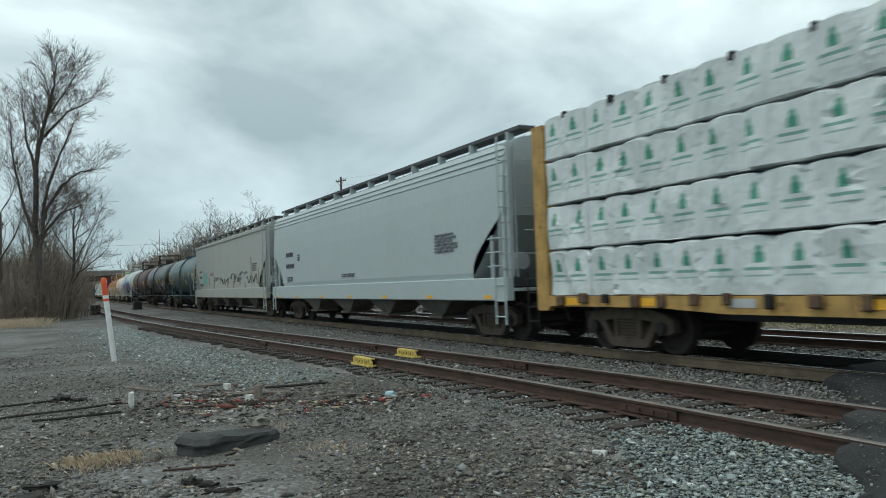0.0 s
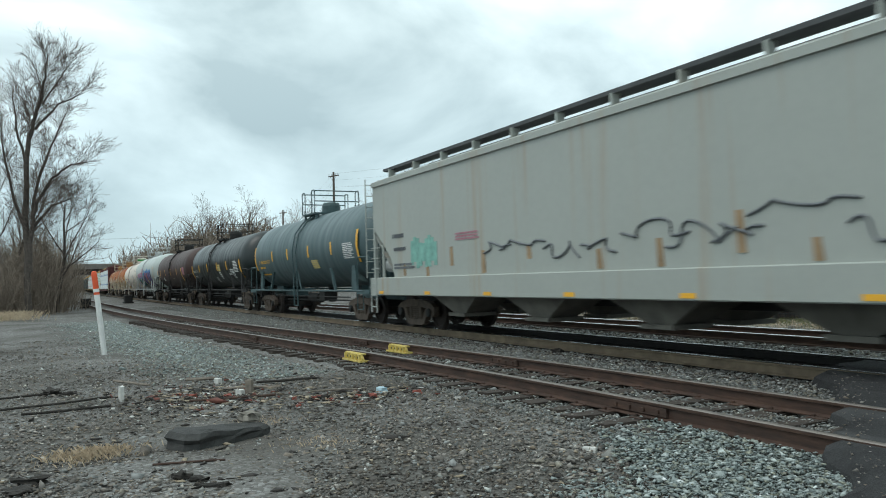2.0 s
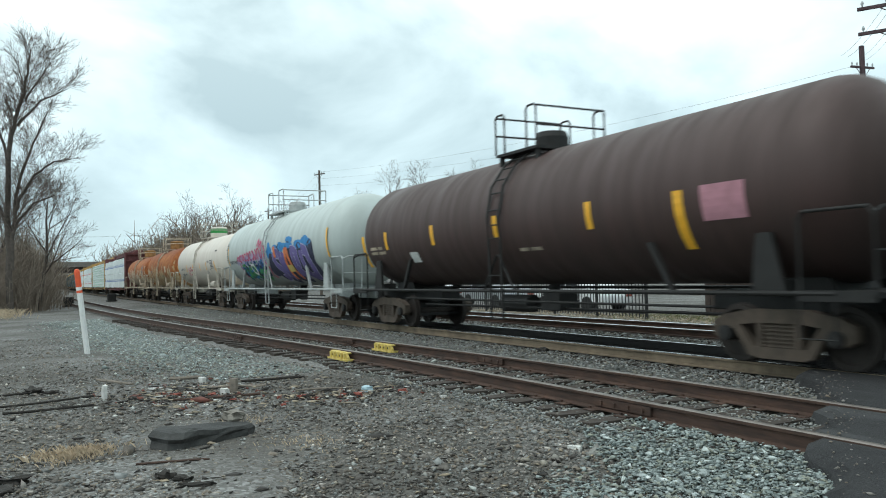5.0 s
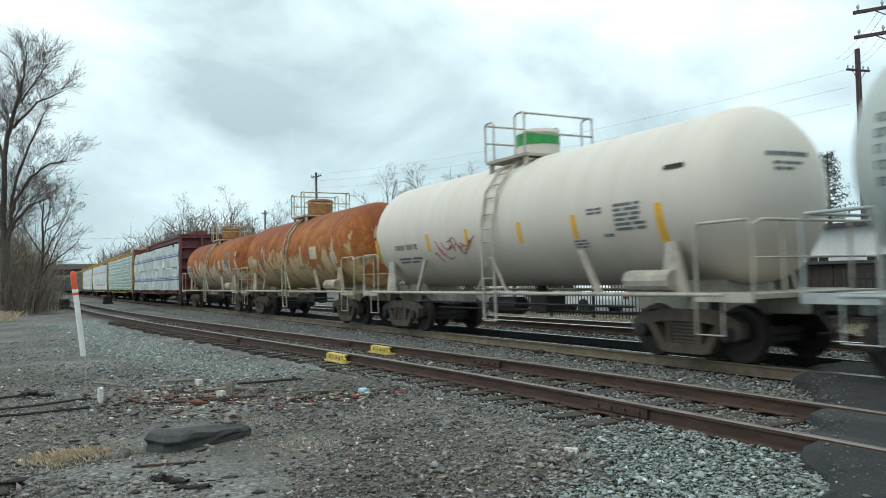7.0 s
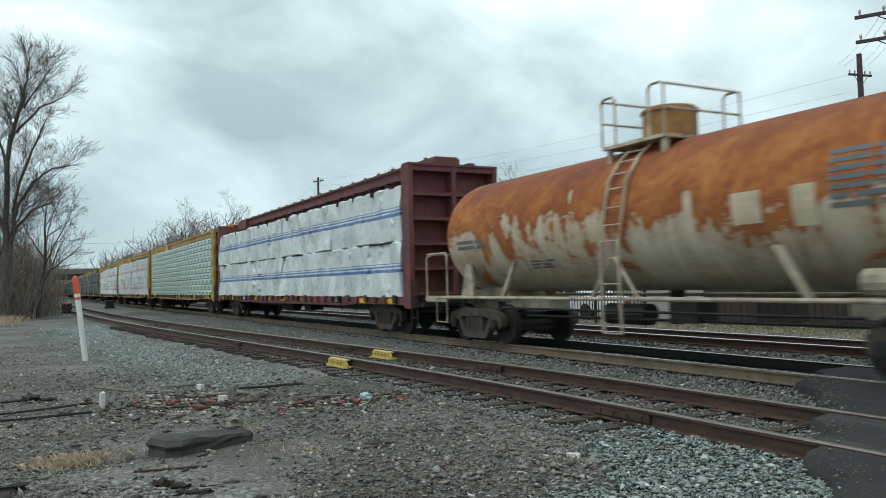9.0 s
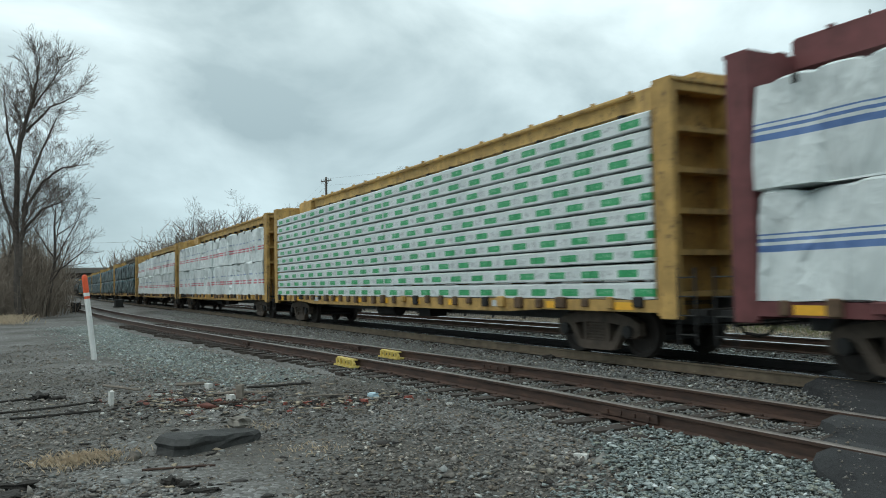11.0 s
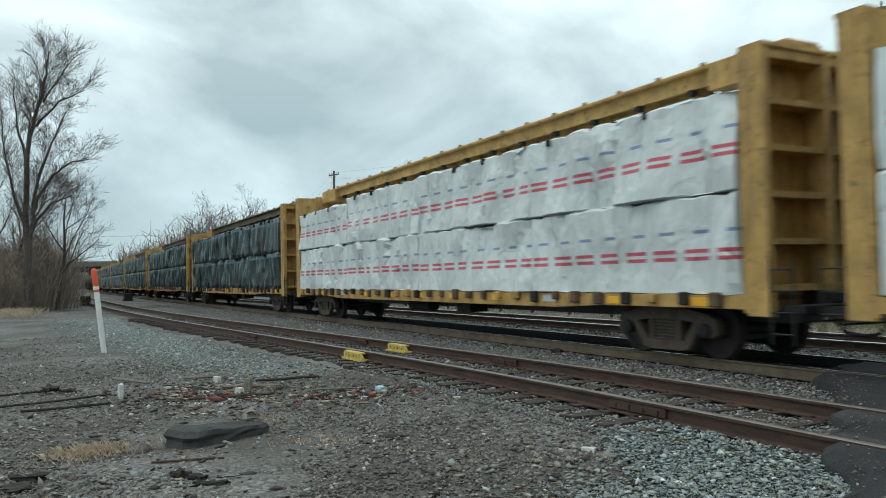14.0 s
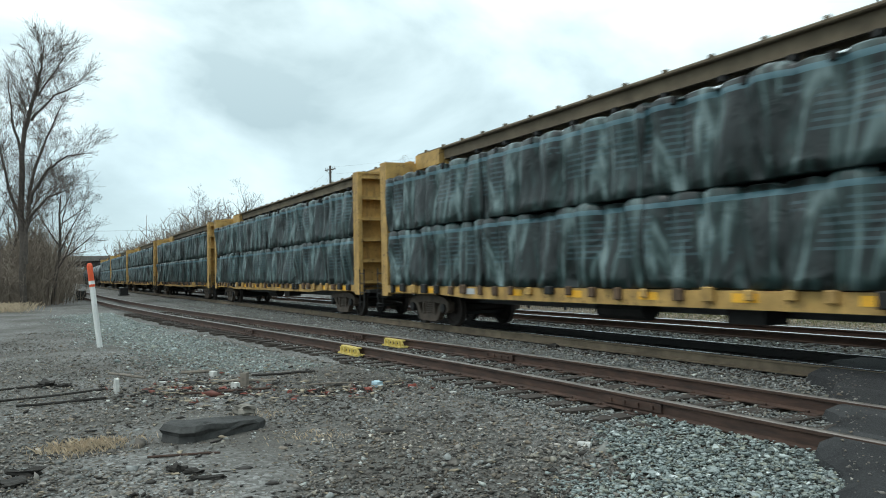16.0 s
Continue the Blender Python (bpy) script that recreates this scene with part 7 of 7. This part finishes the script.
scrub("thicket", [(-54 - 3.2 * k, -2.0 - 0.9 * (k % 3) + 0.055 * k, 2.8 + 0.8 * (k % 4), 140, 1.0) for k in range(16)], 61, "brown leafless thicket beside the line", None, 0.011)
scrub("thicket", [(-60 - 6 * k, 0.6 + 0.06 * k, 1.6 + 0.5 * (k % 3), 90, 0.9) for k in range(14)], 62, "low brown brush along the track", None, 0.012)
scrub("thicket", [(-70 - 9 * k, -9 - 1.5 * (k % 3), 5 + 1.0 * (k % 4), 60, 2.6) for k in range(8)], 67, "tall brown thicket behind the trees", None, 0.016)
scrub("thicket", [(-57 - 4 * k, -0.6 + 0.16 * k, 4.2 + 0.9 * (k % 3), 130, 0.9) for k in range(8)], 68, "dense brown bushes below the bare trees", None, 0.010)
# woods up the line on the far side
scrub("far_woods", [(-95 - 7.5 * k, 24 + 2.0 * (k % 3) + 0.02 * k, 7.0 + 1.3 * (k % 4), 230, 2.8) for k in range(20)], 63, "far leafless woods beyond the tracks", None, 0.026)
scrub("far_woods", [(-260 - 14 * k, -40 + 14 * (k % 8), 8.0, 150, 7.0) for k in range(14)], 64, "distant leafless woods", None, 0.05)
FAR = "leafless tree beyond the tracks with a rounded crown"
for i, (x, y, h) in enumerate(((-107, 24.4, 12.5), (-118, 23.5, 11.5), (-126, 22.8, 13.0), (-135, 25.5, 12), (-112, 27, 11), (-150, 25, 12.5), (-170, 26, 12), (-100, 28, 10.5), (-92, 29, 9.5))):
    bare_tree(x, y, h * 0.92, 0.18, 100 + i, FAR, kids=(0, 4, 5, 5, 8), spread=40)
for i, (x, y, h) in enumerate(((-54.6, 25.6, 8.3), (-53.4, 27.3, 8.8), (-51.5, 30.3, 8.4), (-49.5, 33.0, 8.6), (-62, 25, 6.2), (-68, 26, 6.6))):
    bare_tree(x, y, h * 0.92, 0.17, 120 + i, FAR, kids=(0, 4, 5, 6, 9), spread=40)

# ---- overpass up the line ----
BRIDGE = plain("stained_bridge_concrete", (0.20, 0.185, 0.165), 0.95, 0, 0.3, 0.8)
GIRDER = plain("dark_bridge_girder", (0.055, 0.042, 0.036), 0.9, 0, 0.3, 0.8)
bridge = empty_thing("overpass")
tagged(bridge, "low concrete road overpass with dark girders over the line", "bridge")
bridge.location = (-235, 0, 0)
for y0, y1, z0, z1, mat, name in ((-3, 90, 6.9, 7.7, BRIDGE, "parapet"), (-3, 90, 6.3, 6.9, BRIDGE, "deck_edge"), (-3, 90, 4.9, 6.3, GIRDER, "girder")):
    bm = bmesh.new()
    o = {"parapet": 0.0, "deck_edge": 0.25, "girder": -0.3}[name]
    box(bm, -5 - o, 5 + o, y0, y1, z0, z1)
    part(name, bm, mat, bridge)
for y in (1.0, 20.5, 34):
    bm = bmesh.new()
    box(bm, -4, 4, y - 0.6, y + 0.6, GZ - 0.1, 4.9)
    part("pier", bm, BRIDGE, bridge)
for y0, y1 in ((-3, 0), (42, 90)):
    bm = bmesh.new()
    box(bm, -5, 5, y0, y1, GZ - 0.1, 4.9)
    part("abutment", bm, BRIDGE, bridge)

# ---- poles and wires ----
POLE_WOOD = plain("grey_pole_wood", (0.11, 0.09, 0.075), 0.9, 0, 0.3, 4)
PURPLE = plain("dark_weathered_pole", (0.075, 0.045, 0.05), 0.8, 0, 0.3, 4)
WIRE = plain("black_wire", (0.03, 0.03, 0.03), 0.6, 0, 0.1, 4)


def pole(x, y, height, arms, turn, label, mat=None, r=0.15, arm=1.25):
    p = empty_thing("utility_pole")
    bm = bmesh.new()
    rod(bm, [(0, 0, -0.2), (0, 0, height)], [r, r * 0.65], 10)
    part("mast", bm, mat or POLE_WOOD, p)
    for z in arms:
        bm = bmesh.new()
        box(bm, -0.05, 0.05, -arm, arm, z - 0.05, z + 0.05)
        a = part("crossarm", bm, mat or POLE_WOOD, p)
        for yy in (-arm * 0.9, -arm * 0.45, arm * 0.45, arm * 0.9):
            bm = bmesh.new()
            rod(bm, [(0, yy, z + 0.07), (0, yy, z + 0.17), (0, yy, z + 0.24)], [0.02, 0.05, 0.03], 8)
            part("insulator", bm, LIGHT_GREY, a)
        bm = bmesh.new()
        rod(bm, [(0.05, -arm * 0.6, z - 0.05), (0.05, 0, z - 0.6), (0.05, arm * 0.6, z - 0.05)], 0.018, 5)
        part("arm_brace", bm, mat or POLE_WOOD, a)
    p.matrix_world = pose(x, y, GZ, 0, 0, turn)
    tagged(p, label, "utility pole", "utility poles")
    return p


def wire(a, b, sag, r=0.007):
    bm = bmesh.new()
    a, b = Vector(a), Vector(b)
    rod(bm, [a.lerp(b, k / 12) - Vector((0, 0, sag * 4 * (k / 12) * (1 - k / 12))) for k in range(13)], r, 4)
    ob = part("overhead_wire", bm, WIRE)
    tagged(ob, "thin black overhead wire between poles", "wire", "overhead wires")


pole(-75.5, 26.5, 12.7, (12.3,), -70, "grey wooden utility pole with a short crossarm", None, 0.16, 0.8)
pole(-105.9, 29.7, 11.6, (11.2,), -70, "grey wooden utility pole behind the trees", None, 0.16, 0.8)
pole(-24.7, 38.0, 12.9, (11.8,), -10, "dark wooden utility pole with insulated crossarms", PURPLE, 0.2, 0.75)
pole(-14.1, 24.3, 11.8, (9.8, 9.0), -60, "tall wooden utility pole with two heavy crossarms", PURPLE, 0.17, 1.5)
pole(-60.5, -3.1, 7.3, (6.6,), 80, "thin weathered utility pole beside the thicket", None, 0.13, 0.8)
for dy in (-1.1, -0.5, 0.5, 1.1):
    wire((-24.9, 37.5 + dy * 0.9, 12.0), (-13.9 - 0.4 * dy, 24.1 + dy, 10.1), 0.35)
    wire((-13.9 - 0.4 * dy, 24.1 + dy, 10.1), (2.0, 4.0 + 22.0 + dy, 10.3), 0.4)
for k in range(3):
    wire((-75.5, 26.5, 12.3 - 0.7 * k), (-24.9, 37.5, 11.6 - 0.9 * k), 0.8, 0.005)
    wire((-75.5, 26.5, 12.3 - 0.7 * k), (-105.9, 29.7, 11.2 - 0.5 * k), 0.8, 0.005)
wire((-75.5, 26.5, 11.6), (-78.5, 22.0, GZ), 0.0, 0.006)
wire((-220, -14, 13.2), (-190, 44, 13.4), 0.3, 0.02)
pole(-190, 44, 13.6, (13.2,), 0, "far utility pole by the overpass", None, 0.17, 0.9)
pole(-220, -14, 13.4, (13.0,), 0, "far utility pole by the overpass", None, 0.17, 0.9)

# ---- fence, shed, parked cars and the white building ----
FENCE_BLACK = plain("black_fence_paint", (0.018, 0.018, 0.018), 0.5, 0, 0.2, 6)
SHED_WOOD = plain("dark_brown_boards", (0.050, 0.037, 0.031), 0.9, 0, 0.35, 5, 0.3)
WHITE_BOARD = plain("white_clapboard", (0.66, 0.67, 0.66), 0.7, 0, 0.1, 5)
GLASS = plain("dark_window_glass", (0.03, 0.035, 0.04), 0.12, 0, 0.1, 5)
CAR_WHITE = plain("white_car_paint", (0.72, 0.73, 0.74), 0.25, 0, 0.06, 3)
CAR_SILVER = plain("silver_car_paint", (0.42, 0.44, 0.46), 0.3, 0.3, 0.06, 3)
TYRE = plain("tyre_rubber", (0.02, 0.02, 0.02), 0.8, 0, 0.2, 8)
ALLOY = plain("alloy_wheel", (0.5, 0.5, 0.52), 0.35, 0.8, 0.1, 8)


def fence(x0, x1, y, label):
    f = empty_thing("picket_fence")
    f.location = (0, 0, 0)
    me = None
    n = int((x1 - x0) / 0.17)
    for k in range(n + 1):
        x = x0 + (x1 - x0) * k / n
        if me is None:
            bm = bmesh.new()
            box(bm, -0.012, 0.012, -0.012, 0.012, 0.08, 1.45)
            ob = part("picket", bm, FENCE_BLACK, f)
            me = ob.data
        else:
            ob = new("picket", me)
            ob.parent = f
        ob.location = (x, y, GZ)
    for z in (0.18, 1.30):
        bm = bmesh.new()
        box(bm, x0, x1, y - 0.02, y + 0.02, GZ + z, GZ + z + 0.04)
        part("rail_bar", bm, FENCE_BLACK, f)
    posts = int((x1 - x0) / 2.4)
    for k in range(posts + 1):
        bm = bmesh.new()
        x = x0 + (x1 - x0) * k / max(1, posts)
        box(bm, x - 0.04, x + 0.04, y - 0.04, y + 0.04, GZ, GZ + 1.6)
        part("fence_post", bm, FENCE_BLACK, f)
    tagged(f, label, "fence", "picket fences")


fence(-48.0, -19.8, 18.3, "black steel picket fence beyond the tracks")
fence(-17.2, -15.6, 20.6, "short black picket gate between shed walls")
fence(-14.0, -11.0, 20.4, "black steel picket fence by the white house")


def wheel_of(car, x, y):
    bm = bmesh.new()
    rod(bm, [(x, y - 0.1, 0.33), (x, y + 0.1, 0.33)], 0.33, 24)
    t = part("tyre", bm, TYRE, car)
    bm = bmesh.new()
    rod(bm, [(x, y - 0.115, 0.33), (x, y + 0.06, 0.33)], 0.22, 18)
    part("rim", bm, ALLOY, t)


def parked_car(x, y, turn, paint, label):
    car = empty_thing("parked_car")
    bm = bmesh.new()
    side = [(-2.2, 0.35), (-2.25, 0.62), (-2.15, 0.88), (-1.3, 0.98), (-0.75, 1.36), (0.55, 1.42), (1.35, 1.02), (2.1, 0.86), (2.28, 0.60), (2.22, 0.32)]
    extrude(bm, side, -0.86, 0.86)
    bmesh.ops.bevel(bm, geom=bm.edges[:], offset=0.07, segments=2, affect="EDGES", profile=0.5)
    part("body", bm, paint, car)
    for sy in (-1, 1):
        for win in ([(-0.95, 1.0), (-0.62, 1.30), (-0.10, 1.34), (-0.10, 1.0)], [(0.0, 1.0), (0.0, 1.345), (0.48, 1.35), (1.0, 1.06), (1.0, 1.0)]):
            bm = bmesh.new()
            extrude(bm, win, sy * 0.855, sy * 0.872)
            part("side_window", bm, GLASS, car)
    for sx in (-1.38, 1.42):
        for sy in (-0.80, 0.80):
            wheel_of(car, sx, sy)
    bm = bmesh.new()
    box(bm, -2.28, -2.2, -0.75, -0.45, 0.62, 0.78)
    part("tail_light", bm, BRICK, car)
    bm = bmesh.new()
    box(bm, 2.2, 2.29, -0.75, -0.45, 0.60, 0.74)
    part("head_light", bm, PAPER, car)
    car.matrix_world = pose(x, y, GZ, 0, 0, turn)
    tagged(car, label, "car", "parked cars")


parked_car(-26.2, 20.6, 182, CAR_WHITE, "white parked car behind the black fence")
parked_car(-33.5, 21.0, 178, CAR_SILVER, "silver parked car behind the black fence")
parked_car(-41.0, 21.2, 180, CAR_WHITE, "white parked hatchback behind the black fence")


def shed(x0, x1, y0, y1, h, label):
    s = empty_thing("low_shed")
    s.location = ((x0 + x1) / 2, (y0 + y1) / 2, GZ)
    hx, hy = (x1 - x0) / 2, (y1 - y0) / 2
    bm = bmesh.new()
    box(bm, -hx, hx, -hy + 0.03, hy, 0, h)
    part("wall", bm, SHED_WOOD, s)
    n = int((x1 - x0) / 0.22)
    me = None
    for k in range(n):
        x = -hx + (k + 0.5) * 2 * hx / n
        if me is None:
            bm = bmesh.new()
            box(bm, -hx / n + 0.008, hx / n - 0.008, -hy, -hy + 0.03, 0.02, h - 0.02)
            ob = part("board", bm, SHED_WOOD, s)
            me = ob.data
        else:
            ob = new("board", me)
            ob.parent = s
        ob.location = (x, 0.012 * ((k * 7) % 3), 0)
    bm = bmesh.new()
    extrude(bm, [(-hx - 0.1, h), (hx + 0.1, h), (hx + 0.1, h + 0.09), (-hx - 0.1, h + 0.09)], -hy - 0.15, hy + 0.1)
    part("roof", bm, DARK_GREY, s)
    tagged(s, label, "shed", "dark sheds")


shed(-19.6, -17.3, 20.8, 24, 1.75, "low dark brown boarded shed by the tracks")
shed(-15.5, -14.1, 20.8, 24, 1.75, "low dark brown boarded shed by the fence")

house = empty_thing("white_building")
house.location = (-20.5, 37.0, GZ)
tagged(house, "white clapboard building with a sign on its front", "building")
bm = bmesh.new()
box(bm, -5, 7, -3, 6, 0, 3.6)
part("wall", bm, WHITE_BOARD, house)
bm = bmesh.new()
rf = [(-5.3, 3.55), (7.3, 3.55), (7.3, 3.75), (-5.3, 3.75)]
extrude(bm, rf, -3.3, 6.3)
part("roof", bm, DARK_GREY, house)
for x in (-4.0, -1.0, 2.0, 5.0):
    bm = bmesh.new()
    box(bm, x - 0.6, x + 0.6, -3.06, -2.98, 0.9, 2.3)
    w = part("window", bm, WHITE, house)
    for sx in (-0.28, 0.28):
        bm = bmesh.new()
        box(bm, x + sx - 0.24, x + sx + 0.24, -3.09, -3.05, 1.0, 2.2)
        part("pane", bm, GLASS, w)
sign = empty_thing("shop_sign")
sign.matrix_world = pose(-23.6, 31.9, GZ, 0, 0, -30)
tagged(sign, "white and purple roadside sign with a yellow band on a post", "sign")
for name, x0, x1, z0, z1, y, mat in (("board", -0.9, 0.9, 3.0, 4.3, 0.0, SPRAY[1]), ("panel", -0.82, 0.82, 3.6, 4.2, -0.07, WHITE), ("panel", -0.82, 0.82, 3.1, 3.55, -0.07, YELLOW), ("lettering_bar", -0.6, 0.6, 3.75, 4.05, -0.09, SPRAY[4]), ("lettering_bar", -0.5, 0.5, 3.2, 3.35, -0.09, SPRAY[1])):
    bm = bmesh.new()
    box(bm, x0, x1, y - 0.04, y + 0.05, z0, z1)
    part(name, bm, mat, sign)
bm = bmesh.new()
rod(bm, [(0, 0.05, 0), (0, 0.05, 3.0)], 0.09, 10)
part("sign_post", bm, DARK_GREY, sign)

# a dark evergreen behind the building
EVERGREEN = plain("dark_evergreen_leaves", (0.035, 0.055, 0.035), 0.8, 0, 0.4, 3)


def evergreen(x, y, h, seed):
    t = empty_thing("evergreen_tree")
    rnd = random.Random(seed)
    lim = Limbs()
    lim.tube([Vector((0, 0, 0)), Vector((0, 0, h * 0.5)), Vector((0, 0, h))], [0.18, 0.12, 0.02], 7)
    verts, faces = [], []
    for k in range(90):
        z = h * (0.15 + 0.83 * k / 90)
        a = k * 2.4
        ln = (h * 0.32) * (1.05 - z / h) * rnd.uniform(0.6, 1.2) + 0.2
        tip = Vector((math.cos(a) * ln, math.sin(a) * ln, z + 0.15 * ln))
        lim.tube([Vector((0, 0, z)), tip], [0.03, 0.008], 3)
        for _ in range(40):
            q = Vector((0, 0, z)).lerp(tip, rnd.uniform(0.25, 1.05)) + Vector((rnd.gauss(0, 0.09), rnd.gauss(0, 0.09), rnd.gauss(0, 0.09)))
            d1 = Vector((rnd.gauss(0, 1), rnd.gauss(0, 1), rnd.gauss(0, 1))).normalized() * 0.11
            d2 = Vector((rnd.gauss(0, 1), rnd.gauss(0, 1), rnd.gauss(0, 1))).normalized() * 0.05
            i = len(verts)
            verts += [tuple(q - d1), tuple(q + d2), tuple(q + d1)]
            faces.append((i, i + 1, i + 2))
    arrays("trunk", lim.v, lim.f, BARK, t, True)
    arrays("crown", verts, faces, EVERGREEN, t)
    t.location = (x, y, GZ)
    tagged(t, "dark green evergreen tree behind the white building", "tree")


evergreen(-27.0, 38.5, 8.0, 5)


def motions():
    """The train rolls down the line at an even pace; its wheels turn on their trucks."""
    for thing, s, dx, dy, dz, turn in CARS:
        rows = []
        for k in range(17):
            t = float(k)
            x, y, a = main_line(s - SPEED * t)
            rows.append((t, pose(x, y, 0, 0, 0, -math.degrees(a)) @ pose(dx, dy, dz, 0, 0, turn)))
        walk(thing, rows)
    step = 1.0 / FPS
    for i, sets in enumerate(WHEELSETS):
        actions = {}
        for ws, r in sets:
            dx = (-0.889, 0.889)[i]
            if r not in actions:
                rows = [(k * step, pose(dx, 0, r, 0, math.degrees(SPEED * k * step / r) % 360, 0)) for k in range(int(16 * FPS) + 1)]
                walk(ws, rows)
                actions[r] = ws.animation_data
            else:
                keys = ws.animation_data_create()
                ws.rotation_mode = "QUATERNION"
                keys.action = actions[r].action
                keys.action_slot = actions[r].action_slot


motions()
